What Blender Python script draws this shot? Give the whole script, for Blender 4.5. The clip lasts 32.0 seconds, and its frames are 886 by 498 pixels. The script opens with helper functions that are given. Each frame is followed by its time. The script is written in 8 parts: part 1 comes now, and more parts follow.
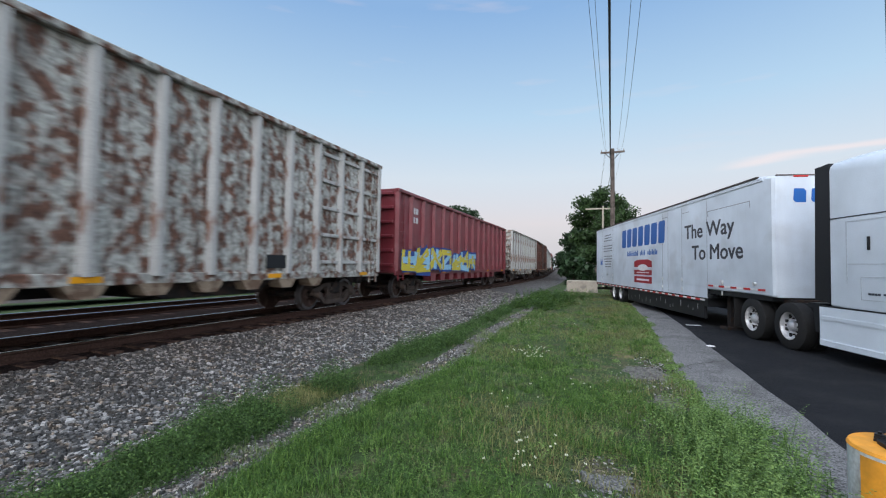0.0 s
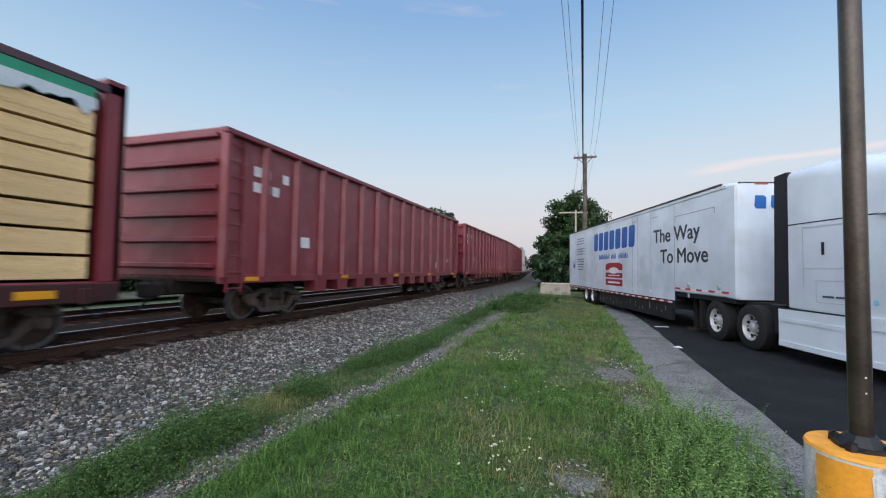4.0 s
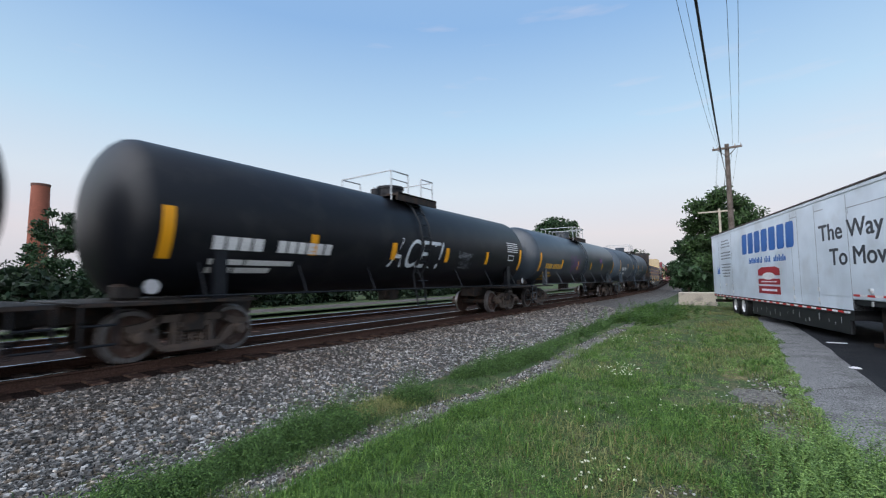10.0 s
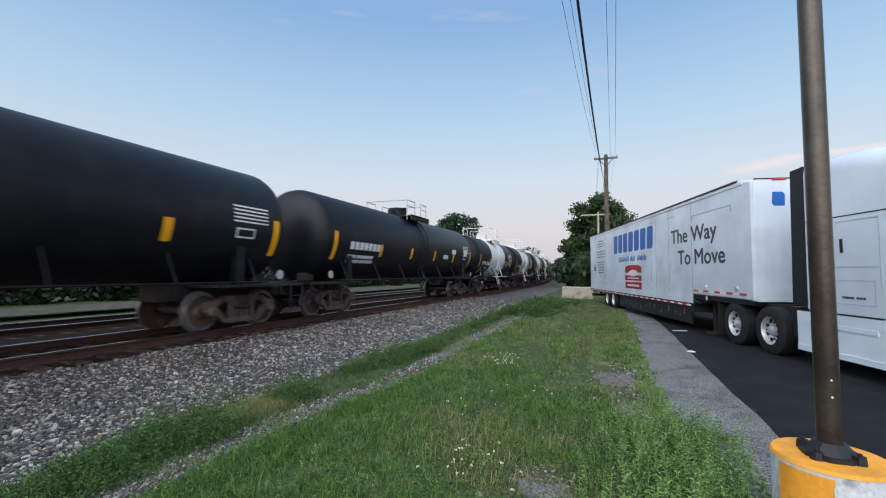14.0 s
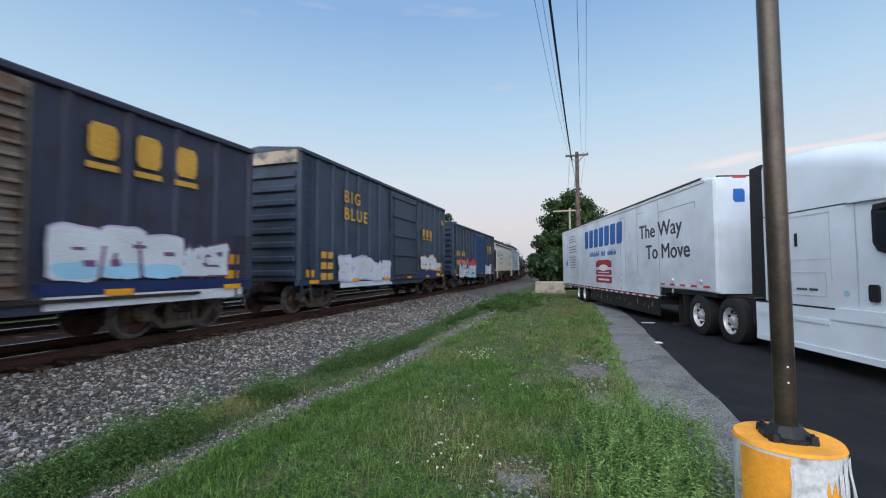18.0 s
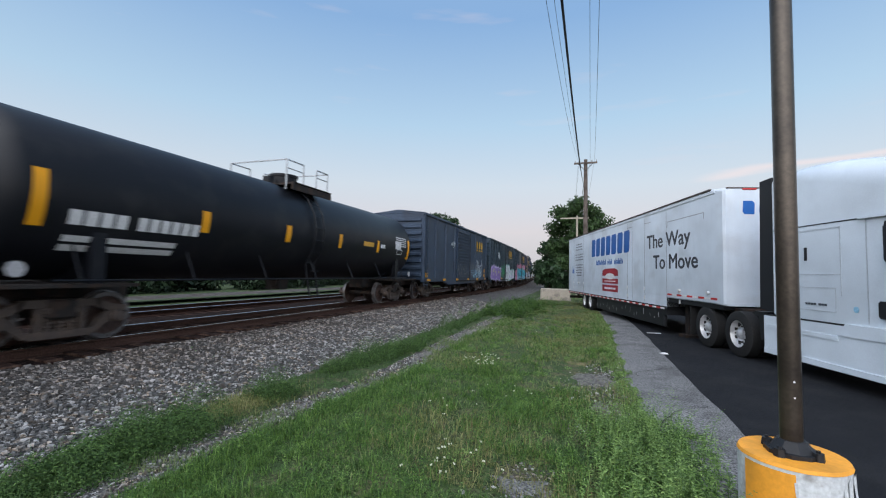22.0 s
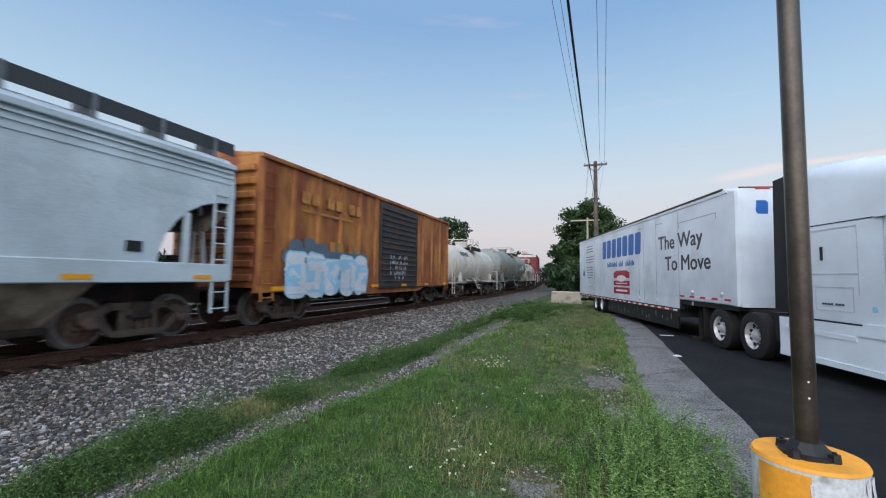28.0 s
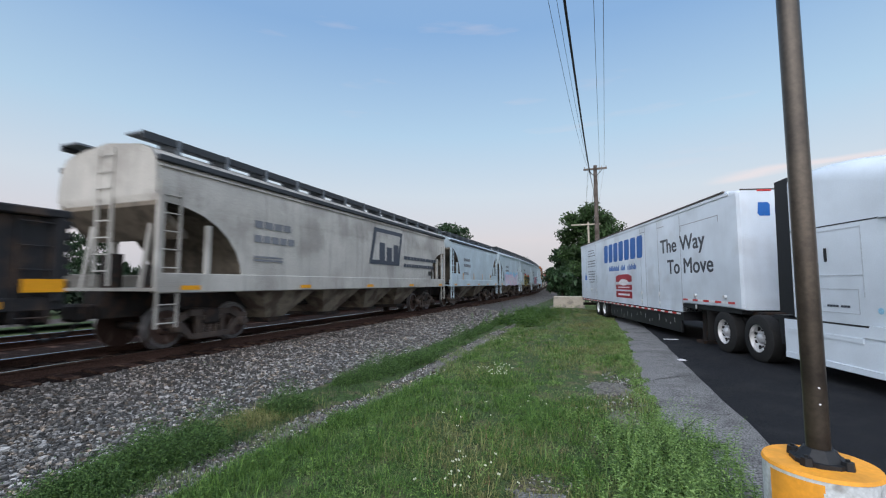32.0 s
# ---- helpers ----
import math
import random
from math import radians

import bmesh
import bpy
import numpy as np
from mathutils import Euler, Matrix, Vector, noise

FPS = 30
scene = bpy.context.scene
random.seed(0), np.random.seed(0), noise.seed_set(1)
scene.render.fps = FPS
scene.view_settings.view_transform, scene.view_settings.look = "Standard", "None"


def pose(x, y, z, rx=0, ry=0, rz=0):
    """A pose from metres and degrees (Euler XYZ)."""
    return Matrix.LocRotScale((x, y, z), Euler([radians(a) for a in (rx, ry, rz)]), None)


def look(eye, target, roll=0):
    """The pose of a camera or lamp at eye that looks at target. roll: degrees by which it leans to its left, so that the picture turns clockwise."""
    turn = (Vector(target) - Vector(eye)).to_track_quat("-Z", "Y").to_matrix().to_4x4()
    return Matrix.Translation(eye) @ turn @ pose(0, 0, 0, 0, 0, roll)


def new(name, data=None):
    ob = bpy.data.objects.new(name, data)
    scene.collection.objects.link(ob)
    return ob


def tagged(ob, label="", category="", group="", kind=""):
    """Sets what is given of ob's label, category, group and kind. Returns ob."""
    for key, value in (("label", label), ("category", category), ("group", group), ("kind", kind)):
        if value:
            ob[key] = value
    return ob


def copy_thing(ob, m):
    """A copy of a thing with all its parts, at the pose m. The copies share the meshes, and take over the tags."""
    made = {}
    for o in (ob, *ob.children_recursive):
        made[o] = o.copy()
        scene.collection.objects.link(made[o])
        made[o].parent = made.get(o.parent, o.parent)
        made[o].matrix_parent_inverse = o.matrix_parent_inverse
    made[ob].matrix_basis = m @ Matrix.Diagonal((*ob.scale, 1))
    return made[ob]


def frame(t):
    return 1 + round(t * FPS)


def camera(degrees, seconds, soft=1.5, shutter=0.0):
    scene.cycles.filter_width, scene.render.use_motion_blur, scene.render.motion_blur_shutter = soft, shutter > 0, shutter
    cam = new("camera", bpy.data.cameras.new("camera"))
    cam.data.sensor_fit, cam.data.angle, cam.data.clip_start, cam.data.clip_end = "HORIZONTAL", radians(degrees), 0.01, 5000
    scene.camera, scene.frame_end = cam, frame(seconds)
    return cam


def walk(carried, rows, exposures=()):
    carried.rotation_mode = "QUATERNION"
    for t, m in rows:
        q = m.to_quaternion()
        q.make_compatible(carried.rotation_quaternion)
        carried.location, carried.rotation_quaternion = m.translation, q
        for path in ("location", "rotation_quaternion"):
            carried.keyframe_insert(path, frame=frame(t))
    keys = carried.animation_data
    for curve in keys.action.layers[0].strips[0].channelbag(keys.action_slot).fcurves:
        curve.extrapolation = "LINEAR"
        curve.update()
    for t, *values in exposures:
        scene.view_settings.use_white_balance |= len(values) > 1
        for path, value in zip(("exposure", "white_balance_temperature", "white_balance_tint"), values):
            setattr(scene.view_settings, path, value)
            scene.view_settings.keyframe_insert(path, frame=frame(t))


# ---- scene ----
cam = camera(92.2, 32.0, soft=1.15, shutter=0.18)
PATH = [
    (0, (-0.519, -0.172, 1.761), (-1.234, 1.695, 1.838), 0.8),
    (0.5, (-0.525, -0.175, 1.764), (-1.207, 1.703, 1.845), 1.0),
    (1, (-0.529, -0.166, 1.773), (-1.187, 1.721, 1.858), 1.1),
    (1.5, (-0.537, -0.183, 1.78), (-1.174, 1.711, 1.869), 1.1),
    (2, (-0.53, -0.187, 1.787), (-1.151, 1.712, 1.877), 1.0),
    (2.5, (-0.522, -0.179, 1.79), (-1.13, 1.724, 1.879), 1.0),
    (4.5, (-0.52, -0.16, 1.781), (-1.129, 1.743, 1.87), 0.8),
    (5, (-0.51, -0.137, 1.774), (-1.138, 1.76, 1.86), 0.7),
    (5.5, (-0.508, -0.104, 1.768), (-1.16, 1.785, 1.849), 0.5),
    (6, (-0.515, -0.159, 1.765), (-1.201, 1.717, 1.853), 0.3),
    (6.5, (-0.517, -0.198, 1.778), (-1.245, 1.663, 1.869), -0.6),
    (7, (-0.41, -0.147, 1.78), (-1.35, 1.612, 1.923), -1.9),
    (7.5, (-0.239, -0.113, 1.791), (-1.391, 1.513, 1.963), -2.6),
    (8, (-0.107, -0.114, 1.794), (-1.384, 1.418, 1.933), -2.8),
    (8.5, (-0.052, -0.1, 1.795), (-1.352, 1.415, 1.917), -2.5),
    (9, (-0.053, -0.048, 1.775), (-1.325, 1.489, 1.909), -1.6),
    (9.5, (-0.109, -0.037, 1.765), (-1.319, 1.55, 1.901), -0.8),
    (10, (-0.122, -0.072, 1.752), (-1.244, 1.577, 1.899), -0.6),
    (10.5, (-0.085, -0.069, 1.776), (-1.098, 1.65, 1.92), -0.2),
    (11, (-0.051, -0.059, 1.778), (-0.951, 1.722, 1.909), 0.0),
    (11.5, (-0.033, -0.041, 1.762), (-0.834, 1.788, 1.871), 0.4),
    (12, (-0.026, -0.024, 1.746), (-0.76, 1.835, 1.839), 0.7),
    (12.5, (-0.028, -0.015, 1.74), (-0.739, 1.853, 1.827), 0.7),
    (13, (-0.001, 0.013, 1.742), (-0.711, 1.881, 1.836), 0.5),
    (13.5, (0.019, 0.053, 1.746), (-0.702, 1.915, 1.85), 0.4),
    (15.5, (-0.018, 0.018, 1.765), (-0.729, 1.882, 1.896), -0.4),
    (16, (-0.026, 0.006, 1.771), (-0.713, 1.88, 1.898), -0.6),
    (16.5, (-0.02, 0.021, 1.766), (-0.675, 1.907, 1.879), -0.6),
    (17, (-0.015, 0.025, 1.754), (-0.643, 1.921, 1.852), -0.4),
    (17.5, (-0.008, 0.01, 1.755), (-0.622, 1.911, 1.847), -0.3),
    (18, (-0.004, 0.01, 1.757), (-0.617, 1.911, 1.853), -0.4),
    (18.5, (0.0, 0.007, 1.761), (-0.626, 1.903, 1.871), -0.5),
    (19, (0.0, 0.0, 1.766), (-0.645, 1.889, 1.888), -0.6),
    (19.5, (-0.007, -0.002, 1.768), (-0.669, 1.882, 1.895), -0.5),
    (20, (-0.015, -0.005, 1.765), (-0.687, 1.874, 1.892), -0.1),
    (20.5, (-0.026, -0.011, 1.762), (-0.699, 1.869, 1.885), 0.3),
    (21, (-0.021, -0.009, 1.761), (-0.688, 1.873, 1.882), 0.8),
    (21.5, (-0.018, -0.019, 1.763), (-0.674, 1.866, 1.881), 1.1),
    (22, (-0.017, -0.033, 1.767), (-0.656, 1.859, 1.881), 1.2),
    (22.5, (-0.013, -0.031, 1.756), (-0.629, 1.868, 1.861), 1.3),
    (23, (-0.003, -0.026, 1.745), (-0.597, 1.882, 1.84), 1.4),
    (23.5, (0.005, -0.031, 1.752), (-0.569, 1.883, 1.84), 1.2),
    (24, (0.001, -0.046, 1.753), (-0.574, 1.868, 1.841), 1.1),
    (24.5, (-0.025, -0.087, 1.754), (-0.63, 1.817, 1.844), 1.0),
    (25, (-0.023, -0.092, 1.755), (-0.675, 1.796, 1.851), 0.9),
    (25.5, (-0.002, -0.066, 1.763), (-0.696, 1.806, 1.87), 0.7),
    (27.5, (0.009, -0.048, 1.752), (-0.68, 1.825, 1.885), 0.6),
    (28, (0.008, -0.037, 1.749), (-0.675, 1.838, 1.881), 0.7),
    (28.5, (-0.006, -0.054, 1.757), (-0.685, 1.823, 1.885), 1.0),
    (29, (-0.007, -0.056, 1.754), (-0.684, 1.821, 1.884), 1.1),
    (29.5, (-0.005, -0.064, 1.757), (-0.683, 1.813, 1.888), 1.4),
    (30, (-0.02, -0.048, 1.751), (-0.702, 1.827, 1.883), 1.6),
    (30.5, (-0.027, -0.049, 1.752), (-0.708, 1.826, 1.886), 1.7),
    (31, (-0.018, -0.025, 1.751), (-0.694, 1.851, 1.892), 1.2),
    (31.5, (-0.009, -0.017, 1.758), (-0.683, 1.86, 1.908), 0.6),
    (32, (-0.006, -0.01, 1.766), (-0.693, 1.861, 1.926), -0.1),
]
walk(cam, [(t, look(eye, target, roll)) for t, eye, target, roll in PATH], exposures=[(0.0, 0.0), (4.0, -0.05), (7.0, -0.1), (8.5, 0.0), (10.0, 0.07), (12.0, -0.02), (17.0, -0.02), (26.0, -0.08), (32.0, -0.08)])

# ---- world, sun, exposure ----
world = bpy.data.worlds.new("dusk_sky")
scene.world = world
world.use_nodes = True
wn, wl = world.node_tree.nodes, world.node_tree.links
wn.clear()
w_out = wn.new("ShaderNodeOutputWorld")
w_bg = wn.new("ShaderNodeBackground")
sky = wn.new("ShaderNodeTexSky")
sky.sky_type = "NISHITA"
sky.sun_disc = False
sky.sun_elevation = radians(3.0)
sky.sun_rotation = radians(185)
sky.altitude = 100
sky.air_density, sky.dust_density, sky.ozone_density = 1.0, 0.5, 2.0
w_tc = wn.new("ShaderNodeTexCoord")
w_sep = wn.new("ShaderNodeSeparateXYZ")
wl.new(w_tc.outputs["Generated"], w_sep.inputs[0])
# the clear dusk sky by height: mauve haze, a pink belt, then deepening blue
w_ramp = wn.new("ShaderNodeValToRGB")
stops = [(0.0, (0.50, 0.54, 0.62)), (0.035, (0.60, 0.60, 0.69)), (0.10, (0.72, 0.67, 0.73)), (0.20, (0.67, 0.74, 0.83)), (0.33, (0.48, 0.67, 0.86)), (0.52, (0.27, 0.46, 0.76)), (1.0, (0.30, 0.46, 0.74))]
while len(w_ramp.color_ramp.elements) < len(stops):
    w_ramp.color_ramp.elements.new(0.5)
for el, (p, col) in zip(w_ramp.color_ramp.elements, stops):
    el.position, el.color = p, (*col, 1)
wl.new(w_sep.outputs["Z"], w_ramp.inputs[0])
# afterglow round the place where the sun went down, behind the lot
w_dot = wn.new("ShaderNodeVectorMath")
w_dot.operation = "DOT_PRODUCT"
w_dot.inputs[1].default_value = (0.05, -0.87, 0.50)
wl.new(w_tc.outputs["Generated"], w_dot.inputs[0])
w_glow = wn.new("ShaderNodeMapRange")
w_glow.interpolation_type = "SMOOTHSTEP"
w_glow.inputs["From Min"].default_value, w_glow.inputs["From Max"].default_value = 0.1, 1.0
w_glow.inputs["To Min"].default_value, w_glow.inputs["To Max"].default_value = 0.0, 2.2
wl.new(w_dot.outputs["Value"], w_glow.inputs["Value"])
w_warm = wn.new("ShaderNodeMix")
w_warm.data_type, w_warm.blend_type = "RGBA", "ADD"
w_warm.inputs[7].default_value = (0.93, 0.92, 0.96, 1)
w_warm.clamp_result = False
wl.new(w_glow.outputs[0], w_warm.inputs[0])
w_warm.clamp_factor = False
# thin pink streaks of cloud
w_map = wn.new("ShaderNodeMapping")
w_map.inputs["Scale"].default_value = (1.6, 1.6, 11.0)
w_map.inputs["Rotation"].default_value = (0, radians(-9), 0)
wl.new(w_tc.outputs["Generated"], w_map.inputs["Vector"])
w_cl = wn.new("ShaderNodeTexNoise")
w_cl.inputs["Scale"].default_value, w_cl.inputs["Detail"].default_value = 2.2, 7.0
wl.new(w_map.outputs[0], w_cl.inputs["Vector"])
w_cr = wn.new("ShaderNodeMapRange")
w_cr.inputs["From Min"].default_value, w_cr.inputs["From Max"].default_value = 0.64, 0.82
w_cr.inputs["To Max"].default_value = 0.35
wl.new(w_cl.outputs["Fac"], w_cr.inputs["Value"])
w_cloud = wn.new("ShaderNodeMix")
w_cloud.data_type = "RGBA"
w_cloud.inputs[7].default_value = (0.80, 0.70, 0.74, 1)
wl.new(w_cr.outputs[0], w_cloud.inputs[0])
wl.new(w_ramp.outputs[0], w_cloud.inputs[6])
# one longer pink streak low over the lot
w_pl = wn.new("ShaderNodeVectorMath")
w_pl.operation = "DOT_PRODUCT"
w_pl.inputs[1].default_value = (0.1125, 0.178, -0.977)
wl.new(w_tc.outputs["Generated"], w_pl.inputs[0])
w_wob = wn.new("ShaderNodeMath")
w_wob.operation = "MULTIPLY_ADD"
w_wob.inputs[1].default_value = 0.035
wl.new(w_cl.outputs["Fac"], w_wob.inputs[0])
wl.new(w_pl.outputs["Value"], w_wob.inputs[2])
w_off = wn.new("ShaderNodeMath")
w_off.operation = "SUBTRACT"
w_off.inputs[1].default_value = 0.0165
wl.new(w_wob.outputs[0], w_off.inputs[0])
w_abs = wn.new("ShaderNodeMath")
w_abs.operation = "ABSOLUTE"
wl.new(w_off.outputs[0], w_abs.inputs[0])
w_thin = wn.new("ShaderNodeMapRange")
w_thin.interpolation_type = "SMOOTHSTEP"
for key, val in (("From Min", 0.0), ("From Max", 0.011), ("To Min", 0.75), ("To Max", 0.0)):
    w_thin.inputs[key].default_value = val
wl.new(w_abs.outputs[0], w_thin.inputs["Value"])
w_mid = wn.new("ShaderNodeVectorMath")
w_mid.operation = "DOT_PRODUCT"
w_mid.inputs[1].default_value = (0.40, 0.892, 0.208)
wl.new(w_tc.outputs["Generated"], w_mid.inputs[0])
w_reach = wn.new("ShaderNodeMapRange")
w_reach.interpolation_type = "SMOOTHSTEP"
w_reach.inputs["From Min"].default_value, w_reach.inputs["From Max"].default_value = 0.974, 0.99
wl.new(w_mid.outputs["Value"], w_reach.inputs["Value"])
w_str = wn.new("ShaderNodeMath")
w_str.operation = "MULTIPLY"
wl.new(w_thin.outputs[0], w_str.inputs[0])
wl.new(w_reach.outputs[0], w_str.inputs[1])
w_pink = wn.new("ShaderNodeMix")
w_pink.data_type = "RGBA"
w_pink.inputs[7].default_value = (0.92, 0.80, 0.81, 1)
wl.new(w_str.outputs[0], w_pink.inputs[0])
wl.new(w_cloud.outputs[2], w_pink.inputs[6])
w_mix = wn.new("ShaderNodeMix")
w_mix.data_type = "RGBA"
w_mix.inputs[0].default_value = 0.94
w_nis = wn.new("ShaderNodeMix")
w_nis.data_type, w_nis.blend_type = "RGBA", "MULTIPLY"
w_nis.inputs[0].default_value = 1.0
w_nis.inputs[7].default_value = (0.6, 0.6, 0.6, 1)
wl.new(sky.outputs[0], w_nis.inputs[6])
wl.new(w_nis.outputs[2], w_mix.inputs[6])
wl.new(w_pink.outputs[2], w_mix.inputs[7])
wl.new(w_mix.outputs[2], w_warm.inputs[6])
w_bg.inputs["Strength"].default_value = 1.0
wl.new(w_warm.outputs[2], w_bg.inputs["Color"])
wl.new(w_bg.outputs[0], w_out.inputs["Surface"])

sun_data = bpy.data.lights.new("sun", "SUN")
sun_data.energy, sun_data.angle, sun_data.color = 1.2, radians(60), (0.96, 0.95, 0.97)
sun = new("sun", sun_data)
sun.matrix_world = look((-4, -50, 45), (0, 0, 0))

# ---- materials ----
MATS = {}


def mat(name, color, rough=0.6, metal=0.0, spots=None, spot_amount=0.0, spot_scale=3.0, grain=0.12,
        grain_scale=40.0, bump=0.0, bump_scale=60.0, streak=0.0, island=0.0, spec=0.28, rand=0.0, bright=0.0, tones=None, tall=None, stain=None):
    """A painted or raw surface: a base colour with fine grain, larger patches of a second colour and drip streaks."""
    if name in MATS:
        return MATS[name]
    m = bpy.data.materials.new(name)
    m.use_nodes = True
    n, l = m.node_tree.nodes, m.node_tree.links
    b = n["Principled BSDF"]
    b.inputs["Roughness"].default_value = rough
    b.inputs["Metallic"].default_value = metal
    b.inputs["Specular IOR Level"].default_value = spec
    tc = n.new("ShaderNodeTexCoord")

    def noise_of(scale, detail=6.0, stretch=None):
        t = n.new("ShaderNodeTexNoise")
        t.inputs["Scale"].default_value = scale
        t.inputs["Detail"].default_value = detail
        if stretch:
            mp = n.new("ShaderNodeMapping")
            mp.inputs["Scale"].default_value = stretch
            l.new(tc.outputs["Object"], mp.inputs["Vector"])
            l.new(mp.outputs[0], t.inputs["Vector"])
        else:
            l.new(tc.outputs["Object"], t.inputs["Vector"])
        return t.outputs["Fac"]

    def ramp(fac, lo, hi, a=0.0, c=1.0):
        r = n.new("ShaderNodeMapRange")
        r.inputs["From Min"].default_value, r.inputs["From Max"].default_value = lo, hi
        r.inputs["To Min"].default_value, r.inputs["To Max"].default_value = a, c
        l.new(fac, r.inputs["Value"])
        return r.outputs[0]

    def mix(fac, a, c, kind="MIX"):
        x = n.new("ShaderNodeMix")
        x.data_type, x.blend_type = "RGBA", kind
        if isinstance(fac, float):
            x.inputs[0].default_value = fac
        else:
            l.new(fac, x.inputs[0])
        for s, v in ((x.inputs[6], a), (x.inputs[7], c)):
            if isinstance(v, tuple):
                s.default_value = (*v, 1)
            else:
                l.new(v, s)
        return x.outputs[2]

    col = color
    if spots:
        col = mix(ramp(noise_of(spot_scale, 6.0, tall), 0.62 - 0.3 * spot_amount, 0.70 - 0.2 * spot_amount), color, spots)
    if streak:
        s = noise_of(1.0, 4.0, (7.0, 7.0, 0.55))
        dark = tuple(c * 0.35 for c in (spots or color))
        col = mix(ramp(s, 0.5, 0.75, 0.0, streak), col, dark)
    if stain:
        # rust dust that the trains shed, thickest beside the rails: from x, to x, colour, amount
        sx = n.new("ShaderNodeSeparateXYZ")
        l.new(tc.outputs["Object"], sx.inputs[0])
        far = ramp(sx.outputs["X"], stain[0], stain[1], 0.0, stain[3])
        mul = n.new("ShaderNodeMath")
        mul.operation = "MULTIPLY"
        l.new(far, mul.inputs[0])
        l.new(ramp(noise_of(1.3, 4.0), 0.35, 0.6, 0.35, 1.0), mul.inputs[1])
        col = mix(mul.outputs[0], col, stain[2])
    g = ramp(noise_of(grain_scale, 8.0), 0.3, 0.7, 1 - grain * 2, 1 + grain)
    gc = n.new("ShaderNodeCombineColor")
    for k in range(3):
        l.new(g, gc.inputs[k])
    big = ramp(noise_of(0.9, 3.0), 0.3, 0.7, 0.85, 1.08)
    bc = n.new("ShaderNodeCombineColor")
    for k in range(3):
        l.new(big, bc.inputs[k])
    col = mix(1.0, col, gc.outputs[0], "MULTIPLY")
    col = mix(1.0, col, bc.outputs[0], "MULTIPLY")
    if island or rand:
        if island:
            src = n.new("ShaderNodeNewGeometry").outputs["Random Per Island"]
        else:
            src = n.new("ShaderNodeObjectInfo").outputs["Random"]
        k = island or rand
        if tones:
            tr_ = n.new("ShaderNodeValToRGB")
            while len(tr_.color_ramp.elements) < len(tones):
                tr_.color_ramp.elements.new(0.5)
            for q, (el, tone) in enumerate(zip(tr_.color_ramp.elements, tones)):
                el.position, el.color = q / (len(tones) - 1), (*tone, 1)
            l.new(src, tr_.inputs[0])
            col = mix(0.7, col, tr_.outputs[0])
        if bright:
            pw = n.new("ShaderNodeMath")
            pw.operation = "POWER"
            pw.inputs[1].default_value = 3.5
            l.new(src, pw.inputs[0])
            rv = ramp(pw.outputs[0], 0, 1, 1 - k, 1 + bright)
        else:
            rv = ramp(src, 0, 1, 1 - k, 1 + k)
        rc = n.new("ShaderNodeCombineColor")
        for q in range(3):
            l.new(rv, rc.inputs[q])
        col = mix(1.0, col, rc.outputs[0], "MULTIPLY")
    l.new(col, b.inputs["Base Color"])
    if bump:
        bp = n.new("ShaderNodeBump")
        bp.inputs["Strength"].default_value = bump
        bp.inputs["Distance"].default_value = 0.02
        l.new(noise_of(bump_scale, 5.0), bp.inputs["Height"])
        l.new(bp.outputs[0], b.inputs["Normal"])
    MATS[name] = m
    return m


RUST = (0.16, 0.065, 0.03)
STEEL_DARK = mat("grimy_steel", (0.022, 0.019, 0.018), 0.8, 0.1, (0.042, 0.027, 0.020), 0.45, 5.0)
WHEEL = mat("wheel_steel", (0.066, 0.040, 0.032), 0.75, 0.0, (0.10, 0.07, 0.06), 0.3, 4.0)
TREAD = mat("worn_wheel_tread", (0.16, 0.15, 0.15), 0.42, 0.6, (0.10, 0.08, 0.07), 0.3, 5.0)
FRAME_BROWN = mat("bogie_casting", (0.064, 0.050, 0.043), 0.85, 0.0, (0.088, 0.064, 0.050), 0.5, 4.0)
BLACK_TANK = mat("black_tank_paint", (0.006, 0.007, 0.010), 0.44, 0, (0.011, 0.012, 0.014), 0.3, 1.6, streak=0.2, spec=0.22)
GREY_TANK = mat("weathered_grey_black_paint", (0.030, 0.040, 0.052), 0.36, 0, (0.042, 0.050, 0.060), 0.35, 1.2, streak=0.3, spec=0.5)
PALE_TANK = mat("dusty_blue_grey_paint", (0.060, 0.078, 0.100), 0.5, 0, (0.088, 0.102, 0.120), 0.4, 1.0, streak=0.4, spec=0.25)
WHITE_TANK = mat("dirty_white_paint", (0.70, 0.70, 0.69), 0.5, 0, (0.60, 0.56, 0.51), 0.3, 1.1, streak=0.22)
STAINED_TANK = mat("stained_white_tank_paint", (0.60, 0.57, 0.51), 0.5, 0, (0.50, 0.44, 0.37), 0.4, 0.8, streak=0.35)
RAILGREY = mat("galvanised_railing", (0.42, 0.44, 0.46), 0.5, 0.2)
GREEN_TANK = mat("faded_green_paint", (0.205, 0.235, 0.215), 0.5, 0, (0.20, 0.12, 0.075), 0.16, 1.0, streak=0.4)
MAROON = mat("maroon_paint", (0.185, 0.025, 0.034), 0.40, 0, (0.21, 0.048, 0.056), 0.35, 1.4, streak=0.2, spec=0.5)
DARKMAROON = mat("grimy_dark_maroon_paint", (0.050, 0.016, 0.016), 0.6, 0, (0.03, 0.018, 0.016), 0.4, 1.5)
REDBOX = mat("red_oxide_paint", (0.185, 0.042, 0.040), 0.6, 0, (0.155, 0.036, 0.036), 0.4, 1.0, streak=0.15)
BLUEBOX = mat("dark_blue_paint", (0.031, 0.050, 0.082), 0.48, 0, (0.024, 0.037, 0.060), 0.35, 1.3, streak=0.25, spec=0.28)
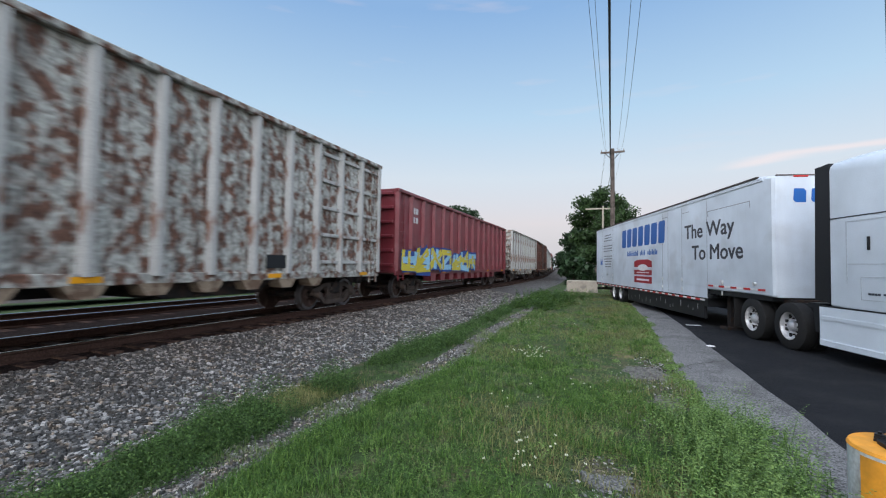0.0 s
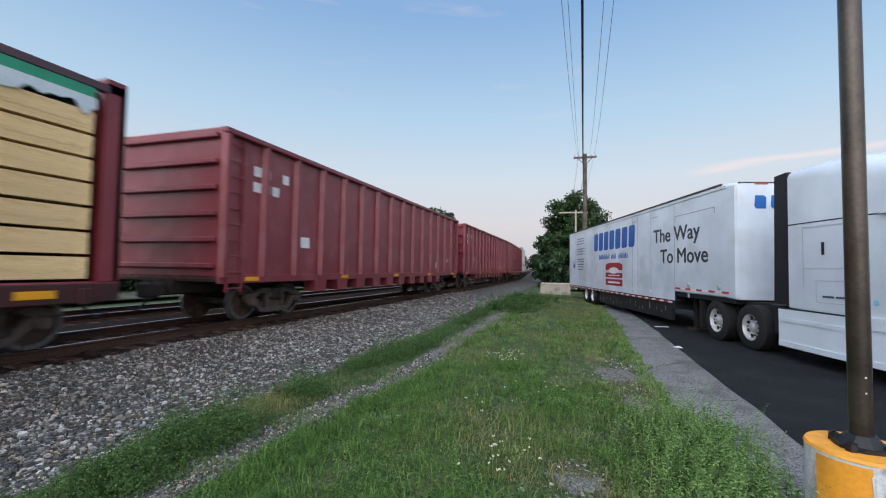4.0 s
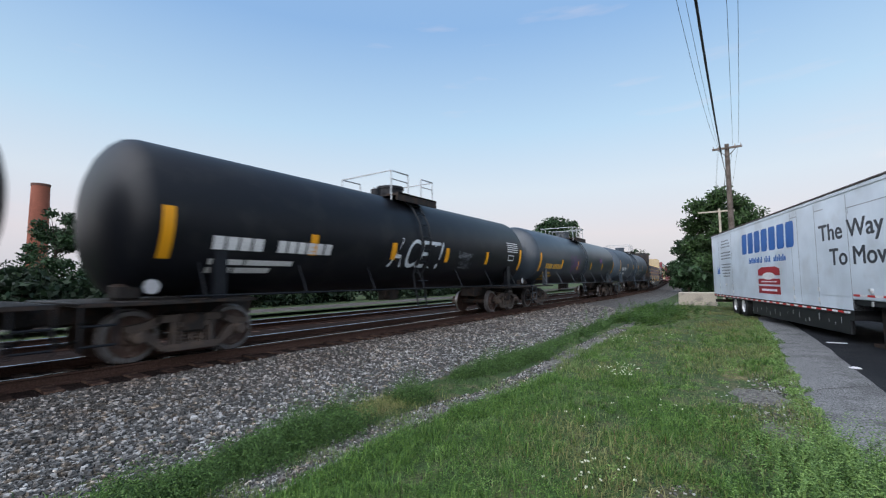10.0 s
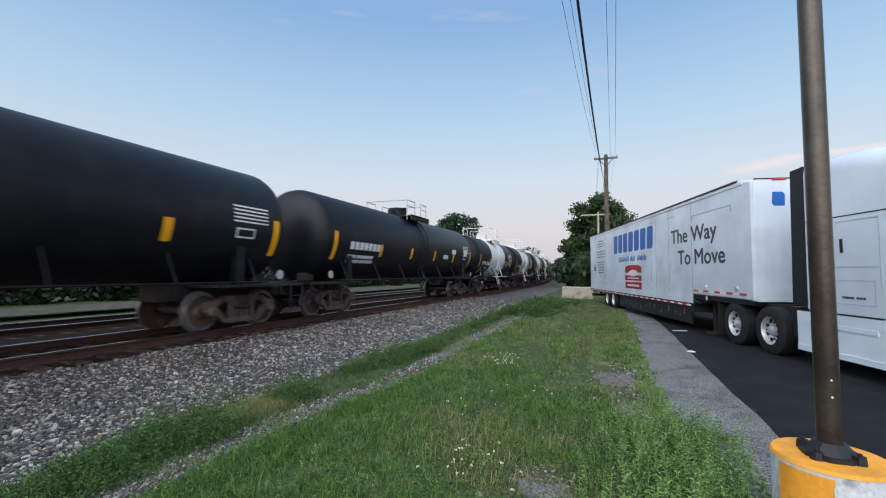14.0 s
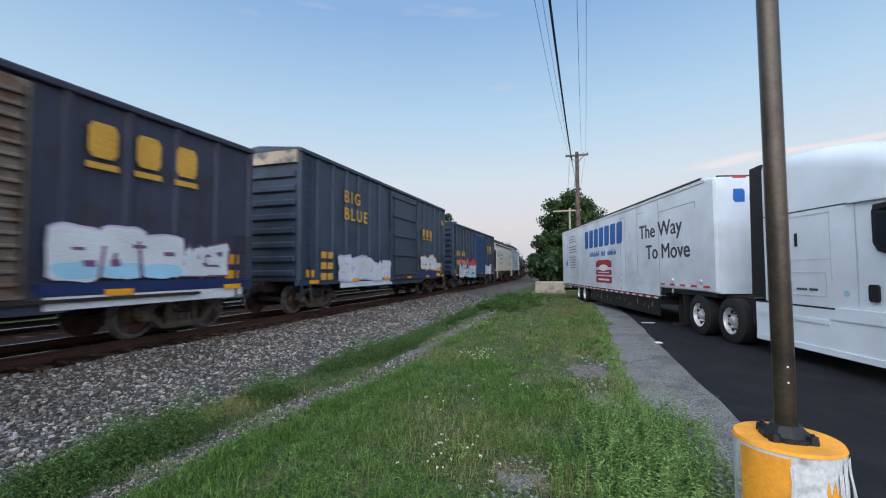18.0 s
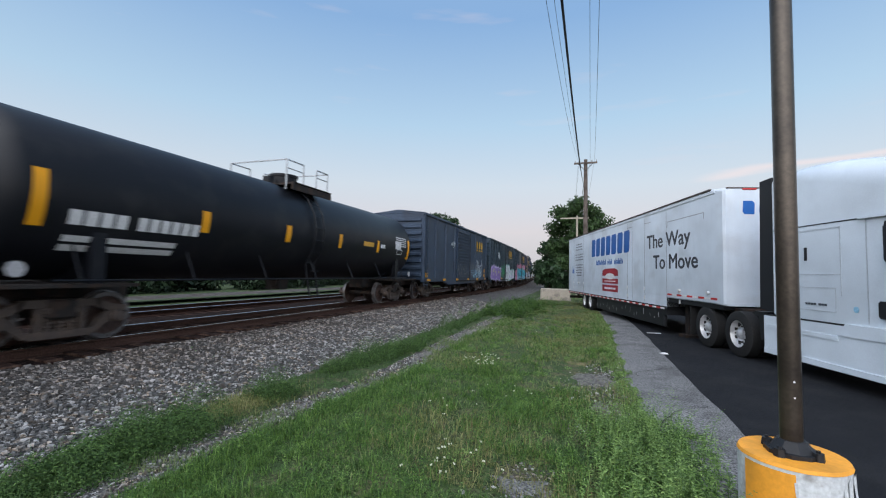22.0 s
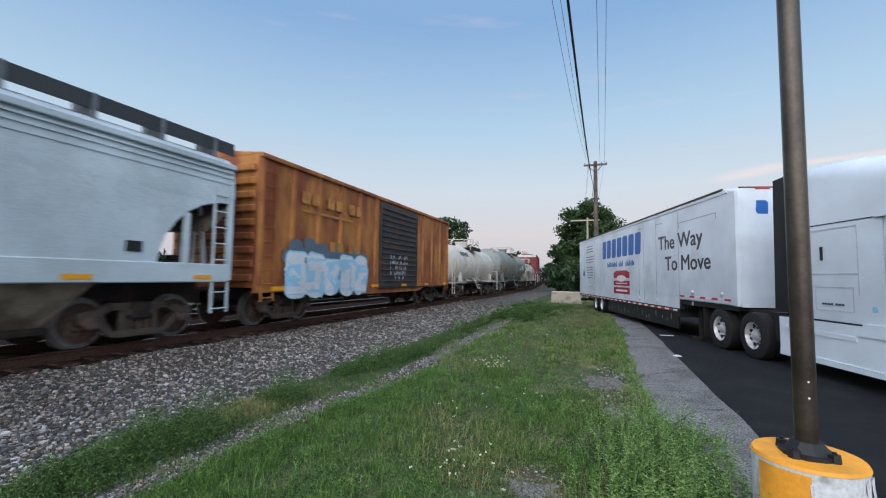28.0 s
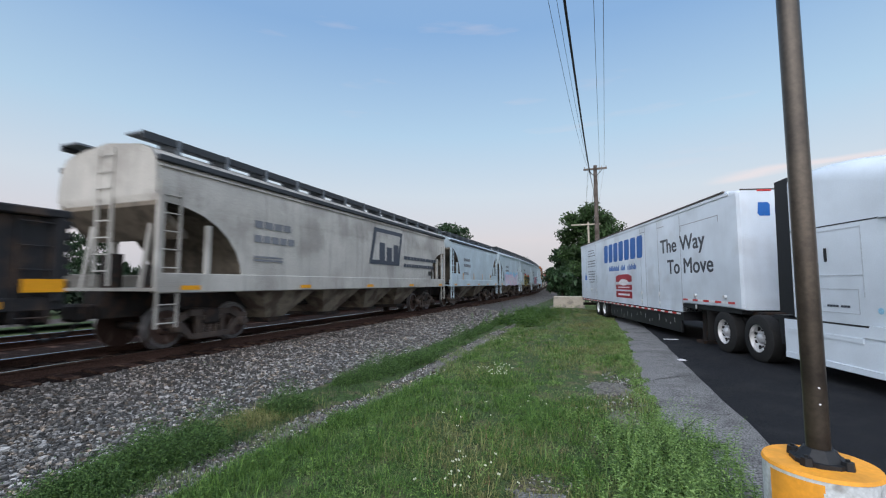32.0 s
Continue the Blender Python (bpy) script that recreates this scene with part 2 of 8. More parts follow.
BLUEDOOR = mat("mid_blue_paint", (0.035, 0.09, 0.22), 0.5, 0, (0.03, 0.04, 0.06), 0.3, 2.0)
INDIGO = mat("faded_indigo_paint", (0.038, 0.042, 0.070), 0.55, 0, (0.036, 0.034, 0.048), 0.4, 1.3, streak=0.3)
TEALBOX = mat("dark_teal_paint", (0.026, 0.045, 0.064), 0.48, 0, (0.020, 0.032, 0.045), 0.3, 1.3, streak=0.3)
ORANGEBOX = mat("rusted_orange_paint", (0.42, 0.175, 0.045), 0.65, 0, (0.24, 0.075, 0.030), 0.7, 0.8, grain=0.2, streak=0.5, tall=(2.0, 1.6, 0.7))
CHARCOAL = mat("charcoal_door_paint", (0.04, 0.04, 0.045), 0.6, 0, (0.09, 0.05, 0.03), 0.35, 2.0)
RUSTY = mat("rusted_white_paint", (0.46, 0.46, 0.42), 0.7, 0, (0.165, 0.085, 0.058), 0.54, 1.0, grain=0.3, grain_scale=14.0, streak=0.75, tall=(8.0, 4.5, 4.0))
RUSTYRIB = mat("chalky_white_rib_paint", (0.45, 0.45, 0.43), 0.7, 0, (0.22, 0.11, 0.07), 0.28, 1.0, streak=0.3, tall=(4.0, 4.0, 1.6))
DOORBROWN = mat("weathered_grey_brown_door", (0.17, 0.14, 0.12), 0.6, 0, (0.13, 0.07, 0.04), 0.4, 2.0, streak=0.3)
SANDY = mat("dry_trampled_grass", (0.20, 0.16, 0.085), 0.95, 0, (0.11, 0.12, 0.045), 0.5, 7.0, 0.35, 45, 0.8, 50)
GREYHOP = mat("light_grey_paint", (0.47, 0.56, 0.61), 0.5, 0, (0.44, 0.52, 0.56), 0.4, 1.2, streak=0.05)
# grime plus the shade of the hopper's open end, both in this colour
SLOPEDIRT_SHADE = mat("grimy_shaded_slope_sheet", (0.135, 0.112, 0.085), 0.85, 0, (0.075, 0.062, 0.048), 0.5, 2.0, streak=0.4)
GALV = mat("dull_galvanised_grating", (0.15, 0.17, 0.19), 0.6, 0.2)
WALKDARK = mat("dark_roof_walk_steel", (0.045, 0.05, 0.056), 0.6, 0.1)
WHITEHOP = mat("off_white_paint", (0.58, 0.57, 0.51), 0.55, 0, (0.52, 0.49, 0.43), 0.4, 1.0, streak=0.15)
TANHOP = mat("dirty_cream_paint", (0.47, 0.45, 0.41), 0.6, 0, (0.34, 0.32, 0.29), 0.45, 0.7, streak=0.3)
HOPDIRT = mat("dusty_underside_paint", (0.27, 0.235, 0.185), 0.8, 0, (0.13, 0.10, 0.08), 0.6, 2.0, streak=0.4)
BLACKGON = mat("black_gondola_paint", (0.02, 0.02, 0.022), 0.6, 0, (0.06, 0.04, 0.03), 0.4, 2.0, streak=0.3)
BROWNBOX = mat("brown_paint", (0.13, 0.05, 0.035), 0.6, 0, (0.08, 0.04, 0.03), 0.4, 1.5)
YELLOW = mat("reflector_yellow", (0.75, 0.33, 0.01), 0.4, 0, grain=0.05)
LETTER = mat("white_stencil_paint", (0.62, 0.62, 0.62), 0.6, 0, grain=0.15)
LETTERFADED = mat("faded_stencil_paint", (0.19, 0.20, 0.22), 0.65, 0, grain=0.15)
LETTERDK = mat("dark_stencil_paint", (0.06, 0.07, 0.09), 0.6, 0, grain=0.15)
GOLD = mat("yellow_lettering_paint", (0.58, 0.32, 0.05), 0.6, 0, grain=0.2)
LUMBER = mat("fresh_sawn_lumber", (0.76, 0.54, 0.27), 0.7, 0, (0.66, 0.45, 0.20), 0.4, 1.0, grain=0.12, rand=0.10, tall=(3.0, 0.8, 14.0))
# timber of the bearers, painted dark for the shade between the packs
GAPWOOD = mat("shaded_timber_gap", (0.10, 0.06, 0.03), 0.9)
WRAPW = mat("white_wrap", (0.55, 0.62, 0.66), 0.35)
WRAPG = mat("green_wrap", (0.03, 0.28, 0.16), 0.35)
IBEAM = mat("grey_steel_beam", (0.085, 0.105, 0.13), 0.5, 0.1, (0.17, 0.15, 0.14), 0.25, 2.0, rand=0.15)
BOARDTAN = mat("tan_plywood", (0.42, 0.33, 0.20), 0.7)
STRAP = mat("faded_orange_strap", (0.42, 0.13, 0.09), 0.6)
TRUCKWHITE = mat("white_truck_paint", (0.61, 0.67, 0.725), 0.22, 0, grain=0.02, spec=0.5)
TRAILERWHITE = mat("white_trailer_skin", (0.59, 0.645, 0.70), 0.35, 0, (0.54, 0.58, 0.62), 0.3, 1.0, grain=0.03, streak=0.06)
BLACKPLASTIC = mat("black_plastic", (0.015, 0.016, 0.018), 0.5)
RUBBER = mat("tyre_rubber", (0.018, 0.018, 0.018), 0.85, grain=0.2)
CHROME = mat("polished_aluminium", (0.74, 0.74, 0.74), 0.36, 0.6, grain=0.05)
LOGOBLUE = mat("logo_blue_vinyl", (0.015, 0.11, 0.38), 0.4, grain=0.03)
LOGORED = mat("logo_red_vinyl", (0.36, 0.03, 0.04), 0.4, grain=0.05)
SLOGAN = mat("charcoal_vinyl", (0.045, 0.05, 0.06), 0.4, grain=0.03)
REDREF = mat("red_reflective_tape", (0.55, 0.03, 0.03), 0.35)
WHITEREF = mat("white_reflective_tape", (0.75, 0.75, 0.75), 0.35)
ASPHALT = mat("fresh_asphalt", (0.017, 0.018, 0.021), 0.9, 0, (0.023, 0.024, 0.026), 0.4, 1.5, 0.3, 120, 0.5, 160, spec=0.12)
OLDPAVE = mat("worn_grey_pavement", (0.205, 0.203, 0.200), 0.9, 0, (0.150, 0.148, 0.146), 0.45, 1.6, 0.45, 48, 1.0, 45)
SOIL = mat("dry_soil", (0.14, 0.115, 0.075), 0.95, 0, (0.07, 0.085, 0.03), 0.55, 1.7, 0.25, 50, 0.6, 40)
TURF = mat("turf", (0.045, 0.080, 0.022), 0.95, 0, (0.10, 0.10, 0.05), 0.4, 2.6, 0.42, 26, 1.0, 34)
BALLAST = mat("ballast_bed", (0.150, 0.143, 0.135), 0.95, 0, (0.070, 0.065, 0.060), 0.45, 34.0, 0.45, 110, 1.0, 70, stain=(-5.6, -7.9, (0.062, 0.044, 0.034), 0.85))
# rust brown, with the shade beneath the train also put into the colour
BALLASTDIRT_SHADE = mat("rust_stained_shaded_ballast", (0.024, 0.016, 0.014), 0.95, 0, (0.042, 0.030, 0.026), 0.35, 12.0, 0.35, 60, 1.0, 26, spec=0.03)
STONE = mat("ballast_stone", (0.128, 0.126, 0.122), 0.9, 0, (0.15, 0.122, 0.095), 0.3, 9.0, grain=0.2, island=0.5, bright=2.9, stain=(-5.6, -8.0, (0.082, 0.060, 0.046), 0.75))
GRAVEL = mat("gravel_track", (0.19, 0.178, 0.16), 0.95, 0, (0.085, 0.08, 0.072), 0.5, 18.0, 0.35, 70, 1.0, 45)
DRYGRASS = mat("dry_grass_blades", (0.17, 0.16, 0.06), 0.7, 0, (0.12, 0.14, 0.045), 0.4, 1.2, grain=0.1, island=0.4, tones=((0.09, 0.13, 0.035), (0.14, 0.165, 0.05), (0.21, 0.19, 0.09)))
SEED = mat("reddish_seed_heads", (0.20, 0.12, 0.07), 0.8, 0, grain=0.2, island=0.3)
GRASS = mat("grass_blades", (0.085, 0.140, 0.032), 0.65, 0, (0.15, 0.15, 0.06), 0.45, 0.8, grain=0.1, island=0.4, tones=((0.042, 0.092, 0.028), (0.088, 0.160, 0.044), (0.128, 0.185, 0.062), (0.19, 0.185, 0.095)))
WEED = mat("weed_leaves", (0.062, 0.130, 0.024), 0.6, 0, grain=0.1, island=0.35, tones=((0.024, 0.068, 0.013), (0.055, 0.125, 0.021), (0.125, 0.205, 0.042)))
STRIPGRASS = mat("tall_strip_grass", (0.05, 0.10, 0.022), 0.65, 0, grain=0.1, island=0.35, tones=((0.020, 0.050, 0.013), (0.042, 0.095, 0.022), (0.085, 0.145, 0.038)))
PALEWEED = mat("pale_weed_leaves", (0.11, 0.21, 0.05), 0.6, 0, grain=0.1, island=0.35, tones=((0.06, 0.12, 0.028), (0.12, 0.20, 0.05), (0.19, 0.265, 0.085)))
PETAL = mat("white_petals", (0.58, 0.60, 0.46), 0.7)
TIE = mat("creosoted_tie", (0.035, 0.02, 0.016), 0.9, 0, (0.09, 0.055, 0.04), 0.5, 6.0, 0.3, 40, rand=0.35, spec=0.08)
RAILSIDE = mat("rusty_rail", (0.06, 0.034, 0.026), 0.85, 0.0, grain=0.2, spec=0.1)
RAILTOP = mat("polished_rail_head", (0.55, 0.52, 0.50), 0.22, 1.0)
POLEWOOD = mat("weathered_pole_wood", (0.13, 0.105, 0.09), 0.85, 0, (0.07, 0.055, 0.045), 0.5, 3.0, 0.25)
WIRE = mat("black_cable", (0.02, 0.02, 0.02), 0.6)
# leaf green taken down so that the hedge's shade is in the colour
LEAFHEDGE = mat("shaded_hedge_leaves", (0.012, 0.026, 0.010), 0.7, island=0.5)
BARK = mat("bark", (0.06, 0.045, 0.035), 0.9, grain=0.3)
LEAF = mat("tree_leaves", (0.034, 0.068, 0.020), 0.6, island=0.55)
LEAFDK = mat("dark_tree_leaves", (0.022, 0.05, 0.018), 0.6, island=0.5)
BASEYEL = mat("worn_yellow_paint", (0.80, 0.34, 0.035), 0.6, 0, (0.66, 0.29, 0.035), 0.3, 5.0, grain=0.06)
BASEWHITE = mat("chipped_white_paint", (0.58, 0.60, 0.60), 0.6, 0, (0.36, 0.35, 0.33), 0.35, 7.0, grain=0.1)
BRONZE = mat("dark_bronze_pole", (0.075, 0.060, 0.046), 0.30, 0.5, (0.045, 0.036, 0.029), 0.4, 3.0, spec=0.5)
CONCRETE = mat("pale_concrete", (0.42, 0.37, 0.30), 0.9, 0, (0.28, 0.25, 0.21), 0.4, 2.0, 0.2, 40)
BRICKRED = mat("red_brick_far", (0.26, 0.09, 0.06), 0.9)
GLASS = mat("dark_window_glass", (0.02, 0.025, 0.03), 0.05, 0, grain=0.0)


# ---- mesh tools ----
class Mesh:
    """Plain vertex and face lists, joined into one mesh."""

    def __init__(self):
        self.v, self.f = [], []

    def add(self, v, f):
        o = len(self.v)
        self.v += [tuple(p) for p in v]
        self.f += [tuple(i + o for i in q) for q in f]
        return self

    def box(self, x0, x1, y0, y1, z0, z1, c=0.0):
        if c <= 0:
            v = [(x, y, z) for x in (x0, x1) for y in (y0, y1) for z in (z0, z1)]
            return self.add(v, [(0, 1, 3, 2), (4, 6, 7, 5), (0, 4, 5, 1), (2, 3, 7, 6), (0, 2, 6, 4), (1, 5, 7, 3)])
        b = bmesh.new()
        for x, sx in ((x0, 1), (x1, -1)):
            for y, sy in ((y0, 1), (y1, -1)):
                for z, sz in ((z0, 1), (z1, -1)):
                    b.verts.new((x + sx * c, y + sy * c, z))
                    b.verts.new((x + sx * c, y, z + sz * c))
                    b.verts.new((x, y + sy * c, z + sz * c))
        bmesh.ops.convex_hull(b, input=b.verts)
        b.verts.index_update()
        self.add([p.co[:] for p in b.verts], [[p.index for p in q.verts] for q in b.faces])
        b.free()
        return self

    def tube(self, p, q, r, r2=None, n=8, caps=True):
        p, q = Vector(p), Vector(q)
        r2 = r if r2 is None else r2
        m = (q - p).to_track_quat("Z", "Y").to_matrix()
        ring = [(math.cos(2 * math.pi * k / n), math.sin(2 * math.pi * k / n)) for k in range(n)]
        v = [p + m @ Vector((a * r, b * r, 0)) for a, b in ring] + [q + m @ Vector((a * r2, b * r2, 0)) for a, b in ring]
        f = [(k, (k + 1) % n, n + (k + 1) % n, n + k) for k in range(n)]
        if caps:
            f += [tuple(range(n - 1, -1, -1)), tuple(range(n, 2 * n))]
        return self.add(v, f)

    def pipe(self, pts, r, n=6):
        """One bent tube through the points, mitred at each bend."""
        pts = [Vector(p) for p in pts]
        ways = [(b - a).normalized() for a, b in zip(pts, pts[1:])]
        side = ways[0].orthogonal().normalized()
        v, f = [], []
        for k, p in enumerate(pts):
            w0, w1 = ways[max(0, k - 1)], ways[min(k, len(ways) - 1)]
            w = (w0 + w1).normalized()
            side = (side - w0 * side.dot(w0)).normalized()
            up = w0.cross(side)
            for q in range(n):
                d = side * math.cos(2 * math.pi * q / n) + up * math.sin(2 * math.pi * q / n)
                d = d - w0 * (d.dot(w) / max(0.3, w0.dot(w)))
                v.append(p + d * r)
            side = side - w1 * side.dot(w1)
            if side.length < 1e-4:
                side = w1.orthogonal()
        m = len(pts)
        for k in range(m - 1):
            f += [(k * n + q, k * n + (q + 1) % n, (k + 1) * n + (q + 1) % n, (k + 1) * n + q) for q in range(n)]
        return self.add(v, f + [tuple(range(n - 1, -1, -1)), tuple((m - 1) * n + q for q in range(n))])

    def prism(self, outline, axis, lo, hi):
        """An outline in the two other axes, pushed along the axis from lo to hi."""
        place = {"x": lambda a, b, t: (t, a, b), "y": lambda a, b, t: (a, t, b), "z": lambda a, b, t: (a, b, t)}[axis]
        n = len(outline)
        v = [place(a, b, lo) for a, b in outline] + [place(a, b, hi) for a, b in outline]
        f = [(k, (k + 1) % n, n + (k + 1) % n, n + k) for k in range(n)]
        return self.add(v, f + [tuple(range(n - 1, -1, -1)), tuple(range(n, 2 * n))])

    def lathe(self, profile, cx, cz, n=40):
        """A profile of (y, radius) turned about a line along y."""
        v, f = [], []
        for y, r in profile:
            v += [(cx + r * math.cos(2 * math.pi * k / n), y, cz + r * math.sin(2 * math.pi * k / n)) for k in range(n)]
        for j in range(len(profile) - 1):
            f += [(j * n + k, j * n + (k + 1) % n, (j + 1) * n + (k + 1) % n, (j + 1) * n + k) for k in range(n)]
        f += [tuple(range(n)), tuple((len(profile) - 1) * n + k for k in range(n - 1, -1, -1))]
        return self.add(v, f)

    def disc_x(self, x0, x1, y, z, profile, n=28):
        """A wheel about a line along x: profile of (share of x0..x1, radius)."""
        v, f = [], []
        for s, r in profile:
            x = x0 + (x1 - x0) * s
            v += [(x, y + r * math.cos(2 * math.pi * k / n), z + r * math.sin(2 * math.pi * k / n)) for k in range(n)]
        for j in range(len(profile) - 1):
            f += [(j * n + k, j * n + (k + 1) % n, (j + 1) * n + (k + 1) % n, (j + 1) * n + k) for k in range(n)]
        f += [tuple(range(n)), tuple((len(profile) - 1) * n + k for k in range(n - 1, -1, -1))]
        return self.add(v, f)

    def data(self, name, material, smooth=True):
        me = bpy.data.meshes.new(name)
        me.from_pydata(self.v, [], self.f)
        b = bmesh.new()
        b.from_mesh(me)
        if len(b.faces) < 40000:
            bmesh.ops.recalc_face_normals(b, faces=b.faces)
        b.to_mesh(me)
        b.free()
        me.materials.append(material)
        if smooth:
            me.polygons.foreach_set("use_smooth", [True] * len(me.polygons))
            me.set_sharp_from_angle(angle=radians(32))
        return me


def part(name, m, material, parent, label="", at=None):
    """Links a mesh as one object under a thing or a part."""
    me = m if isinstance(m, bpy.types.Mesh) else m.data(name, material)
    ob = new(name, me)
    ob.parent = parent
    if at is not None:
        ob.matrix_basis = at
    if label:
        tagged(ob, label)
    return ob


def thing(name, label, category, m=None, material=None, group="", kind="", at=None):
    ob = new(name, m.data(name, material) if m else None)
    if at is not None:
        ob.matrix_basis = at
    return tagged(ob, label, category, group, kind)


def text_mesh(words, size, name, material, spacing=1.0, offset=0.0, extrude=0.003, shear=0.0):
    cu = bpy.data.curves.new(name, "FONT")
    cu.body, cu.size, cu.space_character, cu.offset, cu.extrude, cu.shear = words, size, spacing, offset, extrude, shear
    ob = bpy.data.objects.new(name, cu)
    scene.collection.objects.link(ob)
    me = bpy.data.meshes.new_from_object(ob.evaluated_get(bpy.context.evaluated_depsgraph_get()))
    bpy.data.objects.remove(ob)
    bpy.data.curves.remove(cu)
    me.materials.clear()
    me.materials.append(material)
    return me


# ---- the plan ----
RAIL = 0.40          # top of rail above the grass
TRACK = -9.5         # centre of the near track
TRACK2 = -13.8       # centre of the far track
BEND, RADIUS, TURN = 36.0, 430.0, 0.098


def line_at(s):
    """The way of the near track: sideways shift, distance ahead and turn to the left, s metres along it."""
    if s <= BEND:
        return 0.0, s, 0.0
    a = min((s - BEND) / RADIUS, TURN)
    x, y = -RADIUS * (1 - math.cos(a)), BEND + RADIUS * math.sin(a)
    rest = s - BEND - RADIUS * a
    return x - rest * math.sin(a), y + rest * math.cos(a), a


def shift(s, off):
    x, y, a = line_at(s)
    return x + off * math.cos(a), y + off * math.sin(a)


def steps(lo, hi):
    """Stations along the track, close together near by."""
    out, s = [], lo
    while s < hi:
        out.append(s)
        s += 0.5 if -6 < s < 30 else 3.0 if s < 130 else 20.0
    return out + [hi]


def strip(lo, hi, offsets, wave=0.0, seed=0):
    """A long sheet along the track through (offset, height) columns."""
    m = Mesh()
    ss = steps(lo, hi)
    for i, s in enumerate(ss):
        for j, (o, z) in enumerate(offsets):
            w = wave * noise.noise((s * 0.55, j * 7.3, seed)) if 0 < j < len(offsets) - 1 or wave > 0 else 0
            zz = z + (0.03 * noise.noise((s * 0.8, o * 0.8, 3.0)) if wave else 0)
            x, y = shift(s, o + w)
            m.v.append((x, y, zz))
    n = len(offsets)
    for i in range(len(ss) - 1):
        for j in range(n - 1):
            m.f.append((i * n + j, i * n + j + 1, (i + 1) * n + j + 1, (i + 1) * n + j))
    return m

# ---- ground ----
def structure(name, m, material, label, category):
    ob = new(name, m.data(name, material))
    return tagged(ob, label, category, kind="structure")


flat = Mesh().add([(-2500, -2500, -0.30), (2500, -2500, -0.30), (2500, 2500, -0.30), (-2500, 2500, -0.30)], [(0, 1, 2, 3)])
structure("ground", flat, TURF, "flat grassy land that runs to the horizon", "ground")
structure("lawn", strip(-12, 62, [(-5.2, -0.02), (-4.4, 0.0), (-3.9, 0.03), (-3.55, 0.0), (-3.1, -0.01), (-2.6, 0.04), (-1.5, 0.05), (-0.6, 0.04), (0.2, 0.02), (0.75, -0.01)], 0.06, 1),
          TURF, "rough green verge with bare patches beside the railway", "grass")
def path_x(y):
    """The middle of the gravel rut, which wanders a little."""
    return np.interp(y, [-12, 1.5, 2.4, 3.1, 3.9, 4.8, 5.9, 7.2, 10.0, 36.0, 70.0], [-3.5, -3.52, -3.56, -3.62, -3.58, -3.5, -3.24, -3.22, -3.36, -3.4, -4.7])


rut = Mesh()
rut_ys = [-12 + 0.4 * k for k in range(190)]
for y in rut_ys:
    mid, wob = float(path_x(y)), 0.05 * noise.noise((y * 0.9, 2.0, 0.0))
    rut.v += [(mid - 0.20 + wob, y, 0.010), (mid, y, 0.028), (mid + 0.20 - wob, y, 0.010)]
for i in range(len(rut_ys) - 1):
    for j in range(2):
        rut.f.append((i * 3 + j, i * 3 + j + 1, i * 3 + j + 4, i * 3 + j + 3))
structure("gravel_path", rut, GRAVEL, "narrow gravel rut worn through the verge", "path")
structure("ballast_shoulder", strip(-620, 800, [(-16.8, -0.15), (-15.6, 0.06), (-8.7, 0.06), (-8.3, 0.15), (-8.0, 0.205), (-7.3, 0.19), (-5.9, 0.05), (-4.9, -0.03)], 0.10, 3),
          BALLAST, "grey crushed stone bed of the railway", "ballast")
structure("stained_ballast", strip(-620, 800, [(-16.7, -0.02), (-15.8, 0.206), (-14.5, 0.222), (-13.0, 0.222), (-11.7, 0.215), (-10.2, 0.222), (-8.8, 0.222), (-8.12, 0.214)], 0.06, 4), BALLASTDIRT_SHADE, "rust-brown ballast round the rails, darkened for shade under the train", "ballast")
structure("far_gravel_road", strip(-620, 800, [(-25.5, 0.02), (-25.0, 0.05), (-23.6, 0.05), (-22.8, 0.0)], 0.2, 6), BALLAST, "pale gravel road beyond the second track", "road")
pv = Mesh()
ys = [-14 + 0.5 * k for k in range(0, 90)]
for y in ys:
    b = -0.00 * y
    w = 0.08 * noise.noise((y * 0.5, 0, 0))
    w2 = 0.05 * noise.noise((y * 0.7, 5, 0))
    bend = -0.010 * max(0, y - 15) ** 1.6
    pv.v += [(0.58 + w + bend, y, 0.002), (1.1 + bend, y, 0.03), (1.66 + w2 + bend * 0.75, y, 0.022)]
for i in range(len(ys) - 1):
    for j in range(2):
        pv.f.append((i * 3 + j, i * 3 + j + 1, (i + 1) * 3 + j + 1, (i + 1) * 3 + j))
pave = structure("pavement", pv, OLDPAVE, "worn grey strip of old pavement with cracked edges", "pavement")
CRACK = mat("dirt_filled_crack", (0.045, 0.043, 0.038), 0.95)
crng = random.Random(77)
for cx, cy, turn, long in ((0.75, 5.2, 75, 1.4), (1.1, 6.6, 20, 0.8), (0.85, 8.3, 100, 1.6), (1.2, 10.5, 5, 0.7), (0.9, 12.5, 80, 2.2), (1.05, 4.4, 150, 0.7)):
    m, px, py, a = Mesh(), cx, cy, radians(turn)
    left, right = [], []
    for k in range(12):
        half = 0.009 * (1 - abs(k - 5.5) / 7) + 0.002
        left.append((px - math.sin(a) * half, py + math.cos(a) * half, 0.036))
        right.append((px + math.sin(a) * half, py - math.cos(a) * half, 0.036))
        px, py, a = px + long / 11 * math.cos(a), py + long / 11 * math.sin(a), a + crng.uniform(-0.5, 0.5)
        px = min(max(px, 0.66), 1.55)
    m.add(left + right, [(k, k + 1, 12 + k + 1, 12 + k) for k in range(11)])
    part("crack", m, CRACK, pave)
asp = Mesh()
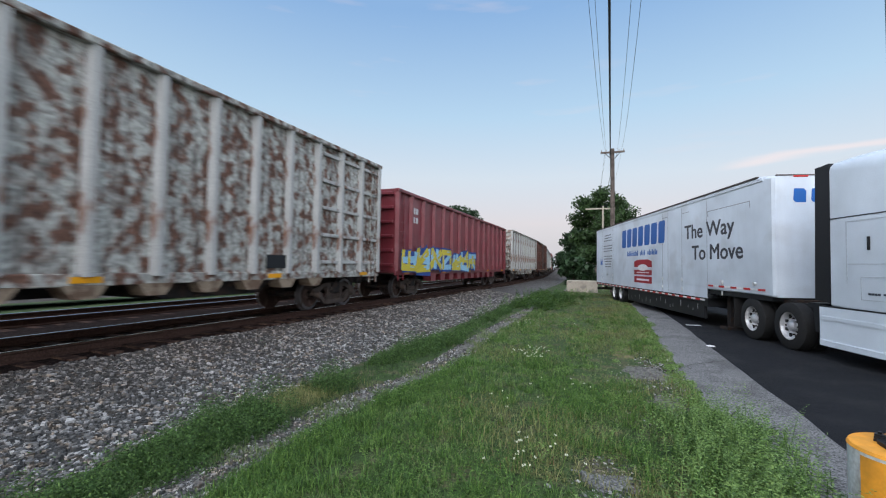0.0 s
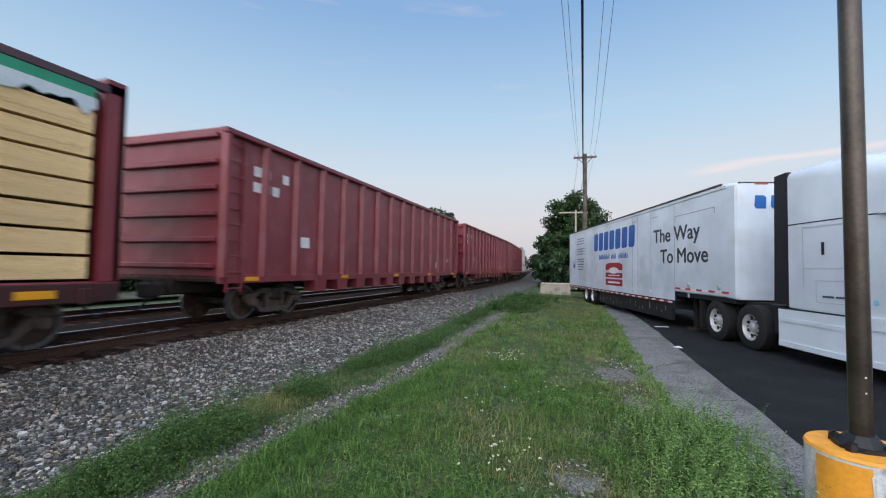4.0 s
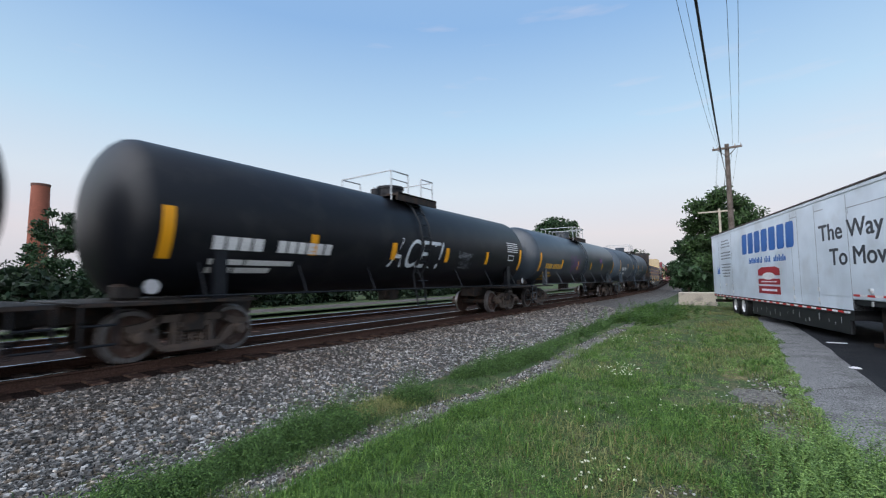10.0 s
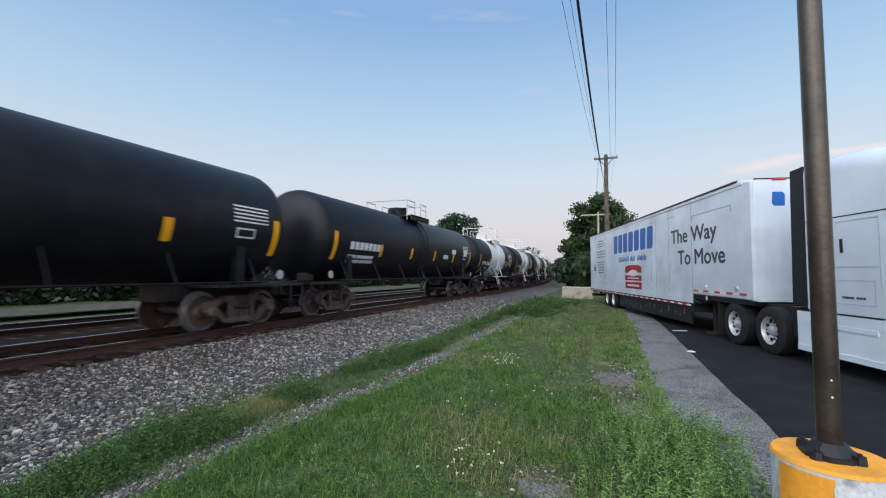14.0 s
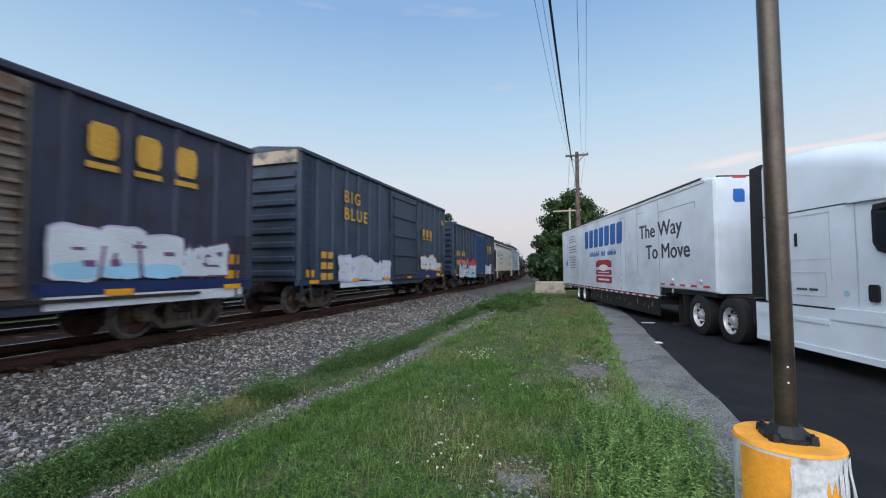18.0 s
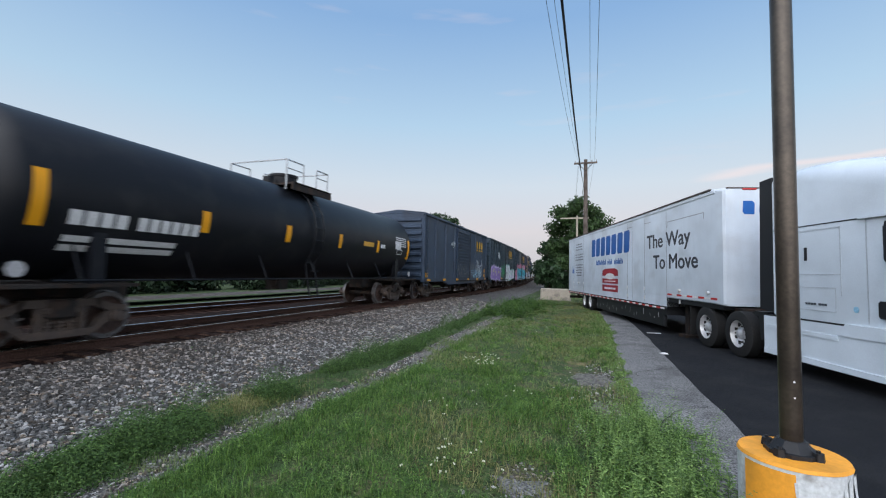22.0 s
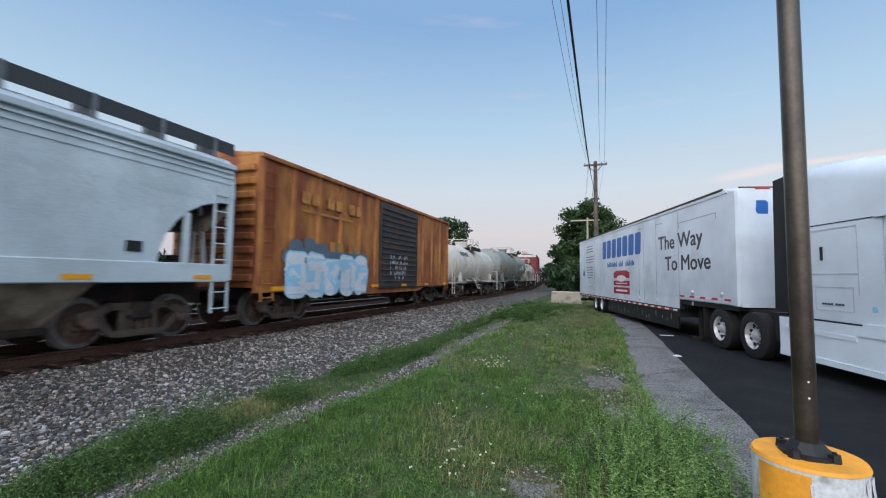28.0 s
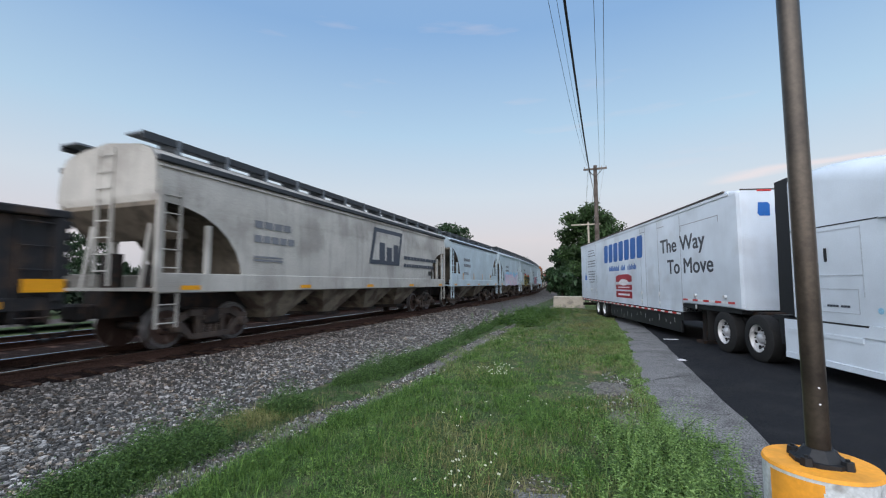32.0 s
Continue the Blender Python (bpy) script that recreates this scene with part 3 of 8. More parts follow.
for y in ys:
    w2 = 0.05 * noise.noise((y * 0.7, 5, 0))
    bend = -0.010 * max(0, y - 15) ** 1.6 * 0.75
    asp.v += [(1.62 + w2 + bend, y, 0.012), (1.70 + w2 + bend, y, 0.030), (30, y, 0.03)]
for i in range(len(ys) - 1):
    for j in range(2):
        asp.f.append((i * 3 + j, i * 3 + j + 1, (i + 1) * 3 + j + 1, (i + 1) * 3 + j))
structure("asphalt", asp, ASPHALT, "fresh black asphalt of the parking lot", "road")


# ---- railway track ----
def rail_profile(s_list, off, name, parent):
    side = [(-0.075, -0.18), (0.075, -0.18), (0.075, -0.165), (0.012, -0.14), (0.012, -0.05), (0.037, -0.035), (0.037, -0.006), (-0.037, -0.006), (-0.037, -0.035), (-0.012, -0.05), (-0.012, -0.14), (-0.075, -0.165)]
    top = [(-0.036, -0.006), (0.036, -0.006), (0.026, 0.0), (-0.026, 0.0)]
    for prof, material, nm in ((side, RAILSIDE, name), (top, RAILTOP, "rail_head")):
        m = Mesh()
        n = len(prof)
        for s in s_list:
            for a, b in prof:
                x, y = shift(s, off + a)
                m.v.append((x, y, RAIL + b))
        for i in range(len(s_list) - 1):
            for j in range(n):
                m.f.append((i * n + j, i * n + (j + 1) % n, (i + 1) * n + (j + 1) % n, (i + 1) * n + j))
        ob = part(nm, m, material, parent if nm == name else parent)
    return ob


def railway(name, centre, label, near):
    tr = tagged(new(name), label, "railway track", kind="structure")
    ss = [s for s in steps(-620, 800)]
    for off in (-0.7535, 0.7535):
        rail_profile(ss, centre + off, "rail", tr)
    tie_me = Mesh().box(-1.3, 1.42, -0.115, 0.115, -0.17, 0.0, 0.012).data("tie", TIE)
    plate_me = Mesh().box(-0.18, 0.18, -0.1, 0.1, 0, 0.018).data("tie_plate", RAILSIDE)
    rest = Mesh()
    s, k = -6.0, 0
    rng = random.Random(4)
    while s < 200:
        x, y, a = line_at(s)
        if near and k < 150:
            t = part("tie", tie_me, None, tr, at=pose(*shift(s, centre + rng.uniform(-0.12, 0.10)), RAIL - 0.156 + rng.uniform(-0.012, 0.008), 0, 0, math.degrees(a) + rng.uniform(-1, 1)))
        else:
            cx, cy = shift(s, centre)
            rest.box(cx - 1.3, cx + 1.3, cy - 0.11, cy + 0.11, RAIL - 0.33, RAIL - 0.18)
        s, k = s + 0.53, k + 1
    tagged(part("ties_beyond", rest, TIE, tr), kind="stuff")
    return tr


railway("near_track", TRACK, "railway track with polished rails on dark wooden ties", True)
railway("far_track", TRACK2, "second railway track behind the moving train", False)

# ---- freight cars: running gear shared by all ----
SF = Mesh()
SF.prism([(-0.62, 0.66), (0.62, 0.66), (0.58, 0.79), (-0.58, 0.79)], "x", 0.95, 1.07)
SF.prism([(-0.44, 0.15), (0.44, 0.15), (0.48, 0.27), (-0.48, 0.27)], "x", 0.95, 1.09)
for e in (-1, 1):
    SF.prism([(e * 0.52, 0.79), (e * 0.56, 0.64), (e * 0.76, 0.54), (e * 1.06, 0.54), (e * 1.08, 0.64), (e * 0.80, 0.68)], "x", 0.95, 1.07)
    SF.prism([(e * 0.36, 0.15), (e * 0.50, 0.29), (e * 0.66, 0.50), (e * 0.79, 0.57), (e * 0.82, 0.44), (e * 0.76, 0.36), (e * 0.52, 0.17)], "x", 0.95, 1.07)
    SF.prism([(e * 0.27, 0.25), (e * 0.36, 0.25), (e * 0.36, 0.68), (e * 0.27, 0.68)], "x", 0.96, 1.06)
    SF.box(0.93, 1.08, e * 0.89 - 0.14, e * 0.89 + 0.14, 0.43, 0.57, 0.02)
    SF.disc_x(1.00, 1.20, e * 0.89, 0.445, [(0, 0.115), (0.6, 0.115), (0.7, 0.10), (0.95, 0.09), (1, 0.04)], 16)
SIDE_FRAME = SF.data("side_frame", FRAME_BROWN)
SPR = Mesh()
for yy in (-0.17, 0.0, 0.17):
    for k in range(5):
        SPR.tube((1.0, yy, 0.27 + k * 0.06), (1.0, yy, 0.30 + k * 0.06), 0.075, n=10)
    SPR.tube((1.0, yy, 0.26), (1.0, yy, 0.56), 0.05, n=8)
SPR.box(0.85, 1.11, -0.26, 0.26, 0.55, 0.66, 0.02)
SPRINGS = SPR.data("spring_nest", FRAME_BROWN)
WH = Mesh()
WH.disc_x(0.66, 0.80, 0, 0, [(0, 0.475), (0.20, 0.475), (0.25, 0.445), (1, 0.435), (1, 0.36), (0.62, 0.345), (0.5, 0.17), (0.85, 0.14), (0.95, 0.05)], 36)
WHEELME = WH.data("wheel", WHEEL)
WHEELME.materials.append(TREAD)
for poly in WHEELME.polygons:
    rad = math.hypot(poly.center.y, poly.center.z)
    poly.material_index = 1 if rad > 0.38 else 0
AXLE = Mesh().tube((-0.9, 0, 0), (0.9, 0, 0), 0.085, n=8).data("axle", STEEL_DARK)
BOL = Mesh().box(-1.12, 1.12, -0.22, 0.22, 0.46, 0.80, 0.04)
BOLSTER = BOL.data("bolster", STEEL_DARK)
CPL = Mesh().box(-0.14, 0.14, -0.5, 0.25, 0.68, 0.96, 0.03).box(-0.2, 0.2, 0.2, 0.52, 0.64, 0.98, 0.05).tube((0.28, 0.0, 0.8), (0.3, 0.35, 0.35), 0.03).tube((0.3, 0.35, 0.35), (0.2, 0.62, 0.42), 0.03)
COUPLER = CPL.data("coupler", STEEL_DARK)
TURNX = pose(0, 0, 0, 0, 0, 180)
TURNING = {0: [], 180: []}


def running_gear(car, half, inset, width=1.5):
    for y in (half - inset, inset - half):
        bg = part("bogie", BOLSTER, None, car, "grimy cast steel bogie", pose(0, y, 0))
        part("side_frame", SIDE_FRAME, None, bg)
        part("side_frame", SIDE_FRAME, None, bg, at=TURNX)
        part("spring_nest", SPRINGS, None, bg)
        part("spring_nest", SPRINGS, None, bg, at=TURNX)
        for yy in (-0.89, 0.89):
            part("axle", AXLE, None, bg, at=pose(0, yy, 0.445))
            for face in (0, 180):
                w = part("wheel", WHEELME, None, bg)
                w.matrix_parent_inverse = pose(0, yy, 0.445, 0, 0, face)
                TURNING[face].append(w)
    part("coupler", COUPLER, None, car, at=pose(0, half + 0.02, 0))
    part("coupler", COUPLER, None, car, at=pose(0, -half - 0.02, 0, 0, 0, 180))


def ladder(car, y, z0, z1, material, x=1.5, wide=0.42):
    m = Mesh()
    for yy in (y - wide / 2, y + wide / 2):
        m.box(x, x + 0.05, yy - 0.02, yy + 0.02, z0, z1)
    z = z0 + 0.1
    while z < z1:
        m.tube((x + 0.06, y - wide / 2, z), (x + 0.06, y + wide / 2, z), 0.014, n=6)
        z += 0.36
    return part("ladder", m, material, car)


def bars(car, y, z, rows, material, x, high=0.12, name="lettering", pitch=None):
    """Unreadable lettering: rows of short bars. rows: lists of bar lengths."""
    m = Mesh()
    for r, row in enumerate(rows):
        yy = y
        zz = z - r * (pitch or high * 1.6)
        for w in row:
            if w > 0:
                m.box(x, x + 0.005, yy, yy + w, zz, zz + high)
            yy += abs(w) + high * 0.35
    return tagged(part(name, m, material, car), kind="stuff")


def reflectors(car, ys, z, x, wide=0.45, high=0.1):
    me = Mesh().box(x, x + 0.006, -wide / 2, wide / 2, z, z + high).data("reflector_strip", YELLOW, False)
    for y in ys:
        part("reflector_strip", me, None, car, at=pose(0, y, 0))


def blob(m, cy, cz, w, h, x, rng, n=18, rough=0.16, thick=0.003):
    """A rounded, uneven patch on a side wall."""
    p = [rng.uniform(1 - rough, 1 + rough) for _ in range(n)]
    out = []
    for k in range(n):
        a = 2 * math.pi * k / n
        q = (p[k] + p[(k + 1) % n] + p[k - 1]) / 3
        c, s = math.cos(a), math.sin(a)
        d = max(abs(c), abs(s)) ** 0.75
        out.append((cy + w / 2 * q * c / d, cz + h / 2 * q * s / d))
    m.prism(out, "x", x, x + thick)


def side_scrawl(car, y0, y1, z, high, x, material, seed, wide=0.022):
    """A scrawled tag on a flat side: one looping line of short strokes."""
    rng = random.Random(seed)
    f1, f2, p = rng.uniform(5, 8), rng.uniform(9, 14), rng.uniform(0, 6)
    n = int((y1 - y0) * 30)
    pts = []
    for k in range(n):
        t = k / n
        pts.append((y0 + (y1 - y0) * t + 0.2 * math.sin(2 * math.pi * f1 * t + p), z + high * (0.5 * math.sin(2 * math.pi * f1 * t * 0.8) + 0.35 * math.sin(2 * math.pi * f2 * t + p))))
    m = Mesh()
    for a, b in zip(pts, pts[1:]):
        stroke(m, a, b, wide, x, rng, 0.002)
    return tagged(part("sprayed_tag", m, material, car), kind="stuff")


STROKES = [((-0.36, 0.0), (-0.30, 1.0)), ((0.34, 0.0), (0.38, 1.0)), ((-0.45, 0.92), (0.48, 1.0)), ((-0.42, 0.5), (0.42, 0.56)), ((-0.46, 0.06), (0.46, 0.0)), ((-0.4, 0.05), (0.4, 0.95)), ((-0.4, 0.95), (0.4, 0.05)), ((0.0, 0.0), (0.05, 1.0))]


def stroke(m, a, b, wide, x, rng, thick=0.003):
    """One spray stroke on a side wall: a tapered bar with a cut end."""
    (y0, z0), (y1, z1) = a, b
    d = math.hypot(y1 - y0, z1 - z0) or 1.0
    ty, tz = (y1 - y0) / d, (z1 - z0) / d
    w0, w1 = wide * rng.uniform(0.8, 1.1), wide * rng.uniform(0.75, 1.2)
    k = rng.uniform(0.2, 0.6) * wide
    m.prism([(y0 - tz * w0 - ty * k, z0 + ty * w0 - tz * k), (y0 + tz * w0, z0 - ty * w0), (y1 + tz * w1 + ty * k, z1 - ty * w1 + tz * k), (y1 - tz * w1, z1 + ty * w1)], "x", x, x + thick)


def graffiti(car, y0, y1, z0, z1, x, fill, edge, cloud=None, letters=5, seed=1, glint=None, second=None):
    """A sprayed piece: puffs of cloud, then each interlocked letter as outlined strokes with two fills and thin shines."""
    rng = random.Random(seed)
    w, tall = (y1 - y0) / letters, z1 - z0
    if cloud:
        for k in range(letters * 2):
            m = Mesh()
            cy = y0 + (k + 0.5) * w / 2
            blob(m, cy, z1 - tall * rng.uniform(0.05, 0.35), w * rng.uniform(0.7, 1.0), tall * rng.uniform(0.3, 0.55), x + 0.0008 * (k % 3), rng, rough=0.35)
            part("sprayed_cloud", m, cloud, car)
    for k in range(letters):
        out, body, low, shine = Mesh(), Mesh(), Mesh(), Mesh()
        cy = y1 - (k + 0.5) * w
        h = tall * rng.uniform(0.72, 0.92)
        base = z0 + tall * rng.uniform(0.0, 0.08)
        lean = rng.uniform(-0.10, 0.16) * w
        fat = min(w * 0.16, h * 0.14) * rng.uniform(0.9, 1.2)
        blob(out, cy, base + h * 0.5, w * 0.9, h * 0.82, x + 0.0022 + (k % 2) * 0.0004, rng, rough=0.22)
        picks = rng.sample(range(len(STROKES)), 5)
        if not {0, 1, 7} & set(picks):
            picks[0] = 0
        for q, idx in enumerate(picks):
            (a0, b0), (a1, b1) = STROKES[idx]
            j = lambda: rng.uniform(-0.07, 0.07)
            pa = (cy + (a0 + j()) * w * 1.04 + lean * b0, base + fat + (b0 + j()) * (h - 2 * fat))
            pb = (cy + (a1 + j()) * w * 1.04 + lean * b1, base + fat + (b1 + j()) * (h - 2 * fat))
            xo = x + 0.003 + k * 0.0009 + q * 0.0002
            stroke(out, pa, pb, fat * 1.45, xo, rng)
            stroke(low if second and q % 2 else body, pa, pb, fat * 0.92, xo + 0.0035, rng)
            mid = ((pa[0] + pb[0]) / 2 + fat * 0.3, (pa[1] + pb[1]) / 2 + fat * 0.3)
            stroke(shine, mid, (mid[0] + (pb[0] - pa[0]) * 0.28, mid[1] + (pb[1] - pa[1]) * 0.28), fat * 0.16, x + 0.0155, rng, 0.001)
        ob = part("sprayed_letter", out, edge, car)
        part("letter_fill", body, fill, ob)
        if second:
            part("letter_shade", low, second, ob)
        part("letter_shine", shine, glint or LETTER, ob)


def block_piece(car, y0, y1, z0, z1, x, fill, rim, low=None, hole=None, cloud=None, letters=5, seed=1):
    """A sprayed piece of fat rounded blocks: a cloud behind, a thin rim, a paler foot and small dark counters."""
    rng = random.Random(seed)
    w, tall = (y1 - y0) / letters, z1 - z0
    if cloud:
        for k in range(letters * 3):
            m = Mesh()
            blob(m, y0 + (k + 0.5) * w / 3, z1 + tall * rng.uniform(-0.12, 0.16), w * rng.uniform(0.35, 0.75), tall * rng.uniform(0.2, 0.45), x + 0.0008 * (k % 4), rng, rough=0.3)
            part("sprayed_cloud", m, cloud, car)
    for k in range(letters):
        cy = y0 + (k + 0.5) * w + rng.uniform(-0.05, 0.05) * w
        h = tall * rng.uniform(0.86, 1.02)
        wide = w * rng.uniform(0.92, 1.12)
        xx = x + 0.0035 + 0.0012 * (k % 3)
        state = rng.getstate()
        m = Mesh()
        blob(m, cy, z0 + h / 2 + 0.02, wide * 1.01, h * 1.02, xx, rng, 26, 0.12)
        letter = part("sprayed_letter", m, rim, car)
        rng.setstate(state)
        m = Mesh()
        blob(m, cy, z0 + h / 2, wide * 0.99, h * 0.97, xx + 0.0036, rng, 26, 0.12)
        part("letter_fill", m, fill, letter)
        if low:
            m = Mesh()
            blob(m, cy, z0 + h * 0.2, wide * 0.86, h * 0.30, xx + 0.0068, rng, 22, 0.3, 0.002)
            part("letter_shade", m, low, letter)
        for q in range(rng.randint(1, 3)):
            m = Mesh()
            ya, za = cy + rng.uniform(-0.3, 0.2) * wide, z0 + h * rng.uniform(0.25, 0.75)
            tilt = rng.choice((0.0, 0.1, 1.0))
            long = rng.uniform(0.12, 0.3)
            stroke(m, (ya, za), (ya + long * wide * (1 - 0.8 * tilt), za + long * h * tilt), min(wide, h) * rng.uniform(0.03, 0.075), xx + 0.0090 + 0.0008 * q, rng, 0.002)
            part("letter_hole", m, hole or rim, letter)
        if k:
            m = Mesh()
            stroke(m, (cy - wide / 2, z0 + h * 0.06), (cy - wide / 2 + rng.uniform(-0.08, 0.08), z0 + h * rng.uniform(0.55, 0.9)), 0.035, x + 0.0150, rng, 0.002)
            part("letter_gap", m, hole or rim, letter)


def fitted_letter(ch, wide, high, offset, name, material):
    """One letter of the built-in font, drawn to the given width and height, its lower corner at the origin."""
    me = text_mesh(ch, 1.0, name, material, 1.0, offset, 0.001)
    xs, zs = [v.co.x for v in me.vertices], [v.co.y for v in me.vertices]
    a, b, c, d = min(xs), max(xs), min(zs), max(zs)
    for v in me.vertices:
        v.co.x, v.co.y = (v.co.x - a) / (b - a) * wide, (v.co.y - c) / (d - c) * high
    return me


def word_piece(car, word, y0, y1, z0, z1, x, fill, rim, cloud, seed=1):
    """A sprayed word that can be read: fat letters with a pale rim on dark puffs."""
    rng = random.Random(seed)
    w = (y1 - y0) / len(word)
    for k in range(9):
        m = Mesh()
        blob(m, y0 - 0.25 + (y1 - y0 + 0.5) * k / 8, (z0 + z1) / 2 + (z1 - z0) * rng.uniform(-0.3, 0.55), w * 0.8, (z1 - z0) * 0.45, x + 0.0006 * (k % 3), rng, 16, 0.35)
        part("sprayed_cloud", m, cloud, car)
    for k, ch in enumerate(word):
        lift, high = rng.uniform(-0.04, 0.04), (z1 - z0) * rng.uniform(0.92, 1.05)
        ob = part("sprayed_letter", fitted_letter(ch, w * 1.22, high + 0.20, 0.13, "sprayed_letter", rim), None, car, "white-rimmed crimson letter", pose(x + 0.004 + 0.0015 * (k % 2), y0 + k * w - 0.09, z0 + lift - 0.10, 90, 0, 90))
        part("letter_fill", fitted_letter(ch, w * 0.98, high, 0.035, "letter_fill", fill), None, ob, at=pose(0.12 * w, 0.10, 0.0045))


SPRAY = {k: mat("spray_" + k, c, 0.6, grain=0.15) for k, c in dict(
    cyan=(0.06, 0.50, 0.64), pink=(0.64, 0.23, 0.36), white=(0.58, 0.62, 0.66), black=(0.02, 0.02, 0.03), blue=(0.025, 0.07, 0.27), yellow=(0.62, 0.50, 0.05),
    red=(0.55, 0.04, 0.08), mint=(0.25, 0.52, 0.44), purple=(0.22, 0.14, 0.38), orange=(0.60, 0.22, 0.05), sky=(0.30, 0.55, 0.72), lime=(0.52, 0.55, 0.10), lilac=(0.50, 0.42, 0.62), plum=(0.16, 0.08, 0.17)).items()}


# ---- freight cars by kind ----
def gondola(label, length, top, paint, ribs=14, sill=1.06, legs=False, bay=False):
    car = thing("gondola_car", label, "freight car", group="freight train")
    h, w = length / 2, 1.47
    leg = (0.16, 0.30) if legs else (0.27, 0.42)
    part("floor", Mesh().box(-w, w, -h, h, sill - 0.05, sill + 0.08), STEEL_DARK, car)
    for s in (1, -1):
        x0, x1 = sorted((s * (w - 0.05), s * w))
        part("side_plate", Mesh().box(x0, x1, -h, h, sill, top - 0.02), paint, car)
        x0, x1 = sorted((s * (w - 0.06), s * (w + 0.14)))
        part("top_chord", Mesh().box(x0, x1, -h, h, top - 0.13, top, 0.02), paint, car)
        x0, x1 = sorted((s * (w - 0.02), s * (w + 0.05)))
        part("side_sill", Mesh().box(x0, x1, -h, h, sill - 0.10, sill + 0.10, 0.015), paint, car)
        rib_paint = RUSTYRIB if paint is RUSTY else paint
        rib = Mesh().prism([(s * w, -0.12), (s * (w + 0.125), -0.06), (s * (w + 0.125), 0.06), (s * w, 0.12)], "z", sill + 0.05, top - 0.12).data("side_rib", rib_paint)
        for k in range(ribs + 1):
            y = -h + 0.12 + (length - 0.24) * k / ribs
            part("side_rib", rib, None, car, at=pose(0, y, 0))
            if s > 0 and 2 < k < ribs - 2:
                part("leg", Mesh().prism([(y - 0.32, sill - 0.08), (y + 0.32, sill - 0.08), (y + leg[0], sill - leg[1]), (y - leg[0], sill - leg[1])], "x", w - 0.35, w + 0.05), mat("dirty_tan_steel", (0.27, 0.21, 0.15), 0.8, 0, (0.14, 0.09, 0.06), 0.5, 4.0) if legs else paint, car)
    for e in (1, -1):
        y0, y1 = sorted((e * h, e * (h - 0.06)))
        part("end_wall", Mesh().box(-w, w, y0, y1, sill, top - 0.02), paint, car)
        er = Mesh()
        for k in range(6):
            z = sill + 0.3 + (top - sill - 0.5) * k / 5
            y0, y1 = sorted((e * (h - 0.01), e * (h + 0.12)))
            er.box(-w + 0.05, w - 0.05, y0, y1, z - 0.06, z + 0.06, 0.02)
        part("end_ribs", er, paint, car)
        for s in (1,):
            ladder(car, e * (h - 0.42), sill - 0.3, top - 0.15, paint, w + 0.03)
    if bay:
        for e in (1, -1):
            for k in range(5):
                hb = Mesh()
                z = sill + 0.35 + (top - sill - 0.7) * k / 4
                y0, y1 = sorted((e * (h - 0.2), e * (h - 3.2)))
                hb.box(w, w + 0.07, y0, y1, z - 0.05, z + 0.05, 0.015)
                part("end_bay_rib", hb, RUSTYRIB, car)
    part("centre_sill", Mesh().box(-0.3, 0.3, -h - 0.1, h + 0.1, 0.72, sill - 0.02), STEEL_DARK, car)
    for e in (1, -1):
        slope = Mesh()
        slope.prism([(e * 1.0, sill - 0.04), (e * (h - 4.6), sill - 0.04), (e * (h - 5.2), 0.66), (e * 1.4, 0.66)], "x", -w + 0.25, w - 0.25)
        part("belly", slope, STEEL_DARK, car)
    running_gear(car, h, 1.9 if legs else 2.4)
    reflectors(car, [-h + 1.0 + (length - 2) * k / 4 for k in range(5)], sill - 0.05, w + 0.055)
    return car


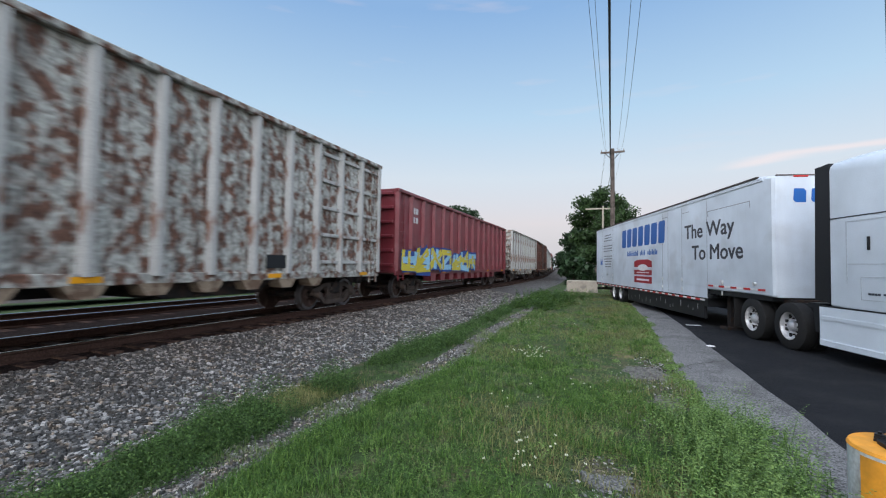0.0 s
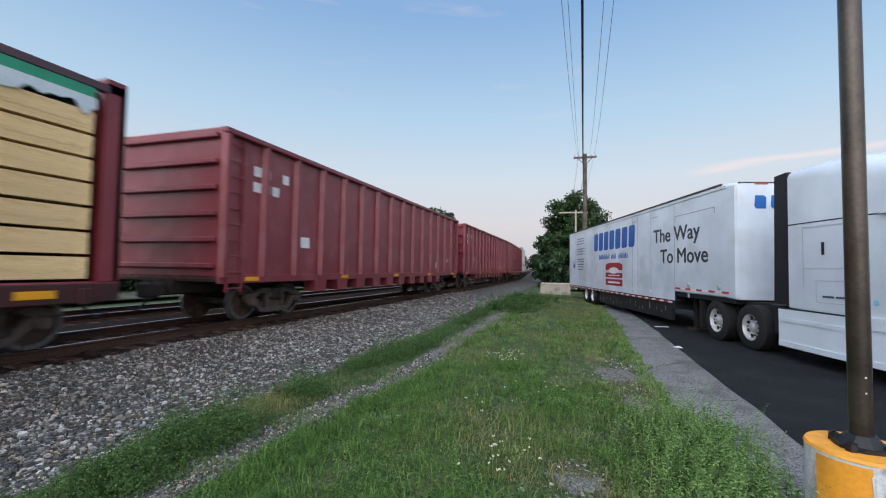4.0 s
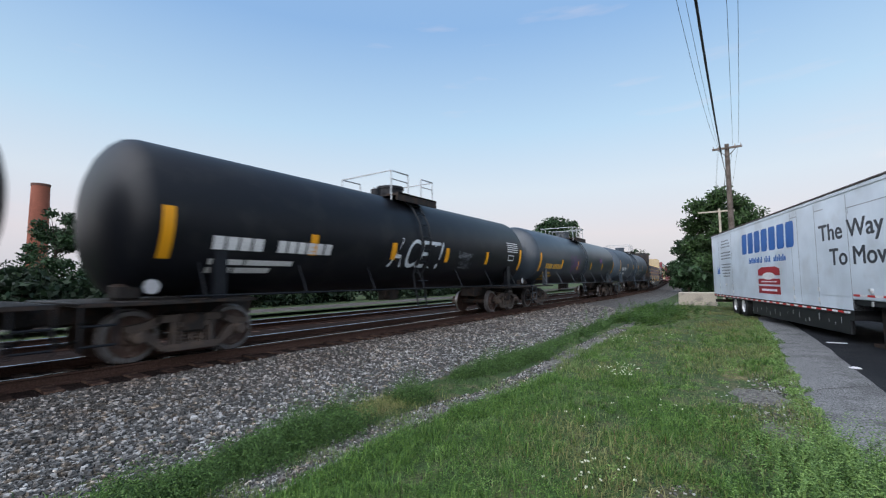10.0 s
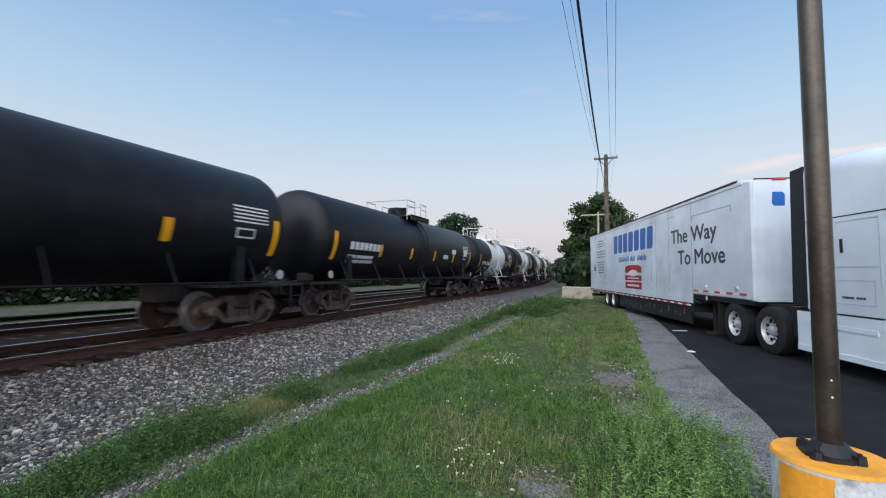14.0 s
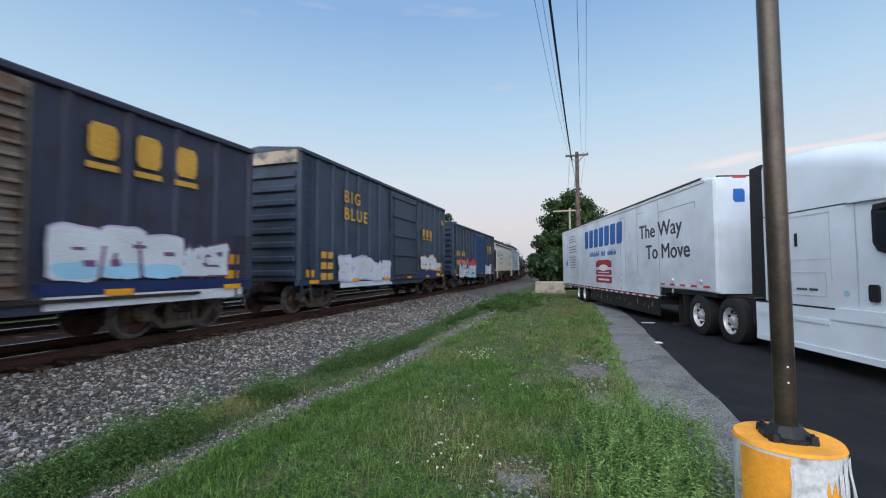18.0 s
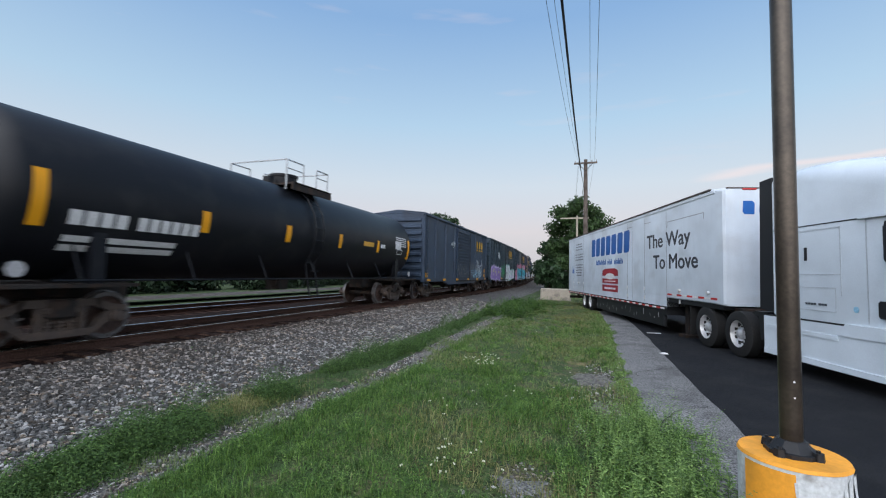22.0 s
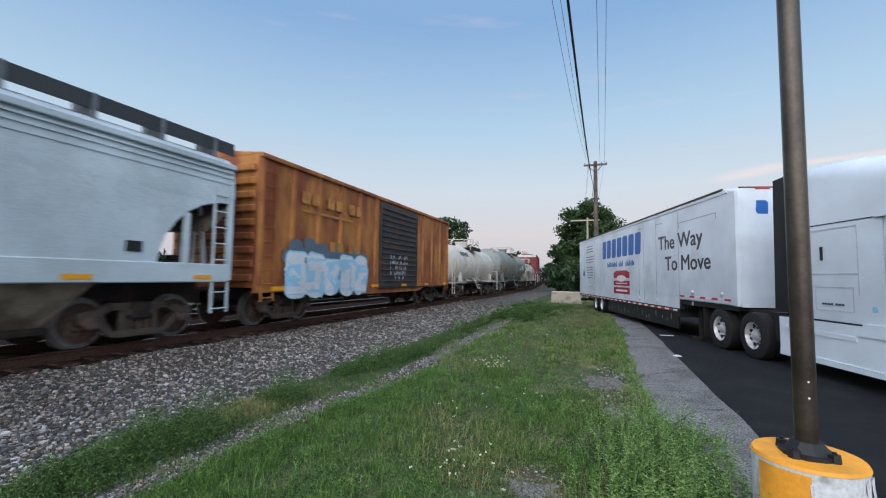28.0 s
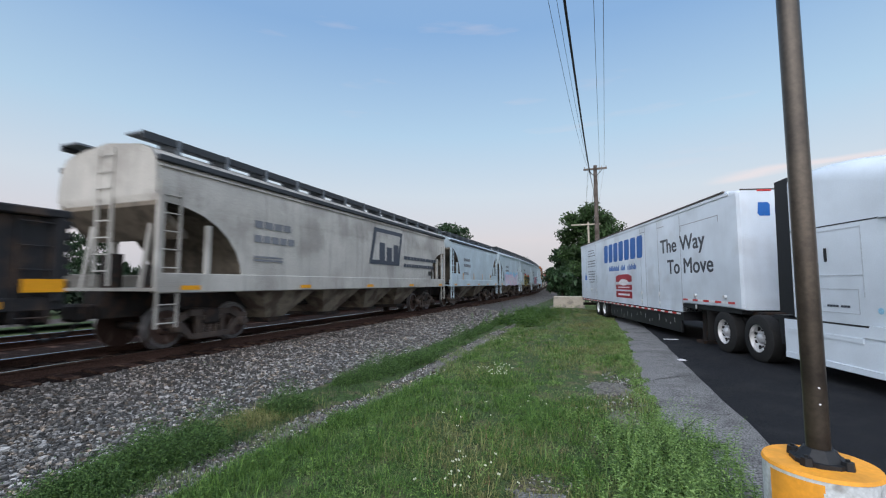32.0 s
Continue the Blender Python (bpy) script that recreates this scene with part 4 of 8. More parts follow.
def boxcar(label, length, top, paint, door=None, door_at=0.0, door_w=3.0, ribs=14, horizontal=False, door_ribs=0, sill=0.72, hi_end=None):
    car = thing("box_car", label, "freight car", group="freight train")
    h, w = length / 2, 1.45
    part("body", Mesh().box(-w, w, -h, h, sill + 0.30, top, 0.02), paint, car)
    for s in (1, -1):
        x0, x1 = sorted((s * (w - 0.1), s * (w + 0.05)))
        deep = Mesh().prism([(-h, sill + 0.35), (-h, sill + 0.18), (-h + 3.3, sill + 0.18), (-h + 4.2, sill - 0.02), (h - 4.2, sill - 0.02), (h - 3.3, sill + 0.18), (h, sill + 0.18), (h, sill + 0.35)], "x", x0, x1)
        part("side_sill", deep, paint, car)
        x0, x1 = sorted((s * (w - 0.05), s * (w + 0.10)))
        part("eave", Mesh().box(x0, x1, -h, h, top - 0.10, top + 0.02, 0.02), paint, car)
        post = Mesh().prism([(s * w, -0.09), (s * (w + 0.07), -0.05), (s * (w + 0.07), 0.05), (s * w, 0.09)], "z", sill + 0.35, top - 0.09).data("side_post", paint)
        dlo, dhi = door_at - door_w / 2, door_at + door_w / 2
        for k in range(ribs + 1):
            y = -h + 0.1 + (length - 0.2) * k / ribs
            if dlo - 0.2 < y < dhi + 0.2:
                continue
            part("side_post", post, None, car, at=pose(0, y, 0))
        if horizontal:
            hm = Mesh()
            z = sill + 0.55
            x0, x1 = sorted((s * (w - 0.01), s * (w + 0.045)))
            while z < top - 0.2:
                hm.box(x0, x1, -h + 0.15, dlo - 0.05, z - 0.045, z + 0.045, 0.012)
                hm.box(x0, x1, dhi + 0.05, h - 0.15, z - 0.045, z + 0.045, 0.012)
                z += 0.40
            tagged(part("side_corrugation", hm, paint, car), kind="stuff")
        x0, x1 = sorted((s * (w - 0.02), s * (w + 0.085)))
        dr = part("door", Mesh().box(x0, x1, dlo, dhi, sill + 0.22, top - 0.16, 0.015), door or paint, car)
        dm = Mesh()
        nr = door_ribs or 5
        for k in range(nr):
            z = sill + 0.45 + (top - sill - 0.85) * k / (nr - 1)
            x0, x1 = sorted((s * (w + 0.08), s * (w + (0.098 if horizontal else 0.155))))
            hh = 0.03 if door_ribs else 0.05
            dm.box(x0, x1, dlo + 0.1, dhi - 0.1, z - hh, z + hh, 0.012)
        part("door_ribs", dm, door or paint, dr)
        if s > 0:
            for yy in (dlo + 0.18, dhi - 0.18) if not door_ribs else (dhi - 0.12,):
                part("lock_rod", Mesh().tube((w + 0.15, yy, sill + 0.3), (w + 0.15, yy, top - 0.3), 0.02), STEEL_DARK, dr)
            part("door_track", Mesh().box(w + 0.03, w + 0.12, dlo - 0.1, dhi + door_w, sill + 0.14, sill + 0.2), STEEL_DARK, car)
    part("roof", Mesh().prism([(-w - 0.08, top), (w + 0.08, top), (w + 0.08, top + 0.03), (0, top + 0.2), (-w - 0.08, top + 0.03)], "y", -h, h), hi_end or paint, car)
    for e in (1, -1):
        er = Mesh()
        for k in range(9):
            z = sill + 0.55 + (top - sill - 0.9) * k / 8
            y0, y1 = sorted((e * (h - 0.02), e * (h + 0.09)))
            er.box(-w + 0.08, w - 0.08, y0, y1, z - 0.10, z + 0.10, 0.035)
        part("end_corrugation", er, paint, car)
        if hi_end:
            y0, y1 = sorted((e * (h - 0.02), e * (h + 0.10)))
            part("end_cap", Mesh().box(-w, w, y0, y1, top - 0.36, top + 0.02), hi_end, car)
        ladder(car, e * (h - 0.35), sill - 0.05, sill + 1.5 if e > 0 else top - 0.2, paint, w + 0.03)
    part("centre_sill", Mesh().box(-0.3, 0.3, -h - 0.1, h + 0.1, 0.70, sill + 0.3), STEEL_DARK, car)
    for k in range(9):
        y = (k - 4) * (length - 6.5) / 8
        part("cross_bearer", Mesh().prism([(-w + 0.08, sill + 0.30), (w - 0.08, sill + 0.30), (0.4, 0.55), (-0.4, 0.55)], "y", y - 0.06, y + 0.06), STEEL_DARK, car)
    part("air_reservoir", Mesh().tube((0.75, -1.9, 0.66), (0.75, -0.7, 0.66), 0.2, n=14), STEEL_DARK, car)
    part("brake_cylinder", Mesh().tube((0.7, 1.2, 0.62), (0.7, 1.9, 0.62), 0.17, n=14), STEEL_DARK, car)
    part("brake_rod", Mesh().tube((0.45, -h + 2.4, 0.5), (0.45, h - 2.4, 0.5), 0.025, n=6), STEEL_DARK, car)
    if paint in (BLUEBOX, INDIGO, TEALBOX):
        for e in (1, -1):
            for zz in ((sill + 0.42, sill + 0.80) if e > 0 else (sill + 0.42,)):
                part("corner_reflector", Mesh().box(w + 0.0, w + 0.008, e * (h - 0.62) - 0.2, e * (h - 0.62) + 0.2, zz, zz + 0.24), YELLOW, car)
    running_gear(car, h, 1.6)
    reflectors(car, [-h + 0.7 + (length - 1.4) * k / 5 for k in range(6)], sill + 0.22, w + 0.10, 0.5, 0.11)
    return car


def tank_head(y, r, deep, e, n=7):
    return [(y + e * deep * math.sin(math.pi / 2 * k / n), max(r * math.cos(math.pi / 2 * k / n), 0.02)) for k in range(n + 1)]


def tankcar(label, length, paint, mid=None, radius=1.45, top=3.98, platform="wide", bands=(), rail_paint=None, low_walk=False, trim=None):
    """length: over the heads of the tank."""
    car = thing("tank_car", label, "freight car", group="freight train")
    h, deep = length / 2, 0.62
    cz = top - radius
    edge = h - deep
    rail_paint = rail_paint or paint
    if mid:
        a, b, mp = mid
        part("tank_shell", Mesh().lathe([(y, r) for y, r in reversed(tank_head(-edge, radius, deep, -1))] + [(a, radius)], 0, cz, 48), paint, car)
        part("tank_shell", Mesh().lathe([(b, radius)] + tank_head(edge, radius, deep, 1), 0, cz, 48), paint, car)
        part("tank_shell_middle", Mesh().lathe([(a, radius + 0.004), (b, radius + 0.004)], 0, cz, 48), mp, car, "white middle of the tank")
    else:
        prof = [(y, r) for y, r in reversed(tank_head(-edge, radius, deep, -1))] + tank_head(edge, radius, deep, 1)
        part("tank_shell", Mesh().lathe(prof, 0, cz, 48), paint, car)
    for y in bands:
        part("tank_band", Mesh().lathe([(y - 0.07, radius), (y - 0.07, radius + 0.03), (y + 0.07, radius + 0.03), (y + 0.07, radius)], 0, cz, 48), rail_paint, car)
    half = h + 0.35
    for e in (1, -1):
        y0, y1 = sorted((e * (h - 3.0), e * half))
        part("draft_sill", Mesh().box(-0.32, 0.32, y0, y1, 0.68, 1.06, 0.02), STEEL_DARK, car)
        y = e * (h - 1.75)
        sd = Mesh().prism([(-1.28, cz - 0.75), (-0.5, 1.04), (0.5, 1.04), (1.28, cz - 0.75), (0.9, cz - 0.75)], "y", y - 0.14, y + 0.14)
        sd.box(1.16, 1.34, y - 0.12, y + 0.12, 1.04, cz - 0.55)
        sd.box(-1.34, -1.16, y - 0.12, y + 0.12, 1.04, cz - 0.55)
        part("saddle", sd, paint, car)
        y0, y1 = sorted((e * (h - 2.4), e * half))
        part("end_platform", Mesh().box(-1.45, 1.45, y0, y1, 1.0, 1.06), STEEL_DARK if not low_walk else rail_paint, car)
        hb = Mesh()
        hb.pipe([(1.42, e * half, 0.35), (1.42, e * half, 1.9 if low_walk else 1.05)], 0.022)
        hb.pipe([(1.42, e * (half - 0.45), 0.35), (1.42, e * (half - 0.45), 1.9 if low_walk else 1.05), (1.42, e * half, 1.9 if low_walk else 1.05), (-1.42, e * half, 1.9 if low_walk else 1.05)], 0.022)
        for z in (0.42, 0.72):
            hb.tube((1.42, e * half, z), (1.42, e * (half - 0.45), z), 0.02)
        part("corner_step", hb, rail_paint, car)
        part("brake_valve", Mesh().box(0.3, 0.7, e * (h - 0.5) - 0.2, e * (h - 0.5) + 0.2, 1.06, 1.35, 0.05), STEEL_DARK, car)
    hr = Mesh()
    for s in (1, -1):
        hr.tube((s * 1.5, -h + 1.0, 1.12), (s * 1.5, h - 1.0, 1.12), 0.02)
        for k in range(7):
            y = -h + 1.4 + (length - 2.8) * k / 6
            hr.tube((s * 1.5, y, 1.12), (s * 1.2, y, cz - 0.85), 0.018)
    part("grab_rail", hr, rail_paint, car)
    if trim and mid:
        part("grab_rail", Mesh().tube((1.535, mid[0] - 0.1, 1.12), (1.535, mid[1] + 0.1, 1.12), 0.026), trim, car, "white stretch of the side rail")
        for yy in (-0.9, 0.9):
            part("rail_bracket", Mesh().tube((1.5, yy, 1.12), (1.25, yy * 1.15, cz - 0.8), 0.03), trim, car)
    part("belly_valve", Mesh().lathe([(-0.3, 0.2), (0.3, 0.2)], 0, 1.0, 12).box(-0.25, 0.25, -0.2, 0.2, 0.75, 1.1), STEEL_DARK, car)
    # top fittings
    pm = trim or (RAILGREY if paint in (BLACK_TANK, PALE_TANK, GREY_TANK) else rail_paint)
    part("platform", Mesh().box(-1.25, 1.25, -0.9, 0.9, top - 0.12, top - 0.06).box(-1.25, -1.2, -0.9, 0.9, top - 0.3, top - 0.06).box(1.2, 1.25, -1.0, 1.0, top - 0.3, top - 0.06), STEEL_DARK if not trim else pm, car)
    part("manway", Mesh().tube((0, 0.1, top - 0.1), (0, 0.1, top + 0.32), 0.42, n=20).tube((0, 0.1, top + 0.32), (0, 0.1, top + 0.40), 0.46, n=20).tube((0, -0.6, top - 0.1), (0, -0.6, top + 0.22), 0.16, n=12), trim or paint, car)
    zt = top + (0.5 if low_walk else 0.82 if trim else 0.6)
    for sd_ in (1, -1):
        for ya, yb in (((-1.3, -0.3), (0.5, 1.3)) if trim else ((-1.05, -0.25), (0.42, 1.05))):
            hoop = Mesh().pipe([(sd_ * 1.05, ya, top - 0.3), (sd_ * 1.05, ya, zt), (sd_ * 1.05, yb, zt), (sd_ * 1.05, yb, top - 0.2)], 0.022)
            part("railing_hoop", hoop, pm, car)
            part("railing_bar", Mesh().tube((sd_ * 1.05, ya, top + 0.35), (sd_ * 1.05, yb, top + 0.35), 0.018), pm, car)
    for y in (-1.3, 1.3) if trim else (-1.05, 1.05):
        part("railing_bar", Mesh().tube((-1.05, y, zt), (1.05, y, zt), 0.022), pm, car)
    arc = [(math.cos(radians(q)) * (radius + 0.1), cz + math.sin(radians(q)) * (radius + 0.1)) for q in range(60, -41, -20)] + [(1.42, 0.55)]
    rung = Mesh().tube((0, -0.22, 0), (0, 0.22, 0), 0.016, n=6).data("rung", trim or rail_paint)
    for yy in (-0.22, 0.22):
        ld = part("ladder_rail", Mesh().pipe([(x, yy, z) for x, z in arc], 0.028), trim or rail_paint, car)
    for q in range(60, -41, -14):
        part("rung", rung, None, ld, at=pose(math.cos(radians(q)) * (radius + 0.1), 0, cz + math.sin(radians(q)) * (radius + 0.1)))
    for z in (0.6, 0.85, 1.1, 1.35):
        part("rung", rung, None, ld, at=pose(1.42, 0, z))
    running_gear(car, half, 1.75)
    car["cz"], car["rad"] = cz, radius
    return car


def on_tank(car, y0, y1, z0, z1, material, name="marking", up=0.006):
    """A curved patch on the tank's near side."""
    cz, r = car["cz"], car["rad"] + up
    a0, a1 = math.asin(max(-0.99, min(0.99, (z0 - cz) / r))), math.asin(max(-0.99, min(0.99, (z1 - cz) / r)))
    n = 5
    m = Mesh()
    for k in range(n + 1):
        a = a0 + (a1 - a0) * k / n
        m.v += [(r * math.cos(a), y0, cz + r * math.sin(a)), (r * math.cos(a), y1, cz + r * math.sin(a))]
    m.f = [(2 * k, 2 * k + 1, 2 * k + 3, 2 * k + 2) for k in range(n)]
    return m


def tank_marks(car, boxes, material, name="lettering"):
    m = Mesh()
    for y0, y1, z0, z1 in boxes:
        p = on_tank(car, y0, y1, z0, z1, material)
        m.add(p.v, p.f)
    ob = part(name, m, material, car)
    return tagged(ob, kind="stuff") if len(boxes) > 1 else ob


def tank_scrawl(car, y0, y1, z, high, material, seed, thick=0.035):
    """A scrawled tag: one looping line of short touches on the tank's side."""
    rng = random.Random(seed)
    f1, f2, p = rng.uniform(9, 13), rng.uniform(15, 22), rng.uniform(0, 6)
    n = int((y1 - y0) * 150)
    bx = []
    for k in range(n):
        t = k / n
        y = y0 + (y1 - y0) * t + 0.16 * math.sin(2 * math.pi * f1 * t + p)
        zz = z + high * (0.5 * math.sin(2 * math.pi * f1 * t * 0.8) + 0.35 * math.sin(2 * math.pi * f2 * t + p))
        bx.append((y, y + thick, zz, zz + thick * 1.3))
    return tank_marks(car, bx, material, "sprayed_tag")


def tank_word(car, word, y0, y1, z0, high, material):
    """A word sprayed on the curved side of a tank in thin slanting letters."""
    me = text_mesh(word, 1.0, "sprayed_word", material, 1.0, 0.0, 0.0, 0.35)
    xs, zs = [v.co.x for v in me.vertices], [v.co.y for v in me.vertices]
    a, b, c, d = min(xs), max(xs), min(zs), max(zs)
    cz, r = car["cz"], car["rad"] + 0.008
    for v in me.vertices:
        z = z0 + (v.co.y - c) / (d - c) * high
        v.co = (math.sqrt(r * r - (z - cz) ** 2), y0 + (v.co.x - a) / (b - a) * (y1 - y0), z)
    return part("sprayed_word", me, None, car, "thin white sprayed capitals")


def tank_reflectors(car, h, up=0.0):
    cz = car["cz"] + up
    bx = [(-h + 0.66, -h + 0.86, cz - 0.80, cz + 0.1), (h - 0.86, h - 0.66, cz - 0.80, cz + 0.1)]
    bx += [(y - 0.1, y + 0.1, cz - 0.62, cz - 0.15) for y in ((-0.52 * h, -0.17 * h, 0.17 * h, 0.52 * h) if h > 6.5 else (-0.4 * h, 0.38 * h))]
    for b in bx:
        tank_marks(car, [b], YELLOW, "reflector_strip")


def tank_letters(car, y, z, rows, material, high=0.26):
    bx = []
    for r, row in enumerate(rows):
        yy, hh = y, high if r == 0 else high * 0.42
        zz = z - (0 if r == 0 else high * 0.5 + r * high * 0.62)
        for w in row:
            if w > 0:
                bx.append((yy, yy + w, zz, zz + hh))
            yy += abs(w) + 0.05
    return tank_marks(car, bx, material)


def hopper(label, length, paint, under=None, top=4.15, sill=1.32, bays=3, posts=0, walk=None, apron=0.0, low_walk=0.0, cut_top=2.98):
    car = thing("covered_hopper_car", label, "freight car", group="freight train")
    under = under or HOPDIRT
    h, w = length / 2, 1.5
    # cross-section: upright lower wall, rounded shoulder, low roof
    z0, z1 = sill + 0.12, cut_top
    low = [(w + 0.01 * min(1, q / 4), z0 + (z1 - z0) * math.sin(math.pi / 2 * q / 7)) for q in range(8)]
    sec = low + [(w + 0.02, z1 + 0.14), (w, max(3.5, z1 + 0.25)), (w - 0.05, 3.85), (w - 0.2, top - 0.12), (w - 0.5, top), (0, top + 0.12)]
    sec = sec + [(-a, b) for a, b in reversed(sec[:-1])]
    cut = 1.75 if length < 14 else 2.1
    n = len(sec)

    def end_y(z):
        """Where the side sheet stops: square above, cut back in a quarter round below."""
        if z >= z1 + 0.1:
            return h
        return h - 0.16 - (cut - 0.1) * math.sqrt(max(0.0, 1 - ((z - z0) / (z1 - z0)) ** 2))

    m = Mesh()
    for e in (-1, 1):
        m.v += [(a, e * end_y(b), b) for a, b in sec]
    m.f = [(k, (k + 1) % n, n + (k + 1) % n, n + k) for k in range(n)]
    part("body", m, paint, car)
    for e in (-1, 1):
        m = Mesh()
        m.v = [(a * 0.99, e * end_y(b), b) for a, b in sec[7:n - 7]]
        m.f = [tuple(range(len(m.v)))]
        part("end_sheet", m, paint, car)
        m = Mesh()
        for a, b in low:
            m.v += [(a * 0.995, e * (end_y(b) - 0.02), b), (-a * 0.995, e * (end_y(b) - 0.02), b)]
        m.f = [(2 * q, 2 * q + 1, 2 * q + 3, 2 * q + 2) for q in range(7)]
        part("slope_sheet", m, SLOPEDIRT_SHADE, car, "grimy brown sloping end sheet, shade painted into its colour")
        m = Mesh()
        up_ = z1 - 2.98
        m.prism([(e * (h - 0.06), 3.0 + up_), (e * (h - 0.72), 2.42 + up_), (e * (h - 0.72), 2.30 + up_), (e * (h - 0.64), 2.30 + up_), (e * (h - 0.02), 2.9 + up_)], "x", -w * 0.97, w * 0.97)
        part("slope_apron", m, SLOPEDIRT_SHADE, car, "grimy sloping plate under the end sheet, shade painted into its colour")
    for s in (1, -1):
        rg = Mesh()
        for z in (3.42, 3.56, 3.68) if low_walk == 0 else (3.68,):
            rg.box(min(s * (w - 0.02), s * (w + 0.03)), max(s * (w - 0.03), s * (w + 0.022)), -h + 0.05, h - 0.05, z, z + 0.035)
        part("side_bead", rg, paint, car)
    for s in (1, -1):
        x0, x1 = sorted((s * (w - 0.12), s * (w + 0.05)))
        part("side_sill", Mesh().box(x0, x1, -h + 0.1, h - 0.1, sill - 0.14, sill + 0.26, 0.02), paint, car)
        if apron:
            for e in (1, -1):
                y0, y1 = sorted((e * (h - 0.15), e * (h - cut - 0.4)))
                part("end_apron", Mesh().box(min(s * (w - 0.06), s * (w + 0.03)), max(s * (w - 0.06), s * (w + 0.03)), y0, y1, sill + 0.2, sill + apron), paint, car)
        x0, x1 = sorted((s * (w - 0.05), s * (w + 0.05)))
        part("upper_rail", Mesh().box(x0, x1, -h, h, 3.78, 3.9, 0.015), WALKDARK if low_walk else paint, car)
        for e in (1, -1):
            y0, y1 = sorted((e * (h - 0.05), e * (h - 0.17)))
            part("corner_post", Mesh().box(x0, x1, y0, y1, sill - 0.1, 3.4), paint, car)
            y0, y1 = sorted((e * (h - 1.15), e * (h - 1.25)))
            part("end_brace", Mesh().box(x0, x1, y0, y1, sill, 2.62), paint, car)
        if posts:
            pm = Mesh().box(min(s * w, s * (w + 0.06)), max(s * w, s * (w + 0.06)), -0.05, 0.05, sill + 0.1, 3.8).data("side_post", paint)
            for k in range(posts):
                part("side_post", pm, None, car, at=pose(0, -h + 2.4 + (length - 4.8) * k / (posts - 1), 0))
    for e in (1, -1):
        part("end_platform", Mesh().box(-w + 0.05, w - 0.05, min(e * (h - 1.3), e * h), max(e * (h - 1.3), e * h), sill - 0.1, sill - 0.04), paint, car)
        ladder(car, e * (h - 0.32), 0.5, 3.3, paint, w - 0.02)
        lm = Mesh()
        for x in (-0.2, 0.25):
            lm.box(x - 0.02, x + 0.02, e * h - 0.03, e * h + 0.03, sill, top)
        for k in range(8):
            lm.tube((-0.2, e * (h + 0.04), sill + 0.3 + 0.34 * k), (0.25, e * (h + 0.04), sill + 0.3 + 0.34 * k), 0.014)
        part("end_ladder", lm, paint, car)
        part("air_reservoir", Mesh().tube((-0.6, e * (h - 0.6), sill - 0.06), (-0.6, e * (h - 0.6), sill + 0.7), 0.2, n=12), STEEL_DARK, car)
        part("brake_valve", Mesh().tube((0.5, e * (h - 0.7), sill - 0.06), (0.5, e * (h - 0.7), sill + 0.45), 0.14, n=12), STEEL_DARK, car)
        for x in (0.9, -0.9):
            part("end_slope_brace", Mesh().tube((x, e * (h - 0.2), sill - 0.06), (x, e * (h - 0.4), z1 - 0.08), 0.05), paint, car)
    span = length - 2 * cut - 1.6
    for k in range(bays):
        y0 = -span / 2 + span * k / bays
        y1 = y0 + span / bays
        c = (y0 + y1) / 2
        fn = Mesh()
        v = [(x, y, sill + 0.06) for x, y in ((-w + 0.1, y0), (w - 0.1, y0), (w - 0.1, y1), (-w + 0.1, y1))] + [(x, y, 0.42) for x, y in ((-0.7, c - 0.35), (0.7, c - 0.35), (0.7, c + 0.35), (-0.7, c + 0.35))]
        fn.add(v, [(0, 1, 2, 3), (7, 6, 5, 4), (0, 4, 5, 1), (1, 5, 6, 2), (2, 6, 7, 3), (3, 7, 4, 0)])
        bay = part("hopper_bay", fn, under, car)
        part("outlet_gate", Mesh().box(-0.85, 0.85, c - 0.4, c + 0.4, 0.30, 0.42, 0.02), STEEL_DARK, bay)
    wk = walk or STEEL_DARK
    for s in (1, -1):
        x0, x1 = sorted((s * 0.75, s * 1.25))
        part("roof_walk", Mesh().box(x0, x1, -h - 0.15, h + 0.15, top + 0.28 - low_walk, top + 0.32 - low_walk), GALV if low_walk else wk, car)
        x0, x1 = sorted((s * 1.23, s * 1.27))
        part("roof_walk_edge", Mesh().box(x0, x1, -h - 0.15, h + 0.15, top + 0.05, top + 0.33 - low_walk), WALKDARK, car)
        sup = Mesh().box(min(s * 0.7, s * 1.3), max(s * 0.7, s * 1.3), -0.035, 0.035, top - 0.15, top + 0.335 - low_walk).data("walk_support", GALV)
        k = 0
        while -h + 0.6 + k * 1.25 < h:
            part("walk_support", sup, None, car, at=pose(0, -h + 0.6 + k * 1.25, 0))
            k += 1
    part("hatch_trough", Mesh().box(-0.32, 0.32, -h + 1.2, h - 1.2, top + 0.05, top + 0.24, 0.04), paint, car)
    part("centre_sill", Mesh().box(-0.3, 0.3, -h - 0.1, h + 0.1, 0.68, sill - 0.1), STEEL_DARK, car)
    running_gear(car, h, 1.75)
    reflectors(car, [-h + 0.8 + (length - 1.6) * k / 4 for k in range(5)], sill - 0.08, w + 0.055, 0.45, 0.09)
    return car


